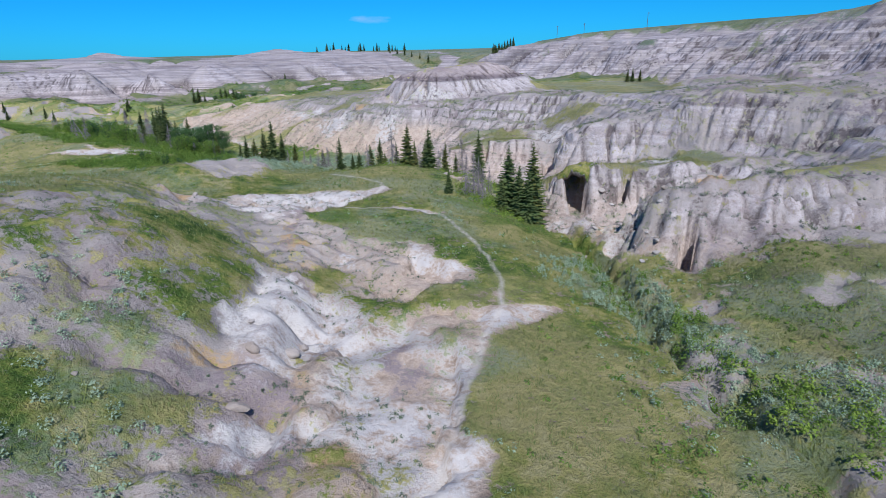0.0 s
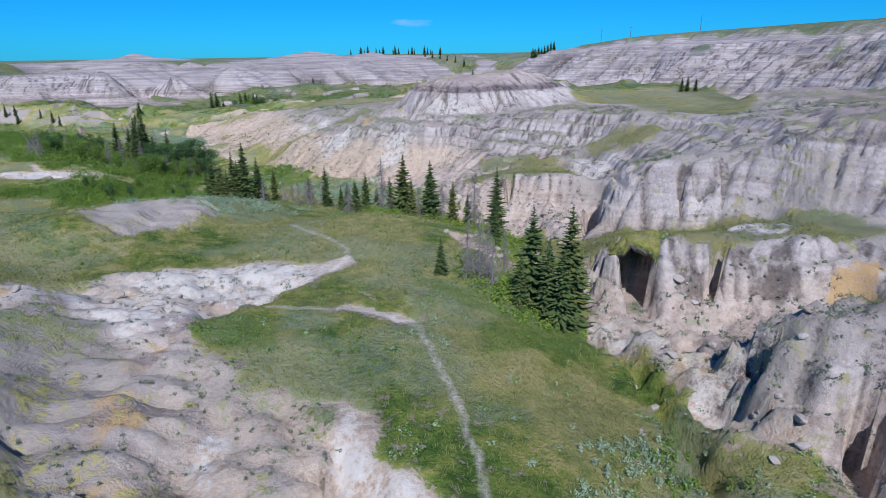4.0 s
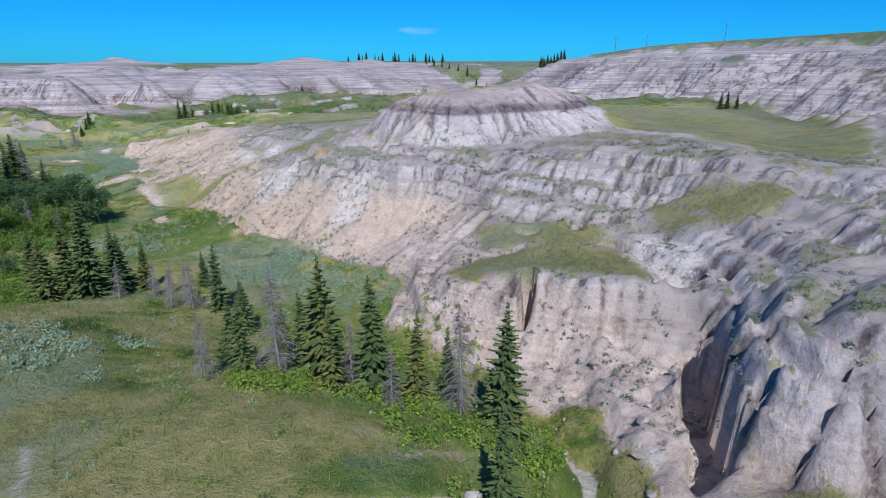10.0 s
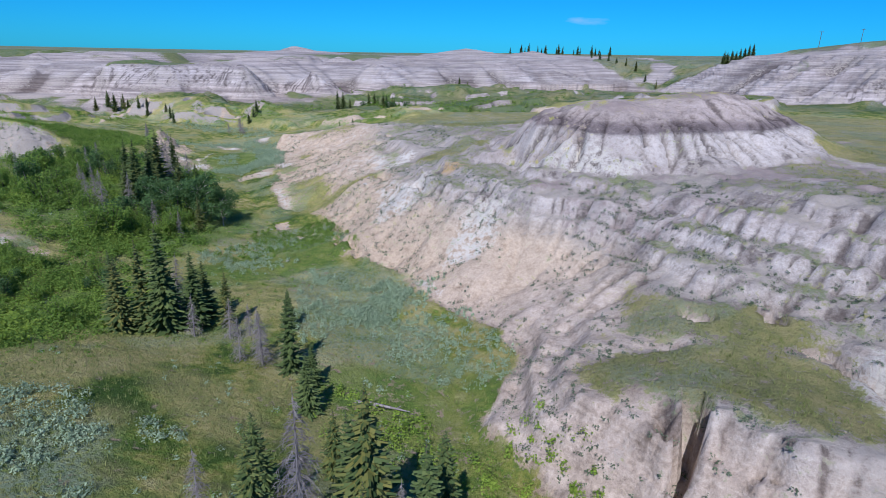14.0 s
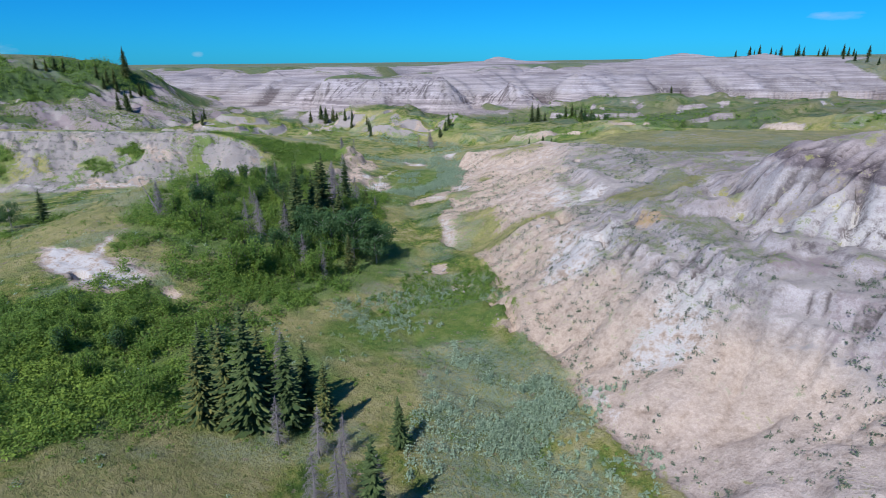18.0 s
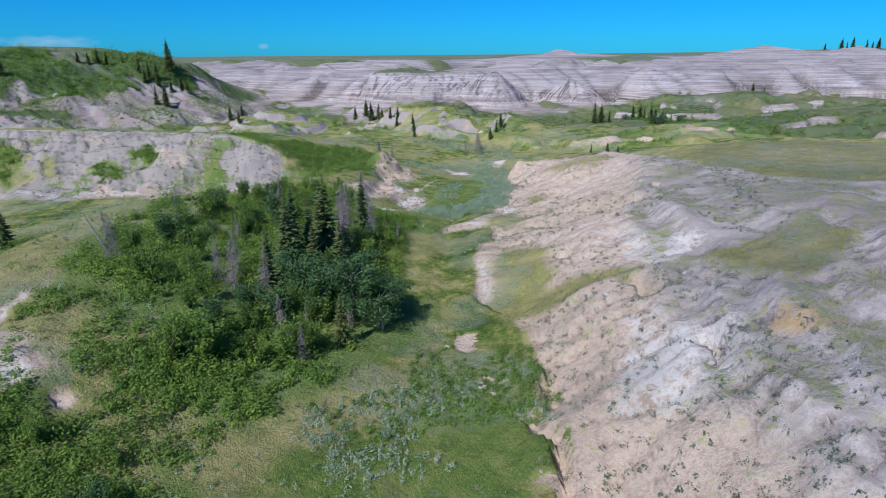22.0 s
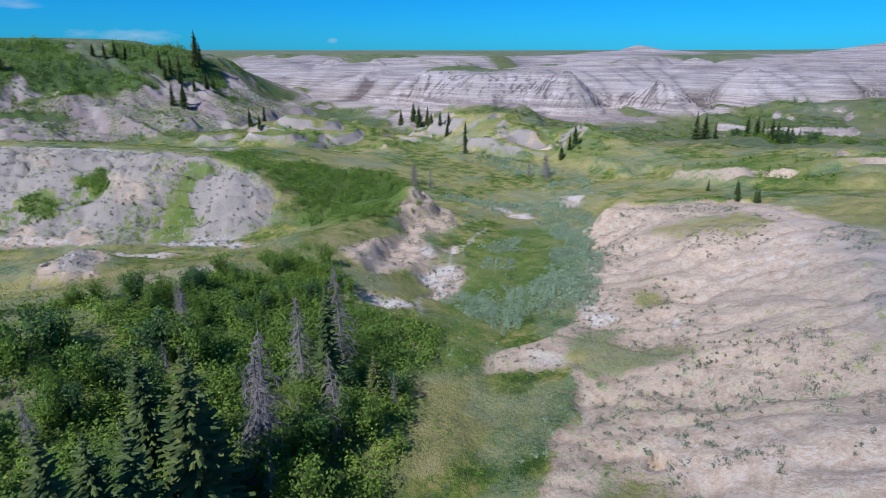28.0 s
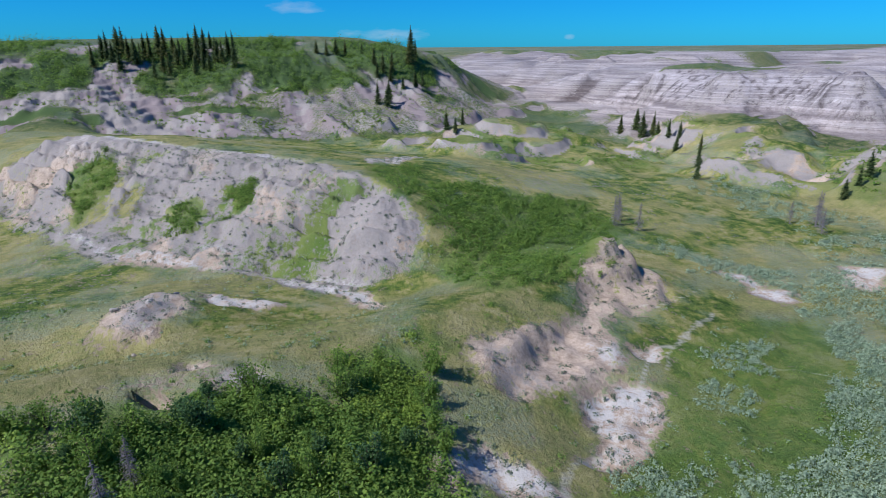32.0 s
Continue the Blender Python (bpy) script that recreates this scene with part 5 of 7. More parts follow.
# rills and gullies down the slope
on_slope = (near > 0.03) & (SLOPE > 0.07)
V1, V2 = streaks(on_slope, (1.25, 3.0), 0.7, 7, 5)
(V3,) = streaks(on_slope, (7.5,), 1.1, 8, 7)
groove = lambda v: soft(-v, -0.3, 1.7)
cut = lambda v, w: np.exp(-(v / w) ** 2)
ragged = 0.5 + 1.0 * soft(fractal(GX, GY, 5, 3, 393), 0.36, 0.62)
(V6,) = streaks((bluff > 0.05) & (SLOPE > 0.07) & (near > 0.03), (13.0,), 1.6, 8, 9)
rills = (0.62 * cut(V1, 0.38) + 0.60 * cut(V2, 0.28)) * ragged * (0.4 + 0.6 * soft(BASE, 11.0, 14.0))
depth = np.clip(1.7 * SLOPE, 0.55, 3.2) * (1 + 0.9 * bluff)
HEIGHT = HEIGHT - bare * steep * near * face * depth * (rills + 0.30 * groove(V2) + 0.55 * groove(V3) * (1 - 0.75 * mesa) * (1 + 0.9 * bluff) + 2.0 * bluff * (groove(V6) - 0.35) - 0.4)
# tone for the colour: wash and painted shade along the rills and gullies
RILL_WASH_SHADE = np.where(near > 0.03, 1.0 - 2.4 * np.clip(cut(V1, 0.34) + 0.8 * cut(V2, 0.25), 0, 1) * (0.5 + 0.5 * soft(BASE, 11.0, 14.0)) + 0.35 * V1, 0.7 * V4 + 0.4 * V5)
HEIGHT = HEIGHT + EAST * (1 - cliffs) * ((fractal(GX, GY, 14, 3, 351) - 0.5) * 2.6 + 0.3 * (0.5 - np.abs(fractal(GX, GY, 6, 3, 355) - 0.5) * 4) - 0.9 * groove(V3) - 0.35 * cut(V2, 0.25) + 0.4) * soft(SLOPE, 0.05, 0.2)
# hummocks and crumbled clay
HEIGHT = HEIGHT + COUNTRY * (1 - far_wall) * (1 - soft(BASE, 15, 20)) * (fractal(GX, GY, 38, 3, 315) - 0.45) * 5.0 + near * ((fractal(GX, GY, 6.0, 4, 41) - 0.5) * (0.8 + 0.4 * bare) + (fractal(GX, GY, 1.6, 2, 51) - 0.5) * (0.16 + (0.25 + 0.35 * cliffs) * bare))
HEIGHT = HEIGHT + hill * bare * ((fractal(GX, GY, 2.4, 3, 431) - 0.5) * 0.9 - 0.35 * cut(V1, 0.3) - 0.4 * cut(V2, 0.25))
broken = np.maximum(blob(GX, GY, [(20.5, 57, 5, 4.5, 0), (17, 64, 4, 5, 0), (16.5, 99, 3.5, 8, -20), (12, 106, 5, 4, 30), (19, 72, 3, 5, 0)]), 0.0)
chunk = lattice(np.floor(WX / 0.9 + 0.3 * WY), np.floor(WY / 0.8), 7) + 0.6 * lattice(np.floor(WX / 0.7), np.floor(WY / 0.8 + 0.2 * WX), 8)
HEIGHT = HEIGHT + broken * (chunk - 0.8) * 0.6
# the creek's cut bed
bed_d, _ = line_distance(GX + fine_wander * 3, GY + fine_wander * 3, LINES["creek bed"])
HEIGHT = HEIGHT - (1 - soft(bed_d, 0.5, 1.5)) * (1.9 - 0.8 * soft(GY, 56, 66) - 0.8 * soft(GY, 104, 114)) * near
TROD = np.maximum(TROD, (1 - soft(bed_d, 0.2, 0.7)) * soft(fractal(GX, GY, 14, 2, 181), 0.60, 0.70) * (GY < 98))
# sinkholes, cracks and undercut hollows: a line in the plan, half its width, the floor's height
BEFORE = HEIGHT.copy()
PITS = [([(-27.4, 157.4), (-26.2, 156.8), (-25.4, 155.6)], 0.45, 12.0), ([(-44.5, 152.8), (-42.6, 153.4)], 0.7, 6.6), ([(17.3, 76.2), (16.9, 73.8), (17.2, 71.2)], 1.35, 10.0), ([(24, 74.4), (22.4, 71.6)], 0.5, 11.5), ([(19.4, 104.5), (18.2, 100), (17.2, 96), (16.0, 92)], 1.1, 8.8), ([(16.2, 124), (17.6, 122.2), (19.2, 119.6)], 0.8, 10.8), ([(-3.2, 137.6), (-2.6, 137)], 0.6, 14.0),
        ([(8.4, 127.2), (9.6, 126.2)], 0.6, 12.8), ([(13.4, 127.4), (14.4, 126.6)], 0.5, 12.6), ([(8.2, 114.6), (7.6, 110.4)], 0.6, 8.6), ([(-38.6, 168.8), (-37.0, 168.0), (-35.8, 166.4), (-34.6, 166.0)], 0.65, 7.6), ([(-51.5, 158.5), (-50, 157)], 1.1, 5.6),
        ([(23.8, 54), (22.4, 51)], 0.8, 9.2), ([(17.8, 59.5), (18.8, 57.6)], 0.7, 9.2), ([(19.4, 67), (18.2, 64.5)], 0.9, 9.4), ([(-30, 144), (-33, 147.4), (-37, 150)], 0.5, 7.0), ([(-107, 162.5), (-105.6, 164)], 0.7, 9.0), ([(-69, 119), (-67, 118.6)], 0.6, 9.5), ([(-52, 176), (-50.6, 175.4)], 0.5, 9.4)]
_r = random.Random(61)
for _k in range(34):
    _x, _y = _r.uniform(-84, 24), _r.uniform(58, 206)
    if sample(EAST, np.array([_x]), np.array([_y]))[0] > 0.5 and sample(GRASS, np.array([_x]), np.array([_y]))[0] < 0.45:
        _z = float(sample(BASE, np.array([_x]), np.array([_y]))[0])
        PITS.append(([(_x, _y), (_x + _r.uniform(-1.6, 1.6), _y + _r.uniform(-0.8, 0.8))], _r.uniform(0.28, 0.55), _z - _r.uniform(2.0, 3.5)))
for line, half, floor_z in PITS:
    d, _ = line_distance(GX + fine_wander * 1.5, GY + fine_wander * 1.5, line)
    w = 1 - soft(d, half * 0.8, half * 1.08)
    HEIGHT = HEIGHT * (1 - w) + np.minimum(HEIGHT, floor_z) * w
    GRASS = GRASS * (1 - w)


end_y, end_x = np.gradient(HEIGHT, YS, XS)
gully = bluff * bare * soft(SLOPE, 0.1, 0.3) * np.maximum(groove(V6), 0.7 * groove(V3))
WEATHERED = np.maximum(WEATHERED, 1.2 * gully)
GRASS = np.maximum(GRASS, 0.75 * gully * soft(fractal(GX, GY, 8, 3, 425), 0.44, 0.54))
BUSHY = np.maximum.reduce([BUSHY, 0.7 * soft(gully, 0.1, 0.4), 0.45 * high_green * COUNTRY, 0.3 * wooded, 0.35 * COUNTRY * (1 - wall) * soft(fractal(GX, GY, 30, 3, 443), 0.42, 0.58)])
tread = EAST * bare * (1 - soft(np.hypot(end_x, end_y), 0.40, 0.95)) * soft(BASE, 12.5, 15.0) * (1 - mesa)
WEATHERED = np.maximum(WEATHERED, tread * (0.45 + 0.5 * soft(fractal(GX, GY, 7, 3, 421), 0.42, 0.56)))
SAGE = np.maximum(SAGE, 0.6 * tread)
GRASS = np.maximum(GRASS, tread * 0.52 * soft(fractal(GX, GY, 6, 3, 423), 0.50, 0.60) * near)


def ground_at(x, y):
    """The height of the finished ground."""
    return float(sample(HEIGHT, np.array([x]), np.array([y]))[0])


def make_ground():
    ny, nx = HEIGHT.shape
    me = bpy.data.meshes.new("ground")
    me.vertices.add(nx * ny)
    me.vertices.foreach_set("co", np.stack([GX, GY, HEIGHT], -1).astype(np.float32).ravel())
    a = (np.arange(ny - 1)[:, None] * nx + np.arange(nx - 1)).ravel()
    quads = np.stack([a, a + 1, a + nx + 1, a + nx], -1).astype(np.int32)
    me.loops.add(quads.size)
    me.loops.foreach_set("vertex_index", quads.ravel())
    me.polygons.add(len(quads))
    me.polygons.foreach_set("loop_start", np.arange(0, quads.size, 4, dtype=np.int32))
    me.polygons.foreach_set("use_smooth", np.ones(len(quads), bool))
    me.update(calc_edges=True)
    for name, grid in (("grass", GRASS), ("dry", DRY), ("sage", SAGE), ("bushy", BUSHY), ("banded", np.clip(0.12 + 0.88 * COUNTRY + 0.45 * EAST * cliffs * (1 - mesa), 0, 1)), ("rilled", bare * soft(SLOPE, 0.14, 0.42) * np.clip(0.04 + cliffs, 0, 1) * (1 - 0.3 * hillside)), ("rill", RILL_WASH_SHADE), ("salt", SALT), ("weathered", WEATHERED), ("rust", RUST), ("mauve", MAUVE), ("trod", TROD)):
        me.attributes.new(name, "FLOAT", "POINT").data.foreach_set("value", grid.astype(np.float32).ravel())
    me.materials.append(GROUND)
    return tagged(new("ground", me), "eroded grey and tan badlands ground with green grass", "ground", kind="structure")


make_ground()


def overhang(ring, thick, label):
    """A grassy lip of earth left standing over a washed-out hollow."""
    r = np.random.default_rng(5)
    cx, cy = np.mean([p[0] for p in ring]), np.mean([p[1] for p in ring])
    inner, verts, faces = [], [], []
    dense_ring = []
    for (ax, ay), (bx, by) in zip(ring, ring[1:] + ring[:1]):
        n = max(1, int(math.hypot(bx - ax, by - ay) / 0.4))
        dense_ring += [(ax + (bx - ax) * k / n + r.normal() * 0.12, ay + (by - ay) * k / n + r.normal() * 0.12) for k in range(n)]
    n = len(dense_ring)
    for q in (1.0, 0.75, 0.5, 0.25):
        for x, y in dense_ring:
            x, y = cx + (x - cx) * q, cy + (y - cy) * q
            verts.append((x, y, float(sample(BEFORE, np.array([x]), np.array([y]))[0]) + 0.06 + r.normal() * 0.04))
    verts.append((cx, cy, float(sample(BEFORE, np.array([cx]), np.array([cy]))[0]) + 0.1))
    for x, y in dense_ring:
        x, y = cx + (x - cx) * 0.94, cy + (y - cy) * 0.94
        verts.append((x, y, float(sample(BEFORE, np.array([x]), np.array([y]))[0]) - thick * r.uniform(0.6, 1.2)))
    verts.append((cx, cy, verts[4 * n][2] - thick))
    for k in range(n):
        j = (k + 1) % n
        for q in range(3):
            faces.append((q * n + k, q * n + j, (q + 1) * n + j, (q + 1) * n + k))
        faces.append((3 * n + k, 3 * n + j, 4 * n))
        faces.append((k, 4 * n + 1 + k, 4 * n + 1 + j, j))
        faces.append((4 * n + 1 + k, 5 * n + 1, 4 * n + 1 + j))
    me = bpy.data.meshes.new("overhanging_lip")
    me.from_pydata(verts, [], faces)
    grassy = np.array([0.8] * (4 * n + 1) + [0.0] * (n + 1))
    me.attributes.new("grass", "FLOAT", "POINT").data.foreach_set("value", grassy.astype(np.float32))
    me.materials.append(GROUND)
    me.shade_smooth()
    return tagged(new("overhanging_lip", me), label, "ground", kind="structure")


overhang([(14.9, 75.2), (15.9, 74.0), (17.0, 73.4), (18.3, 72.8), (19.6, 73.7), (20.1, 76.2), (19.5, 78.6), (17.4, 79.4), (15.5, 78.4), (14.7, 76.8)], 0.7, "grassy lip of clay hanging over a washed-out hollow")


# ---- plants ----
def leaf_material(name, dark, light, tip=None, through=0.38):
    m, N, L = material(name)
    geo = N.new("ShaderNodeNewGeometry")
    info = N.new("ShaderNodeObjectInfo")
    rnd = geo.outputs["Random Per Island"]
    big = node(N, L, "ShaderNodeTexNoise", {"Vector": geo.outputs["Position"], "Scale": 0.5, "Detail": 3.0}).outputs[0]
    f = math_node(N, L, "ADD", math_node(N, L, "MULTIPLY", rnd, 0.6), math_node(N, L, "MULTIPLY", math_node(N, L, "SUBTRACT", big, 0.35), 1.1), True)
    col = mix(N, L, f, dark, light)
    if tip:
        col = mix(N, L, ramp(N, L, math_node(N, L, "ADD", math_node(N, L, "MULTIPLY", rnd, 0.5), math_node(N, L, "MULTIPLY", info.outputs["Random"], 0.55)), [(0.62, (0, 0, 0)), (1.0, (1, 1, 1))]), col, tip)
    d = node(N, L, "ShaderNodeBsdfPrincipled", {"Base Color": col, "Roughness": 0.75, "Specular IOR Level": 0.25})
    t = node(N, L, "ShaderNodeBsdfTranslucent", {"Color": col})
    s = node(N, L, "ShaderNodeMixShader", {0: through, 1: d.outputs[0], 2: t.outputs[0]})
    L.new(s.outputs[0], N.new("ShaderNodeOutputMaterial").inputs[0])
    return m


def bark_material(name, dark, light):
    m, N, L = material(name)
    pos = N.new("ShaderNodeTexCoord").outputs["Object"]
    n = node(N, L, "ShaderNodeTexNoise", {"Vector": node(N, L, "ShaderNodeVectorMath", {0: pos, 1: (9.0, 9.0, 2.0)}, operation="MULTIPLY").outputs[0], "Scale": 1.0, "Detail": 5.0}).outputs[0]
    col = mix(N, L, ramp(N, L, n, [(0.35, (0, 0, 0)), (0.65, (1, 1, 1))]), dark, light)
    bump = node(N, L, "ShaderNodeBump", {"Height": n, "Strength": 0.6, "Distance": 0.03})
    b = node(N, L, "ShaderNodeBsdfPrincipled", {"Base Color": col, "Roughness": 0.9, "Normal": bump.outputs[0]})
    L.new(b.outputs[0], N.new("ShaderNodeOutputMaterial").inputs[0])
    return m


NEEDLES = leaf_material("spruce needles", (0.040, 0.070, 0.022), (0.125, 0.165, 0.050), (0.17, 0.16, 0.04), 0.15)
DEAD_WOOD = bark_material("weathered dead wood", (0.16, 0.14, 0.138), (0.30, 0.27, 0.265))
BARK = bark_material("brown bark", (0.06, 0.045, 0.035), (0.14, 0.11, 0.09))
PALE_BARK = bark_material("pale aspen bark", (0.22, 0.21, 0.17), (0.42, 0.41, 0.35))
ASPEN_LEAF = leaf_material("aspen leaves", (0.045, 0.10, 0.034), (0.12, 0.21, 0.07))
SHRUB_LEAF = leaf_material("shrub leaves", (0.080, 0.165, 0.028), (0.285, 0.400, 0.075), None, 0.5)
BRIGHT_LEAF = leaf_material("bright shrub leaves", (0.105, 0.190, 0.024), (0.32, 0.42, 0.065))
SAGE_LEAF = leaf_material("silver sage leaves", (0.20, 0.28, 0.17), (0.44, 0.53, 0.36))
TUFT_LEAF = leaf_material("sage tuft leaves", (0.09, 0.125, 0.07), (0.20, 0.245, 0.16))
GRASS_LEAF = leaf_material("grass blades", (0.12, 0.165, 0.04), (0.32, 0.33, 0.12))
rng = np.random.default_rng(11)


def mesh_from(name, verts, quads, mat, smooth=False):
    """A mesh from arrays of corners and of faces of three or four."""
    me = bpy.data.meshes.new(name)
    verts, quads = np.asarray(verts, np.float32), np.asarray(quads, np.int32)
    k = quads.shape[1]
    me.vertices.add(len(verts))
    me.vertices.foreach_set("co", verts.ravel())
    me.loops.add(quads.size)
    me.loops.foreach_set("vertex_index", quads.ravel())
    me.polygons.add(len(quads))
    me.polygons.foreach_set("loop_start", np.arange(0, quads.size, k, dtype=np.int32))
    if smooth:
        me.polygons.foreach_set("use_smooth", np.ones(len(quads), bool))
    me.update(calc_edges=True)
    me.materials.append(mat)
    return me


def child(name, me, parent, label=""):
    ob = new(name, me)
    ob.parent = parent
    return tagged(ob, label) if label else ob


def tube(points, radii, sides=6):
    """Corners and faces of a tapered, bent tube."""
    points, vs, fs = [Vector(p) for p in points], [], []
    for k, p in enumerate(points):
        way = (points[min(k + 1, len(points) - 1)] - points[max(k - 1, 0)]).normalized()
        side = way.orthogonal().normalized()
        up = way.cross(side)
        for s in range(sides):
            a = 2 * math.pi * s / sides
            vs.append(p + (side * math.cos(a) + up * math.sin(a)) * radii[k])
    for k in range(len(points) - 1):
        for s in range(sides):
            t = (s + 1) % sides
            fs.append((k * sides + s, k * sides + t, (k + 1) * sides + t, (k + 1) * sides + s))
    return vs, fs


def joined(pieces):
    vs, fs = [], []
    for v, f in pieces:
        n = len(vs)
        vs += [tuple(p) for p in v]
        fs += [tuple(i + n for i in q) for q in f]
    return vs, fs


def spruce(seed, slim, ragged, label):
    """A spruce 1 m high, to be scaled: a trunk, and whorls of drooping boughs with hanging sprigs."""
    r = random.Random(seed)
    root = new("spruce_tree")
    bend = r.uniform(-0.012, 0.012)
    line = [(bend * math.sin(3 * z), bend * 0.6 * math.sin(5 * z), z) for z in (-0.04, 0.1, 0.3, 0.55, 0.8, 1.0)]
    v, f = tube(line, (0.018, 0.015, 0.012, 0.009, 0.005, 0.0015), 7)
    child("trunk", mesh_from("trunk", v, f, BARK, True), root)
    vs, fs = [], []
    levels = 31
    for k in range(levels):
        u = k / (levels - 1)
        base_z = 0.07 + 0.91 * u ** 0.92
        reach = slim * (1 - u) ** 0.85 + 0.012
        count = 9 if u < 0.75 else 6
        turn = r.random() * 6.28
        for b in range(count):
            if r.random() < ragged:
                continue
            a = turn + 6.28 * b / count + r.uniform(-0.25, 0.25)
            long = reach * r.uniform(0.55, 1.25)
            z = base_z + r.uniform(-0.022, 0.022)
            out, side = Vector((math.cos(a), math.sin(a), 0)), Vector((-math.sin(a), math.cos(a), 0))
            droop = r.uniform(0.25, 0.5) * (1 - 0.6 * u)
            steps = 3
            prev = Vector((0, 0, z))
            for s in range(1, steps + 1):
                q = s / steps
                here = Vector((0, 0, z)) + out * long * q + Vector((0, 0, -droop * long * q + 0.16 * long * q * q))
                w = long * 0.30 * (1.15 - q) + 0.006
                for lean in (-1, 1):
                    n = len(vs)
                    sag = Vector((0, 0, -r.uniform(0.25, 0.75) * w))
                    vs += [prev, here, here + side * lean * w * r.uniform(0.6, 1.1) + sag + out * w * 0.3, prev + side * lean * w * r.uniform(0.8, 1.2) + sag]
                    fs.append((n, n + 1, n + 2, n + 3))
                n = len(vs)
                hang = r.uniform(0.5, 1.0) * w
                vs += [prev, here, here + Vector((0, 0, -hang)) + out * 0.2 * w, prev + Vector((0, 0, -hang * 1.1))]
                fs.append((n, n + 1, n + 2, n + 3))
                prev = here
    n = len(vs)
    child("crown", mesh_from("crown", [tuple(p) for p in vs], fs, NEEDLES), root)
    return tagged(root, label, "tree", "spruces")


def dead_spruce(seed, label):
    """A dead spruce 1 m high: a bare trunk with drooping grey boughs and twigs."""
    r = random.Random(seed)
    root = new("dead_spruce_tree")
    lean = r.uniform(-0.03, 0.03)
    v, f = tube([(lean * z * z, 0.4 * lean * z, z) for z in (-0.04, 0.15, 0.4, 0.7, 1.0)], (0.018, 0.015, 0.011, 0.006, 0.001), 7)
    child("trunk", mesh_from("trunk", v, f, DEAD_WOOD, True), root)
    pieces = []
    for k in range(150):
        u = r.random() ** 0.85
        z = 0.06 + 0.88 * u
        a, long = r.random() * 6.28, (0.20 * (1 - u) ** 0.8 + 0.02) * r.uniform(0.5, 1.2)
        out = Vector((math.cos(a), math.sin(a), 0))
        at = lambda q, dr=r.uniform(0.4, 1.0): Vector((lean * z * z, 0.4 * lean * z, z)) + out * long * q + Vector((0, 0, 0.12 * long * q - dr * long * q * q))
        pieces.append(tube([at(0), at(0.5), at(1.0)], (0.0036, 0.0026, 0.0008), 3))
        side = Vector((-math.sin(a), math.cos(a), 0))
        for t in range(4):
            q = r.uniform(0.25, 0.95)
            w = long * r.uniform(0.25, 0.5)
            pieces.append(tube([at(q), at(q) + side * w * r.choice((-1, 1)) + out * 0.3 * w - Vector((0, 0, r.uniform(0.2, 0.8) * w))], (0.0022, 0.0005), 3))
    v, f = joined(pieces)
    tagged(child("bare_crown", mesh_from("bare_crown", v, f, DEAD_WOOD), root), kind="stuff")
    return tagged(root, label, "tree", "dead spruces")


def leaves(centres, normals, size, r):
    """Small four-cornered leaves at the given places."""
    n = len(centres)
    other = r.normal(size=(n, 3))
    u = np.cross(normals, other)
    u /= np.linalg.norm(u, axis=1, keepdims=True) + 1e-9
    v = np.cross(normals, u)
    v /= np.linalg.norm(v, axis=1, keepdims=True) + 1e-9
    s = (size * r.uniform(0.6, 1.25, n))[:, None] if np.ndim(size) else (size * r.uniform(0.6, 1.25, n))[:, None]
    c = np.stack([centres - u * s, centres - v * s * 0.6, centres + u * s, centres + v * s * 0.6], 1)
    return c.reshape(-1, 3), np.arange(4 * n).reshape(n, 4)


def aspen(seed, label):
    """A broad-leaved tree 1 m high: forked trunk and a crown of many leaves in uneven clumps."""
    r, g = random.Random(seed), np.random.default_rng(seed)
    root = new("aspen_tree")
    v, f = tube([(0, 0, -0.04), (0.01, 0, 0.2), (-0.01, 0.02, 0.5), (0.0, 0.0, 0.85)], (0.022, 0.018, 0.012, 0.003), 7)
    child("trunk", mesh_from("trunk", v, f, PALE_BARK, True), root)
    pieces, clumps = [], []
    for k in range(16):
        a, z = r.random() * 6.28, r.uniform(0.15, 0.7)
        reach = r.uniform(0.18, 0.40)
        tip = Vector((math.cos(a) * reach, math.sin(a) * reach, z + r.uniform(0.08, 0.26)))
        pieces.append(tube([(0, 0, z), tuple(tip * 0.5 + Vector((0, 0, z * 0.5 + 0.02))), tuple(tip)], (0.009, 0.006, 0.002), 5))
        clumps.append((tip, r.uniform(0.10, 0.19)))
    clumps += [(Vector((r.uniform(-0.2, 0.2), r.uniform(-0.2, 0.2), r.uniform(0.55, 0.95))), r.uniform(0.1, 0.17)) for _ in range(12)]
    v, f = joined(pieces)
    child("limbwork", mesh_from("limbwork", v, f, PALE_BARK, True), root)
    cs, ns = [], []
    for c, rad in clumps:
        d = g.normal(size=(130, 3))
        d /= np.linalg.norm(d, axis=1, keepdims=True)
        cs.append(np.array(c) + d * rad * g.uniform(0.55, 1.1, (130, 1)) * (1, 1, 0.8))
        ns.append(d + g.normal(size=d.shape) * 0.5)
    v, f = leaves(np.concatenate(cs), np.concatenate(ns), 0.021, g)
    child("crown", mesh_from("crown", v, f, ASPEN_LEAF), root)
    return tagged(root, label, "tree", "aspens")


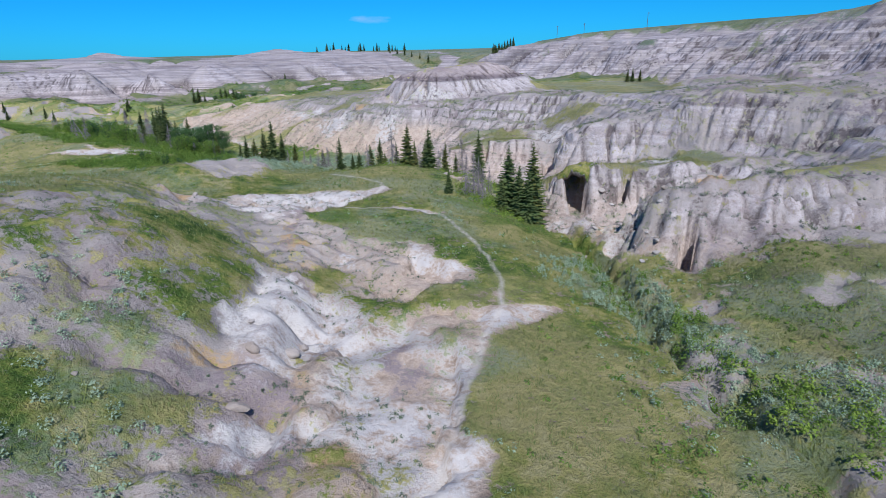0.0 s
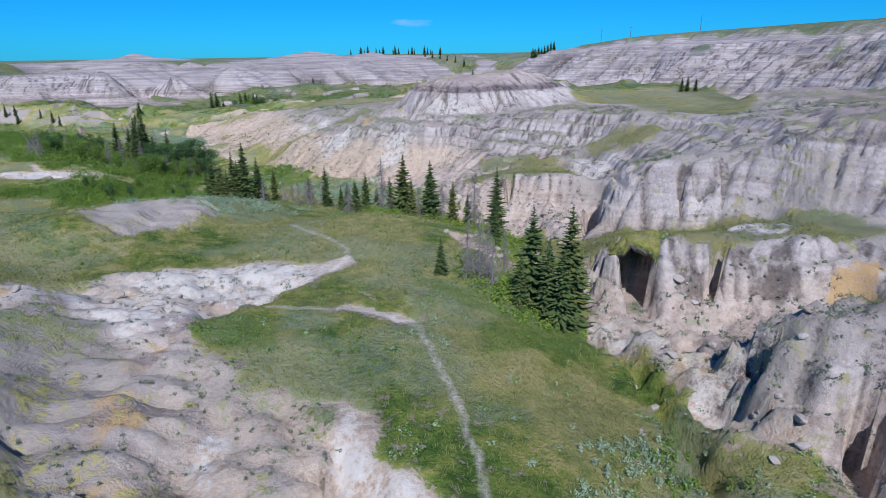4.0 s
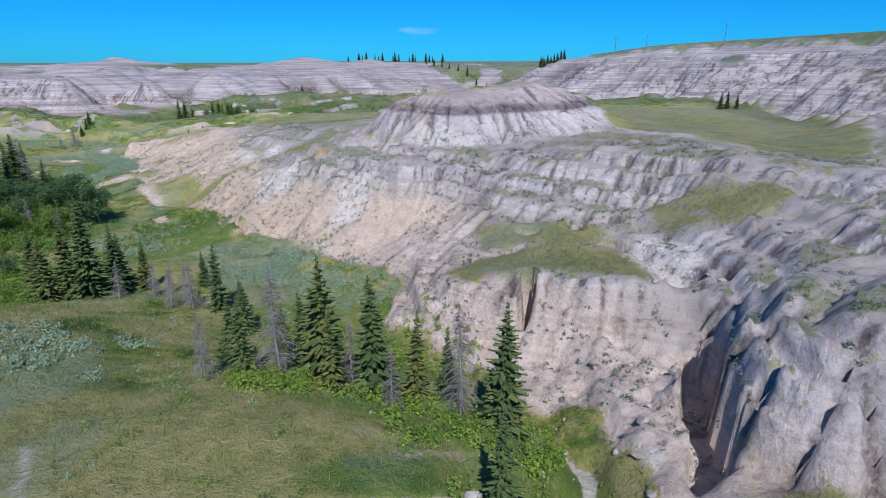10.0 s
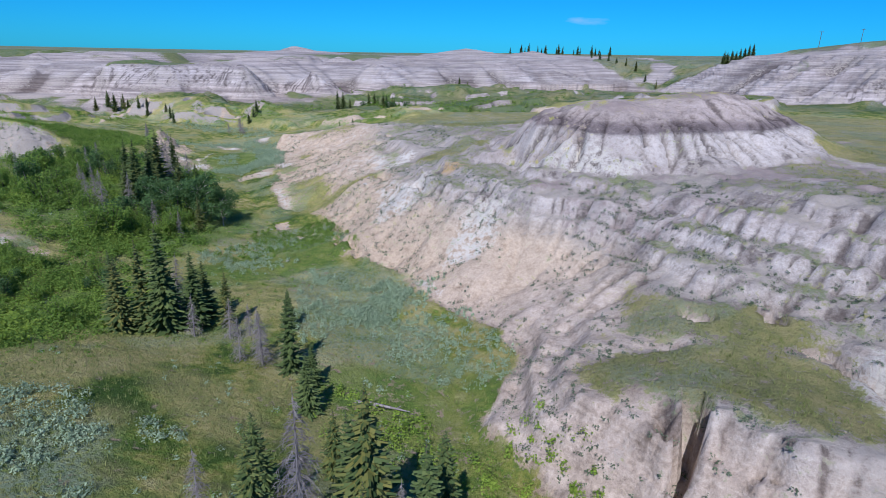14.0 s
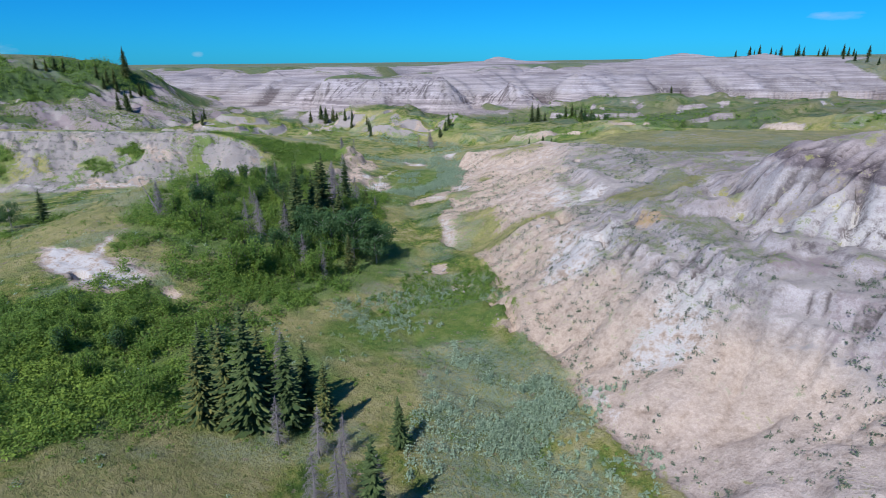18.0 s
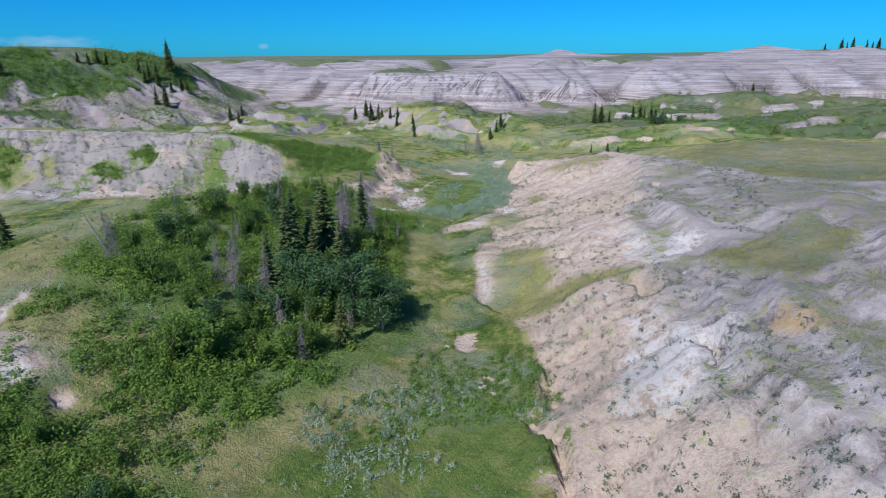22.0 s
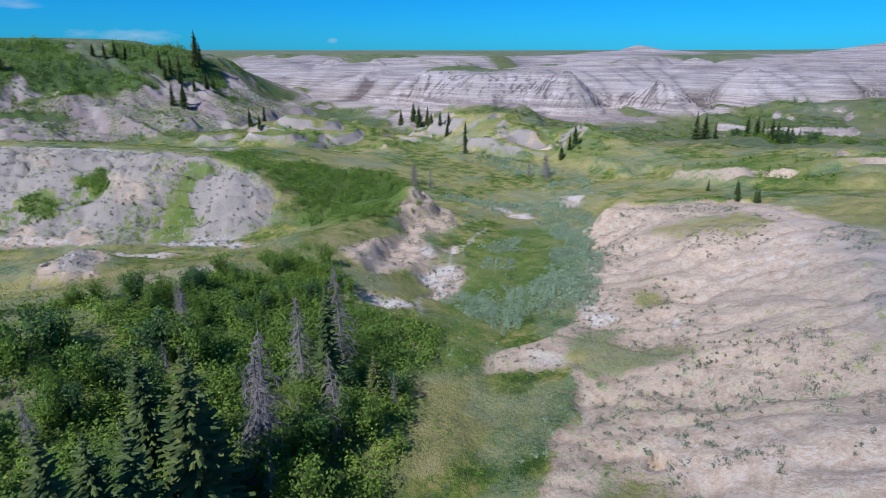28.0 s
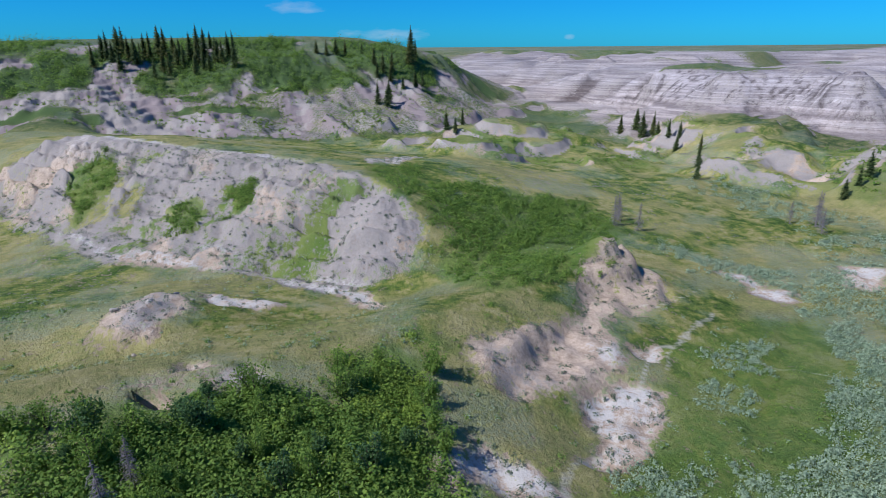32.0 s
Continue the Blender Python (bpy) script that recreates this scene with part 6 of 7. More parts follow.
def tall_shrub(seed, label):
    """A many-stemmed shrub 1 m high with a loose crown."""
    r, g = random.Random(seed), np.random.default_rng(seed)
    root = new("tall_shrub")
    pieces, cs, ns = [], [], []
    for k in range(13):
        a, reach, top = r.random() * 6.28, r.uniform(0.08, 0.42), r.uniform(0.45, 1.0)
        tip = (math.cos(a) * reach, math.sin(a) * reach, top)
        pieces.append(tube([(0, 0, -0.05), (tip[0] * 0.4, tip[1] * 0.4, top * 0.55), tip], (0.016, 0.010, 0.003), 4))
        for q in (1.0, 0.72, 0.45):
            d = g.normal(size=(34, 3))
            d /= np.linalg.norm(d, axis=1, keepdims=True)
            cs.append(np.array(tip) * (q, q, q * 0.96) + d * 0.15 * g.uniform(0.4, 1.1, (34, 1)))
            ns.append(d + g.normal(size=d.shape) * 0.5)
    v, f = joined(pieces)
    child("stem", mesh_from("stem", v, f, BARK, True), root)
    v, f = leaves(np.concatenate(cs), np.concatenate(ns), 0.034, g)
    child("crown", mesh_from("crown", v, f, SHRUB_LEAF if seed % 2 else ASPEN_LEAF), root)
    return tagged(root, label, "shrub", "tall shrubs in the thicket")


def put(kinds, places, spread=0.9):
    """Copies of the kinds at (x, y, height): the first of each kind is moved away, so all stand as copies."""
    r = random.Random(len(places))
    for k, (x, y, h) in enumerate(places):
        ob = kinds[k % len(kinds)]
        w = h * r.uniform(spread, 1.12)
        m = Matrix.LocRotScale((x, y, ground_at(x, y) - 0.05 * h * 0.2), Euler((r.uniform(-0.03, 0.03), r.uniform(-0.03, 0.03), r.random() * 6.28)), (w, w, h))
        if ob.get("used"):
            c = copy_thing(ob, Matrix())
            c.matrix_basis = m
        else:
            ob.matrix_basis = m
            ob["used"] = 1


SPRUCES = [spruce(1, 0.20, 0.06, "slim dark green spruce with drooping boughs"), spruce(2, 0.24, 0.10, "broad dark green spruce on the grassy slope"), spruce(3, 0.16, 0.14, "narrow ragged green spruce with thin boughs"),
           spruce(4, 0.22, 0.04, "dense green spruce beside the creek thicket"), spruce(5, 0.18, 0.10, "tall green spruce with yellowish bough tips")]
DEADS = [dead_spruce(k, label) for k, label in ((21, "dead grey spruce with bare drooping branches"), (22, "leafless weathered spruce in the thicket"), (23, "thin grey dead spruce without needles"))]
ASPENS = [aspen(31, "broad green aspen with pale trunk"), aspen(32, "leafy green aspen at the thicket's edge")]
put(SPRUCES, [(11, 70.5, 10.2), (7.8, 71.5, 8.6), (9, 70, 7.0), (10.2, 69.3, 6.6), (7, 70.3, 4.6), (12, 72.6, 7.4), (9.4, 73, 6.4), (5.4, 88, 6.4), (0.5, 72.8, 3.4)])
put(SPRUCES, [(-11, 98.5, 5.6), (-6.5, 101, 9.0), (-5, 97.8, 5.6), (-2.5, 98.6, 8.2), (0, 99.6, 6.4), (5.6, 96, 8.2), (-13, 101.5, 5.2), (-8.5, 103, 6.2), (-3.6, 103, 7.0), (2, 101.4, 5.2), (-11, 105.5, 4.6), (-16.6, 111.5, 4.8), (-21, 116, 6.8), (-18.4, 115, 3.8)])
put(SPRUCES, [(-40, 117, 7.0), (-38, 115.4, 6.5), (-36.6, 116.8, 8.6), (-35, 117.6, 10.0), (-33.4, 119.6, 7.4), (-31.4, 121.2, 5.6), (-37.2, 120, 7.2), (-42, 119, 6.0), (-34.6, 122, 6.0), (-26, 123.4, 4.2), (-39.6, 121.4, 5.4)])
put(SPRUCES, [(-73, 151, 10.4), (-75, 157.5, 12.0), (-73.6, 154.4, 9.6), (-77.2, 158.4, 10.4), (-84.4, 170.6, 9.6), (-81, 156.4, 8.6), (-82, 173.6, 4.6), (-71.6, 147.4, 7.2), (-70, 152.4, 7.6), (-68, 154.6, 9.0), (-58, 147.6, 5.4), (-75.6, 152.6, 7.8)])
put(SPRUCES, [(-253, 304, 8.0), (-248, 303, 9.5), (-243, 304, 8.4), (-238, 302, 6.0), (-226, 297, 6.2), (-222, 298, 5.6), (-218, 294, 5.0), (-140, 333.6, 9.6), (-138.4, 336, 8.2), (-136, 338.4, 5.0), (-129, 345, 7.2), (-127, 347, 8.4), (-125, 346.4, 6.4), (-123, 349, 8.6), (-121, 348, 7.0), (-119.4, 351, 8.0), (-117.6, 350, 5.6), (-125.6, 352, 7.0), (-114, 354, 5.2), (-122, 354.6, 6.2),
              (-91, 257, 3.4), (-86.6, 254.6, 2.8), (-101, 266, 2.6), (-245, 228, 6.4), (-247, 234, 5.6), (-242, 230, 5.0), (-281, 217, 8.0), (-284, 214, 9.0), (-287, 219, 7.4)])
put(SPRUCES, [(-105, 115, 6.8), (-118, 130.4, 6.2), (-110, 118.4, 5.4), (-113, 121, 4.6), (-186, 275, 5.8), (-203, 290, 4.6), (-252, 303, 7.8), (-247, 306.4, 6.2), (-257, 300, 7.2), (-93, 261, 3.0), (-88, 257, 2.6)])
put(SPRUCES, [(-128.4, 349.6, 6.0), (-120, 353, 6.6), (-116.4, 353, 6.8), (-131, 350, 4.4), (-177.4, 267.5, 5.8), (-156, 292.6, 6.0), (-153, 283, 4.4), (-154.4, 288, 5.0), (88, 287, 6.2), (91, 289, 7.0), (95, 290.4, 6.0), (-126, 478, 7.0), (-121, 481, 6.0)])
put(SPRUCES, [(44 + 3.1 * (k % 7) + 1.7 * (k // 7), 540 + 4 * (k % 5) + 3 * (k // 7), 7 + 2.6 * ((k * 7) % 5) / 4) for k in range(16)])
put(SPRUCES, [(-148 + 6.1 * k + 2.6 * ((k * 5) % 3), 716 + 2.5 * (k % 4), 6.5 + 1.1 * ((k * 3) % 5)) for k in range(17)])
put(SPRUCES, [(-60 + 9 * k, 690 - 16 * k + 5 * (k % 3), 6.5 + 1.2 * (k % 3)) for k in range(8)])
put(SPRUCES, [(-327, 238, 15.0), (-323, 236, 11.0), (-331, 241, 9.0), (-324, 205, 7.0), (-323, 201, 6.4), (-325, 209, 6.6), (-324, 197, 5.4), (-325, 216, 5.0), (-311, 222, 8.0), (-308, 219, 7.0), (-313, 226, 8.4), (-306, 224, 6.4), (-314, 219, 7.6), (-305, 234, 7.0), (-309, 238, 6.6), (-302, 228, 5.6)])
put(SPRUCES, [(-327 + 3.4 * (k % 6) + 1.6 * ((k * 7) % 5), 118 + 6.8 * (k // 6) + 2.1 * ((k * 3) % 4), 6.6 + 0.9 * ((k * 5) % 6)) for k in range(42)])
put(DEADS, [(2.6, 72.6, 5.6), (3.7, 73.2, 6.2), (4.8, 72, 4.4), (6, 78, 5.0), (4.4, 75, 5.4), (-9, 99.4, 8.0), (-1, 96.2, 4.6), (3, 98, 8.0), (-13, 97.4, 4.6), (-4.4, 100.4, 5.0), (-23.4, 115.6, 5.2), (-22, 117.4, 5.0), (-24.6, 117.2, 4.6), (-25.4, 115.4, 4.2),
            (-32, 117.6, 4.2), (-29, 118.6, 4.2), (-38.2, 122.4, 6.0), (-28, 120, 3.4), (-79.5, 163.4, 10.0), (-77.4, 162.2, 10.4), (-85.8, 169, 8.4), (-87.6, 173.8, 10.0), (-78.2, 168, 8.0), (-95, 162.7, 5.6), (-72, 143.6, 6.2), (-74.2, 143, 5.6), (-69, 145.6, 6.6), (-76.4, 146.2, 5.8), (-98.4, 163.2, 3.6),
            (-86, 136.3, 4.6), (-83, 135, 6.0), (-150.5, 228, 5.6), (-153, 230.4, 5.0), (-148, 231, 5.2), (-155, 232, 4.4), (-143.4, 265, 7.0), (-145.6, 268, 6.0), (-140, 262.4, 5.0), (-147, 263, 4.6)])
put(ASPENS, [(-61.4, 151.5, 7.8), (-58.4, 153, 5.6), (-64.6, 149, 6.4), (-60.6, 156, 5.4), (-65, 154, 6.0), (-67.6, 149.6, 6.2), (-114, 122, 4.2), (-117, 125.4, 4.4), (-109, 113, 4.0), (-119, 346, 4.6), (-112, 351, 5.0), (-116, 347, 4.2), (-133, 347, 4.0)], 1.1)


TALL = [tall_shrub(k, label) for k, label in ((41, "tall leafy green shrub in the thicket"), (42, "tall blue-green shrub with several stems"), (43, "bushy green shrub taller than its neighbours"))]
_r = random.Random(77)
_ring = [(-60, 132), (-70, 136), (-82, 136), (-94, 145), (-98, 156), (-95, 170), (-90, 178), (-82, 176), (-72, 165), (-62, 155), (-56, 144)]
_spots = []
while len(_spots) < 80:
    _x, _y = _r.uniform(-100, -54), _r.uniform(130, 182)
    if inside(np.array([_x]), np.array([_y]), _ring)[0] and fractal(np.array([_x]), np.array([_y]), 9, 2, 409)[0] > 0.45:
        _spots.append((_x, _y, _r.uniform(2.0, 4.6)))
while len(_spots) < 118:
    _x, _y = _r.uniform(-112, -94), _r.uniform(155, 187)
    if inside(np.array([_x]), np.array([_y]), [(-104, 155), (-105, 166), (-110, 176), (-112, 184), (-107, 185), (-98, 181), (-94, 172), (-97, 158)])[0]:
        _spots.append((_x, _y, _r.uniform(1.3, 3.0)))
while len(_spots) < 140:
    _x, _y = _r.uniform(-64, -40), _r.uniform(106, 127)
    if inside(np.array([_x]), np.array([_y]), [(-64, 116), (-61, 123), (-54, 126), (-43, 122), (-41, 112), (-52, 107)])[0]:
        _spots.append((_x, _y, _r.uniform(1.3, 3.2)))
put(TALL, _spots, 0.95)
put(DEADS, [(x + 1.5, y - 1.0, 0.7 * h + 1.5) for x, y, h in _spots[:80:5]], 0.7)


# ---- thickets, sage, grass ----
def scattered(ring, count, seed, gap=0.36):
    """Random places inside a ring in the plan."""
    r = np.random.default_rng(seed)
    xs, ys = [p[0] for p in ring], [p[1] for p in ring]
    x = r.uniform(min(xs), max(xs), count * 6)
    y = r.uniform(min(ys), max(ys), count * 6)
    ok = inside(x + (fractal(x, y, 9, 3, 401) - 0.5) * 9, y + (fractal(x, y, 9, 3, 403) - 0.5) * 9, ring) & (fractal(x, y, 5, 3, 405 + seed) > gap)
    return x[ok][:count], y[ok][:count]


def thicket(name, x, y, radius, high, per, size, mat, label, category, seed, upright=0.0):
    """Many low bushes as one mesh: each a mound of small leaves on the ground."""
    r = np.random.default_rng(seed)
    z = sample(HEIGHT, x, y)
    n = len(x)
    grown = 0.35 + 1.3 * fractal(x, y, 6, 3, 407)
    rad = radius * r.uniform(0.5, 1.35, n) * grown
    tall = high * r.uniform(0.4, 1.5, n) * grown
    d = r.normal(size=(n, per, 3))
    d[..., 2] = np.abs(d[..., 2])
    d /= np.linalg.norm(d, axis=2, keepdims=True)
    k = r.uniform(0.45, 1.05, (n, per, 1)) * (1 + 0.35 * np.sin(d[..., :1] * 5 + r.uniform(0, 6, (n, 1, 1))))
    c = d * k * np.stack([rad, rad, tall], -1)[:, None] + np.stack([x, y, z], -1)[:, None]
    nrm = d + r.normal(size=d.shape) * 0.5
    nrm[..., 2] = nrm[..., 2] * (1 - upright) + 0.7 * (1 - upright)
    v, f = leaves(c.reshape(-1, 3), nrm.reshape(-1, 3), size, r)
    return tagged(new(name, mesh_from(name, v, f, mat)), label, category, kind="stuff")


def bushes(name, ring, count, radius, high, per, size, mat, label, category, seed, upright=0.0, gap=0.40):
    x, y = scattered(ring, count, seed, gap)
    return thicket(name, x, y, radius, high, per, size, mat, label, category, seed, upright)


RIDGE_RING = [(-60, 126), (-72, 132), (-86, 131), (-98, 140), (-105, 150), (-104, 158), (-104, 168), (-98, 178), (-92, 186), (-83, 181), (-73, 168), (-66, 160), (-55, 147), (-52, 136)]
bushes("shrub_thicket", RIDGE_RING, 1700, 1.0, 1.4, 46, 0.135, SHRUB_LEAF, "dense dark green shrub thicket on the ridge slope", "shrubs", 1)
bushes("shrub_thicket", RIDGE_RING, 420, 0.9, 1.5, 60, 0.12, BRIGHT_LEAF, "bright yellow-green shrubs among the thicket on the ridge slope", "shrubs", 21, gap=0.52)
bushes("shrub_thicket", [(1, 73), (8, 67), (13, 70), (13.5, 80), (9, 88), (9, 97), (-2, 100), (-14, 101), (-12, 97.5), (0, 94.5), (5, 88)], 420, 0.7, 0.8, 60, 0.10, BRIGHT_LEAF, "bright green shrubs along the foot of the spine", "shrubs", 2)
bushes("shrub_thicket", [(-66, 114), (-62, 124.5), (-54, 127), (-47, 125), (-42.5, 122.6), (-40, 117), (-42, 110), (-52, 105), (-60, 107)], 520, 0.8, 1.0, 60, 0.11, SHRUB_LEAF, "dark green shrubs in the hollow", "shrubs", 3)
bushes("shrub_thicket", [(-66, 114), (-62, 124.5), (-54, 127), (-47, 125), (-42.5, 122.6), (-40, 117), (-42, 110), (-52, 105), (-60, 107)], 160, 0.8, 0.9, 60, 0.11, BRIGHT_LEAF, "bright green shrubs in the hollow", "shrubs", 22, gap=0.52)
bushes("shrub_thicket", [(-66, 110), (-64, 122), (-52, 127), (-42, 123), (-38, 112), (-44, 103), (-58, 103)], 420, 0.85, 0.9, 52, 0.11, SHRUB_LEAF, "green shrubs spreading over the knoll's flank", "shrubs", 35, gap=0.44)
bushes("shrub_thicket", [(-152, 190), (-143, 194), (-139, 204), (-144, 216), (-158, 220), (-166, 210), (-162, 196)], 500, 1.0, 0.9, 40, 0.16, SHRUB_LEAF, "green shrubs over the slope of the bluff", "shrubs", 4)
bushes("shrub_thicket", [(-98, 106), (-112, 112), (-126, 128), (-120, 138), (-104, 124), (-92, 112)], 260, 0.9, 1.2, 60, 0.12, SHRUB_LEAF, "green shrubs in the hollow behind the ridge", "shrubs", 5)
bushes("shrub_thicket", [(-109.4, 174), (-112.5, 178), (-114, 185), (-110, 186), (-106.7, 184), (-106.5, 180), (-100.7, 180), (-96.5, 179), (-97, 172), (-103, 176)], 320, 0.8, 0.9, 60, 0.11, BRIGHT_LEAF, "bright green shrubs on the end of the ridge", "shrubs", 6)
bushes("shrub_thicket", [(-103, 154), (-104.4, 161), (-106, 165), (-104, 169.5), (-103, 176), (-96, 179), (-95, 168), (-98, 158)], 330, 0.8, 0.9, 60, 0.11, SHRUB_LEAF, "green shrubs along the ridge crest", "shrubs", 23)
for _k, (_ring, _count) in enumerate(zip(PATCHES["shrub"][1:], (170, 420, 700, 260, 260, 240))):
    bushes("shrub_thicket", _ring, _count, 0.85, 1.1, 56, 0.12, BRIGHT_LEAF if _k == 4 else SHRUB_LEAF, "leafy green shrubs growing close together", "shrubs", 51 + _k, gap=0.34)
bushes("shrub_thicket", [(-78, 124.6), (-74, 129), (-66, 132.5), (-59, 133.7), (-50, 133), (-54, 127), (-57, 122)], 260, 0.7, 0.8, 44, 0.11, SHRUB_LEAF, "green shrubs scattered over the grassy slope", "shrubs", 62, gap=0.46)
bushes("willow_thicket", [(-51, 139), (-50, 146), (-52, 154), (-47, 160), (-40, 156), (-36, 149.6), (-46, 137)], 520, 0.42, 0.55, 36, 0.085, SHRUB_LEAF, "low green willows filling the creek flat", "shrubs", 63, 0.5, gap=0.36)
bushes("willow_thicket", [(-145, 232), (-130, 240), (-118, 252), (-108, 240), (-118, 232), (-132, 228)], 420, 0.6, 0.8, 36, 0.11, SAGE_LEAF, "silver grey willows across the valley mouth", "shrubs", 64, 0.5, gap=0.36)
bushes("sage_bushes", [(-24, 20), (-23, 34), (-17, 36), (-13, 30), (-12, 20), (-18, 16)], 110, 0.32, 0.42, 44, 0.07, SAGE_LEAF, "round silver sage bushes on the bare hillside", "shrubs", 65, gap=0.42)
for _k, _ring in enumerate(PATCHES["gully"]):
    bushes("shrub_thicket", _ring, 90, 0.75, 0.9, 40, 0.13, SHRUB_LEAF, "green brush in a gully of the bluff", "shrubs", 71 + _k, gap=0.3)
bushes("willow_thicket", [(13, 56), (15, 46), (15.6, 36), (18, 26), (23, 14), (26, 14), (21, 28), (18.4, 38), (18, 48), (17, 56)], 240, 0.45, 0.95, 44, 0.08, SHRUB_LEAF, "dark green willows lining the cut creek", "shrubs", 66, 0.6, gap=0.36)
bushes("shrub_thicket", [(19, 16), (26, 18), (22, 30), (19, 36), (17, 33), (18, 24)], 60, 0.7, 0.9, 60, 0.10, BRIGHT_LEAF, "bright green bushes beside the cut creek", "shrubs", 7)
bushes("shrub_thicket", [(-180, 262), (-150, 262), (-128, 250), (-118, 256), (-140, 276), (-175, 280)], 260, 0.9, 0.9, 40, 0.14, SAGE_LEAF, "grey green shrubs along the valley floor", "shrubs", 8)
bushes("willow_thicket", [(-34.0, 138.5), (-29.1, 140.1), (-23.7, 137.3), (-18.6, 133.8), (-19.4, 127.2), (-25.1, 124.2), (-29.7, 130.1)], 460, 0.40, 0.75, 44, 0.08, SAGE_LEAF, "silver grey willow scrub on the creek flat", "shrubs", 9, 0.6, gap=0.40)
bushes("willow_thicket", [(-51, 142), (-50, 150), (-38, 152), (-31, 146), (-42, 133), (-47, 134)], 260, 0.36, 0.5, 44, 0.08, SAGE_LEAF, "scattered silver willows in the green creek flat", "shrubs", 24, 0.6, gap=0.52)
bushes("willow_thicket", [(-120.9, 240.2), (-103.4, 230.4), (-87.8, 212.8), (-81.9, 200.7), (-86.6, 192.7), (-93.9, 192.5), (-95.9, 198.6), (-91.4, 205.5), (-95.6, 214.4)], 1100, 0.5, 0.75, 44, 0.095, SAGE_LEAF, "silver grey willow scrub filling the creek flat", "shrubs", 10, 0.6, gap=0.40)
bushes("willow_thicket", [(-113, 212), (-113, 222), (-102, 216), (-96, 208), (-92, 193), (-97, 193), (-104, 205)], 240, 0.42, 0.5, 44, 0.09, SAGE_LEAF, "scattered silver willows in the bright meadow", "shrubs", 25, 0.6, gap=0.50)
bushes("willow_thicket", [(8, 52), (12, 46), (16, 36), (20, 26), (26, 16), (31, 18), (26, 30), (20, 38), (18, 46), (15, 56)], 520, 0.38, 0.6, 44, 0.075, SAGE_LEAF, "grey green sage scrub along the cut creek", "shrubs", 11, 0.6)
bushes("willow_thicket", [(-36, 98), (-28, 104), (-19, 102), (-20, 96), (-30, 90), (-40, 92)], 380, 0.42, 0.5, 44, 0.08, SAGE_LEAF, "silver sage scrub on the meadow", "shrubs", 12, 0.5, gap=0.46)
bushes("willow_thicket", [(-4, 122), (-14, 116), (-26, 122), (-30, 131), (-18, 138), (-8, 130)], 420, 0.45, 0.6, 44, 0.085, SAGE_LEAF, "grey green scrub over the creek flat", "shrubs", 13, 0.5, gap=0.46)
bushes("shrub_thicket", [(-18, 106), (-6, 104), (4, 102), (4, 110), (-6, 116), (-16, 116)], 120, 0.6, 0.7, 50, 0.10, BRIGHT_LEAF, "yellow-green bushes scattered along the creek", "shrubs", 26, gap=0.50)
bushes("shrub_thicket", [(-136, 344), (-124, 343), (-108, 345), (-100, 354), (-112, 360), (-128, 357)], 200, 1.7, 2.0, 40, 0.24, SHRUB_LEAF, "dark green shrubs around the grove in the valley", "shrubs", 34, gap=0.42)
vx, vy = rng.uniform(-300, 40, 26000), rng.uniform(228, 470, 26000)
ok = (sample(BUSHY, vx, vy) > 0.4) & (vx > -262)
thicket("valley_brush", vx[ok][:900], vy[ok][:900], 1.5, 1.3, 34, 0.24, SHRUB_LEAF, "dark green brush in patches over the valley floor", "shrubs", 27)
# bushes on the wooded escarpment
bx, by = rng.uniform(-345, -278, 9000), rng.uniform(10, 272, 9000)
ok = sample(BUSHY, bx, by) > 0.45
thicket("escarpment_brush", bx[ok][:2600], by[ok][:2600], 1.7, 2.2, 34, 0.27, SHRUB_LEAF, "dark green brush covering the wooded escarpment", "shrubs", 14)
bx, by = rng.uniform(-330, -246, 5000), rng.uniform(20, 250, 5000)
ok = (sample(BUSHY, bx, by) < 0.4) & (fractal(bx, by, 16, 3, 415) > 0.50)
thicket("escarpment_brush", bx[ok][:1200], by[ok][:1200], 0.9, 0.9, 20, 0.22, SHRUB_LEAF, "scattered dark bushes on the grey escarpment cliffs", "shrubs", 33)
# sage tufts on the clay slopes
tx, ty = rng.uniform(-100, 34, 30000), rng.uniform(45, 245, 30000)
ok = (sample(EAST, tx, ty) > 0.5) & (sample(GRASS, tx, ty) < 0.5) & (sample(BASE, tx, ty) < 18) & (fractal(tx, ty, 7, 3, 201) > 0.48)
thicket("sage_tufts", tx[ok][:4200], ty[ok][:4200], 0.34, 0.36, 18, 0.075, TUFT_LEAF, "small grey sage tufts on the clay slopes", "shrubs", 15)
tx, ty = rng.uniform(-20, 62, 30000), rng.uniform(50, 150, 30000)
ok = (sample(tread, tx, ty) > 0.45) & (fractal(tx, ty, 5, 3, 203) > 0.50)
thicket("sage_tufts", tx[ok][:1500], ty[ok][:1500], 0.38, 0.40, 24, 0.075, TUFT_LEAF, "grey green brush on the ledges of the cliffs", "shrubs", 19)
tx, ty = rng.uniform(-44, 4, 9000), rng.uniform(14, 84, 9000)
ok = (sample(GRASS, tx, ty) < 0.55) & (sample(TROD, tx, ty) < 0.2) & (fractal(tx, ty, 8, 3, 211) > 0.5)
thicket("sage_tufts", tx[ok][:900], ty[ok][:900], 0.24, 0.22, 26, 0.05, TUFT_LEAF, "small grey sage tufts on the bare hillside", "shrubs", 16)
tx, ty = rng.uniform(-200, -90, 9000), rng.uniform(120, 225, 9000)
ok = (sample(GRASS, tx, ty) < 0.6)
thicket("sage_tufts", tx[ok][:1500], ty[ok][:1500], 0.45, 0.40, 24, 0.09, TUFT_LEAF, "small green tufts on the bluff", "shrubs", 17)


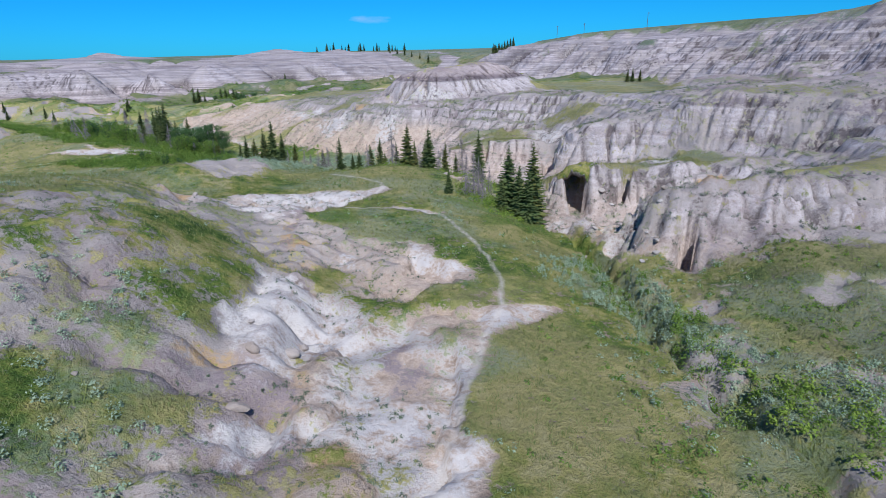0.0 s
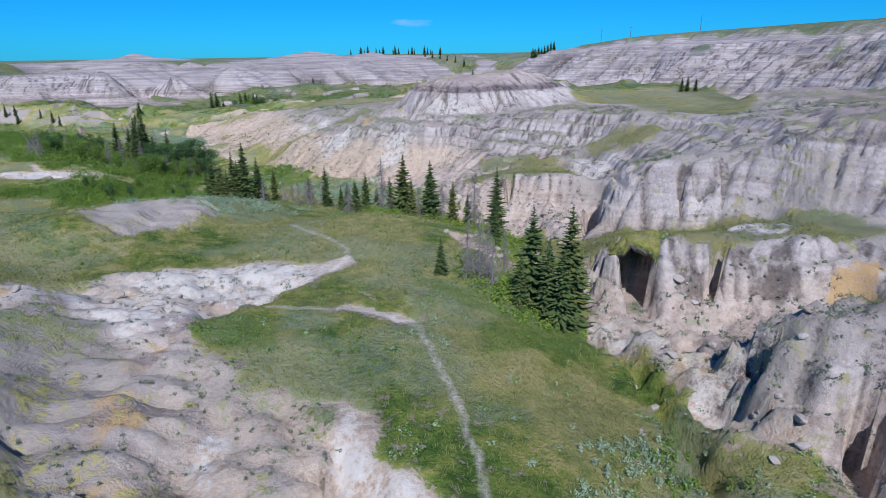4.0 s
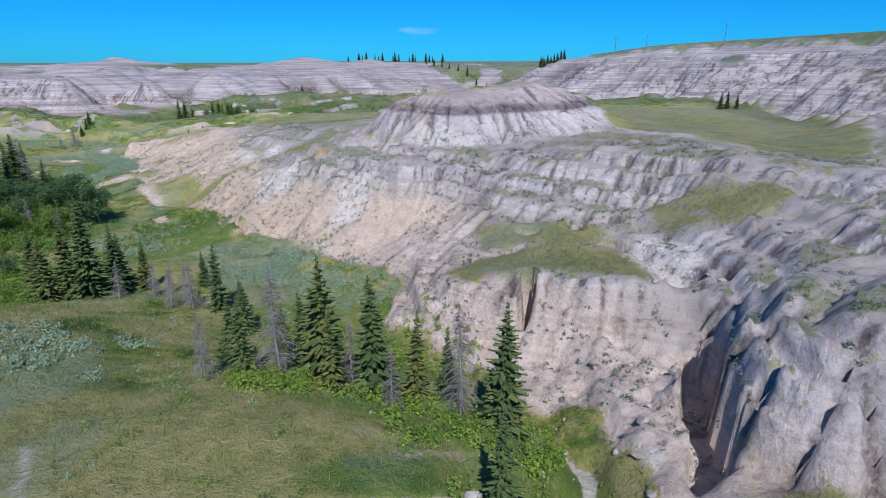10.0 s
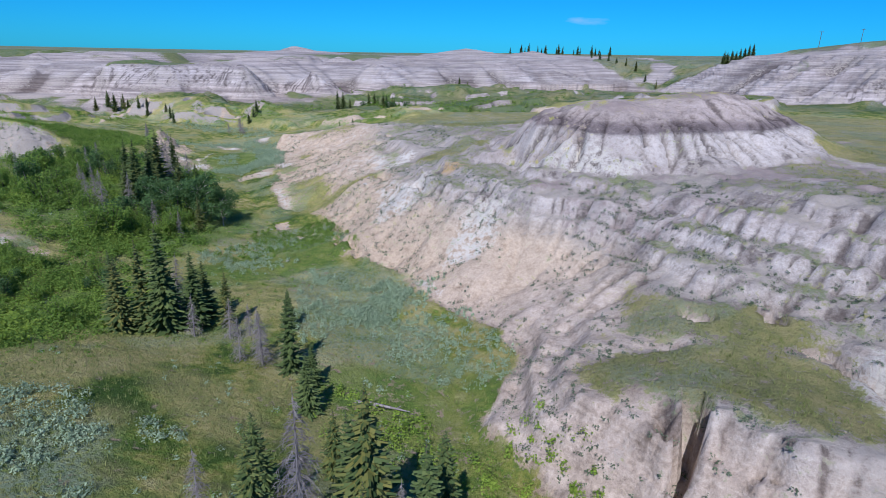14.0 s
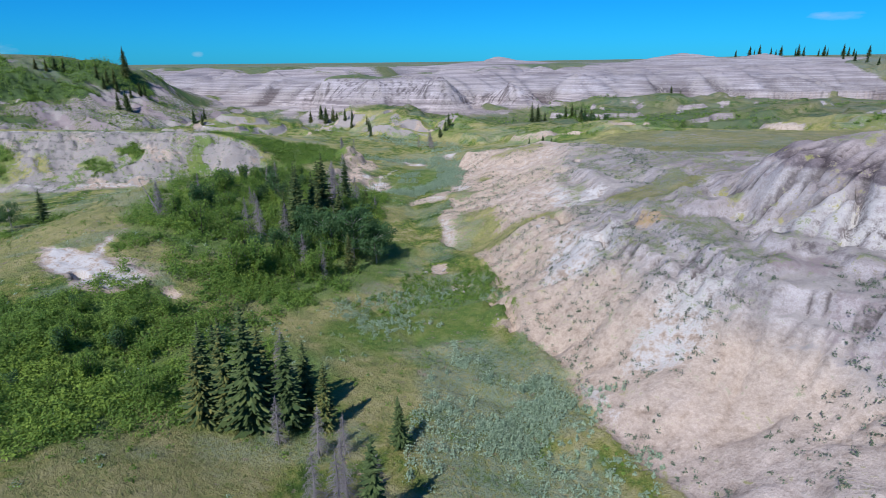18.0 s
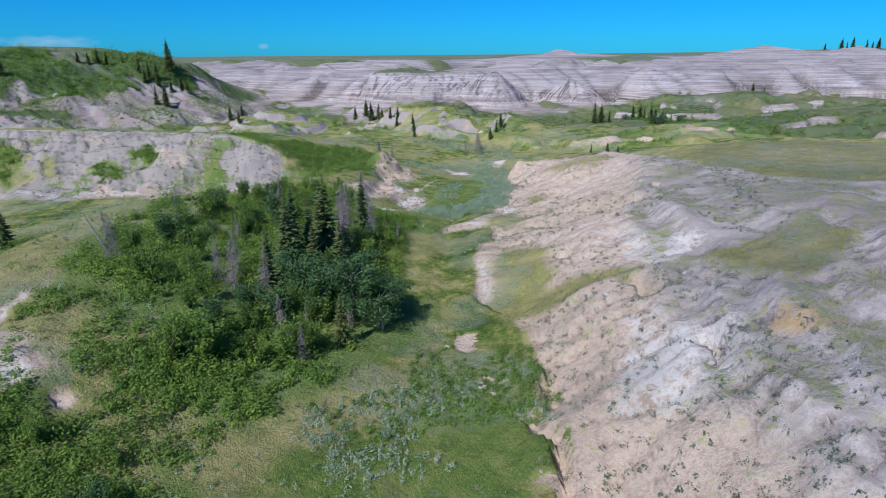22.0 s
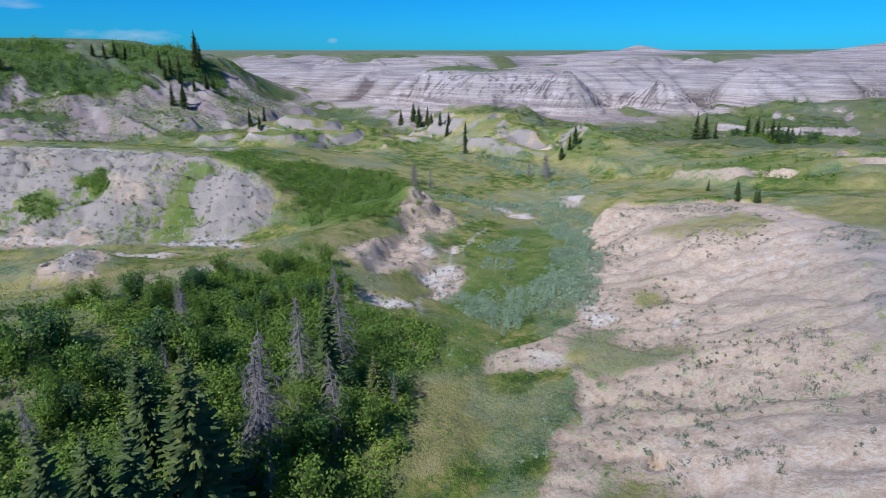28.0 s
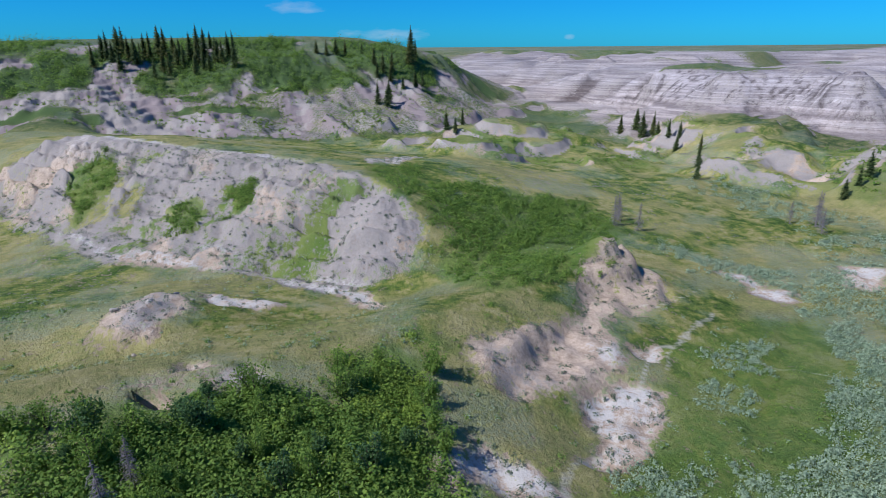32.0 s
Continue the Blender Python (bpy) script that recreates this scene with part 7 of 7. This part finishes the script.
def grass_tufts(name, x, y, label, seed, long=0.34):
    """Grass as single bent blades, one mesh."""
    r = np.random.default_rng(seed)
    n, per = len(x), 5
    base = np.repeat(np.stack([x, y, sample(HEIGHT, x, y) - 0.02], -1), per, 0) + r.normal(size=(n * per, 3)) * (0.09, 0.09, 0)
    a = r.uniform(0, 6.28, n * per)
    side = np.stack([np.cos(a), np.sin(a), 0 * a], -1) * 0.022
    tip = base + np.stack([r.normal(size=n * per) * 0.12, r.normal(size=n * per) * 0.12, long * r.uniform(0.5, 1.2, n * per)], -1)
    v = np.stack([base - side, base + side, tip], 1).reshape(-1, 3)
    return tagged(new(name, mesh_from(name, v, np.arange(len(v)).reshape(-1, 3), GRASS_LEAF)), label, "grass", kind="stuff")


gx, gy = rng.uniform(-130, 34, 150000), rng.uniform(18, 225, 150000)
ok = (sample(GRASS, gx, gy) > 0.5) & (sample(TROD, gx, gy) < 0.1) & ((gx > -45) & (gy < 125) | (rng.random(len(gx)) < 0.3))
grass_tufts("grass", gx[ok][:34000], gy[ok][:34000], "green and straw-coloured prairie grass", 18)
# single low bushes over the meadows
mx, my = rng.uniform(-150, 34, 34000), rng.uniform(17, 225, 34000)
ok = (sample(GRASS, mx, my) > 0.55) & (sample(TROD, mx, my) < 0.1) & (sample(EAST, mx, my) < 0.5) & (fractal(mx, my, 7, 3, 411) > 0.50)
thicket("meadow_bushes", mx[ok][:2600], my[ok][:2600], 0.40, 0.34, 24, 0.085, SHRUB_LEAF, "low green bushes scattered over the meadows", "shrubs", 31)
nx, ny = rng.uniform(10, 58, 5000), rng.uniform(14, 53, 5000)
ok = (sample(GRASS, nx, ny) > 0.4) & (fractal(nx, ny, 5, 3, 439) > 0.50)
thicket("meadow_bushes", nx[ok][:700], ny[ok][:700], 0.36, 0.34, 26, 0.08, SHRUB_LEAF, "low green bushes on the flat beside the creek", "shrubs", 36)
ok = (sample(GRASS, nx, ny) > 0.3) & (fractal(nx, ny, 5, 3, 441) > 0.54)
thicket("sage_bushes", nx[ok][:420], ny[ok][:420], 0.32, 0.30, 26, 0.07, SAGE_LEAF, "silver sage bushes on the flat beside the creek", "shrubs", 37)
ok = (sample(GRASS, mx, my) > 0.55) & (sample(TROD, mx, my) < 0.1) & (sample(EAST, mx, my) < 0.5) & (fractal(mx, my, 7, 3, 413) > 0.54)
thicket("sage_bushes", mx[ok][:2000], my[ok][:2000], 0.34, 0.30, 24, 0.075, SAGE_LEAF, "silver sage bushes scattered over the meadows", "shrubs", 32)

# ---- small things: rocks, fallen wood, poles ----
def rock_material():
    m, N, L = material("grey clay rock")
    pos = N.new("ShaderNodeTexCoord").outputs["Object"]
    rnd = N.new("ShaderNodeObjectInfo").outputs["Random"]
    n = node(N, L, "ShaderNodeTexNoise", {"Vector": pos, "Scale": 3.0, "Detail": 6.0, "Roughness": 0.7}).outputs[0]
    col = mix(N, L, n, mix(N, L, rnd, (0.22, 0.18, 0.15), (0.34, 0.30, 0.27)), mix(N, L, rnd, (0.42, 0.35, 0.28), (0.52, 0.48, 0.44)))
    bump = node(N, L, "ShaderNodeBump", {"Height": n, "Strength": 0.8, "Distance": 0.2})
    b = node(N, L, "ShaderNodeBsdfPrincipled", {"Base Color": col, "Roughness": 0.95, "Normal": bump.outputs[0]})
    L.new(b.outputs[0], N.new("ShaderNodeOutputMaterial").inputs[0])
    return m


ROCK = rock_material()


def rock(seed, label):
    """A broken block of hardened clay about 1 m across."""
    r = random.Random(seed)
    bm = bmesh.new()
    bmesh.ops.create_icosphere(bm, subdivisions=2, radius=0.5)
    cuts = [(Vector((r.gauss(0, 1), r.gauss(0, 1), r.gauss(0, 0.8))).normalized(), r.uniform(0.26, 0.42)) for _ in range(9)]
    for v in bm.verts:
        for way, far in cuts:
            over = v.co.dot(way) - far
            if over > 0:
                v.co -= way * over
        v.co *= 1 + r.uniform(-0.05, 0.05)
        v.co.z *= 0.75
    me = bpy.data.meshes.new("rock")
    bm.to_mesh(me)
    bm.free()
    me.materials.append(ROCK)
    return tagged(new("rock", me), label, "rock", "rocks")


ROCKS = [rock(k, "broken block of grey clay on the slope") for k in range(5)]
_r = random.Random(9)
_places = []
for cx, cy, spread, count in ((20, 56, 3.0, 22), (17, 64, 2.5, 14), (14, 96, 3.0, 16), (12, 105, 2.5, 14), (17.5, 112, 2.0, 8), (19, 71, 2.0, 10), (-49, 156, 3.0, 8), (-36, 166, 3.0, 8), (-30, 150, 6.0, 12), (-129, 159, 3.5, 10), (3, 86, 2.0, 6), (-20, 64, 4.0, 10), (-8, 34, 6.0, 14)):
    for k in range(count):
        _places.append((_r.gauss(cx, spread), _r.gauss(cy, spread), _r.uniform(0.2, 1.0) ** 2.2 * 0.9 + 0.15))
for k, (x, y, s) in enumerate(_places):
    m = Matrix.LocRotScale((x, y, ground_at(x, y) + 0.12 * s), Euler((_r.uniform(-0.4, 0.4), _r.uniform(-0.4, 0.4), _r.random() * 6.28)), (s * _r.uniform(0.8, 1.4), s, s * _r.uniform(0.6, 1.0)))
    if k < 5:
        ROCKS[k].matrix_basis = m
    else:
        copy_thing(ROCKS[k % 5], Matrix()).matrix_basis = m


def trunk_thing(name, start, end, thick, stubs, label, category, seed):
    """A bare trunk from one place to another, with broken stubs."""
    r = random.Random(seed)
    root = new(name)
    a, b = Vector(start), Vector(end)
    root.location = a
    way = b - a
    side = way.orthogonal().normalized()
    line = [way * q + side * 0.02 * way.length * math.sin(5 * q) for q in (0, 0.3, 0.6, 1.0)]
    v, f = tube(line, (thick, thick * 0.85, thick * 0.65, thick * 0.25), 8)
    child("trunk", mesh_from("trunk", v, f, DEAD_WOOD, True), root)
    for k in range(stubs):
        q = r.uniform(0.25, 0.95)
        d = Vector((r.gauss(0, 1), r.gauss(0, 1), r.uniform(0.1, 1))).normalized() * r.uniform(0.3, 0.9)
        v, f = tube([way * q, way * q + d * 0.6 + way * 0.03, way * q + d + way * 0.06], (thick * 0.3, thick * 0.2, thick * 0.08), 5)
        child("branch_stub", mesh_from("branch_stub", v, f, DEAD_WOOD, True), root)
    return tagged(root, label, category)


def on_ground(x, y, up=0.0):
    return (x, y, ground_at(x, y) + up)


trunk_thing("fallen_log", on_ground(-14.6, 114.6, 0.25), on_ground(-10.6, 115.8, 0.35), 0.16, 5, "fallen grey log lying across the creek flat", "log", 1)
trunk_thing("fallen_log", on_ground(-67, 152, 0.5), on_ground(-62.5, 147.6, 0.9), 0.13, 4, "pale fallen trunk lying in the thicket", "log", 2)
trunk_thing("leaning_snag", on_ground(-83.2, 135, -0.2), (-84.6, 133.6, ground_at(-83.2, 135) + 5.4), 0.11, 4, "dark leaning dead trunk without branches", "tree", 3)
trunk_thing("leaning_snag", on_ground(-79.0, 138, -0.2), (-78.2, 137.2, ground_at(-79.0, 138) + 4.0), 0.08, 4, "thin leaning dead trunk in the thicket", "tree", 4)


def power_pole(x, y, high):
    """A wooden line pole with a crossarm and insulators."""
    root = new("power_pole")
    root.location = (x, y, ground_at(x, y) - 0.3)
    v, f = tube([(0, 0, 0), (0, 0, high)], (0.22, 0.15), 8)
    child("pole", mesh_from("pole", v, f, BARK, True), root)
    v, f = tube([(-1.3, 0, high - 0.7), (1.3, 0, high - 0.7)], (0.10, 0.10), 6)
    child("crossarm", mesh_from("crossarm", v, f, BARK, True), root)
    for k in (-1.15, 0.0, 1.15):
        v, f = tube([(k, 0, high - 0.62), (k, 0, high - 0.3)], (0.06, 0.05), 6)
        child("insulator", mesh_from("insulator", v, f, DEAD_WOOD, True), root)
    return tagged(root, "wooden power pole on the far rim", "power pole", "power poles")


for x, y in ((106, 569), (134, 583), (169, 510)):
    power_pole(x, y, 13.0)
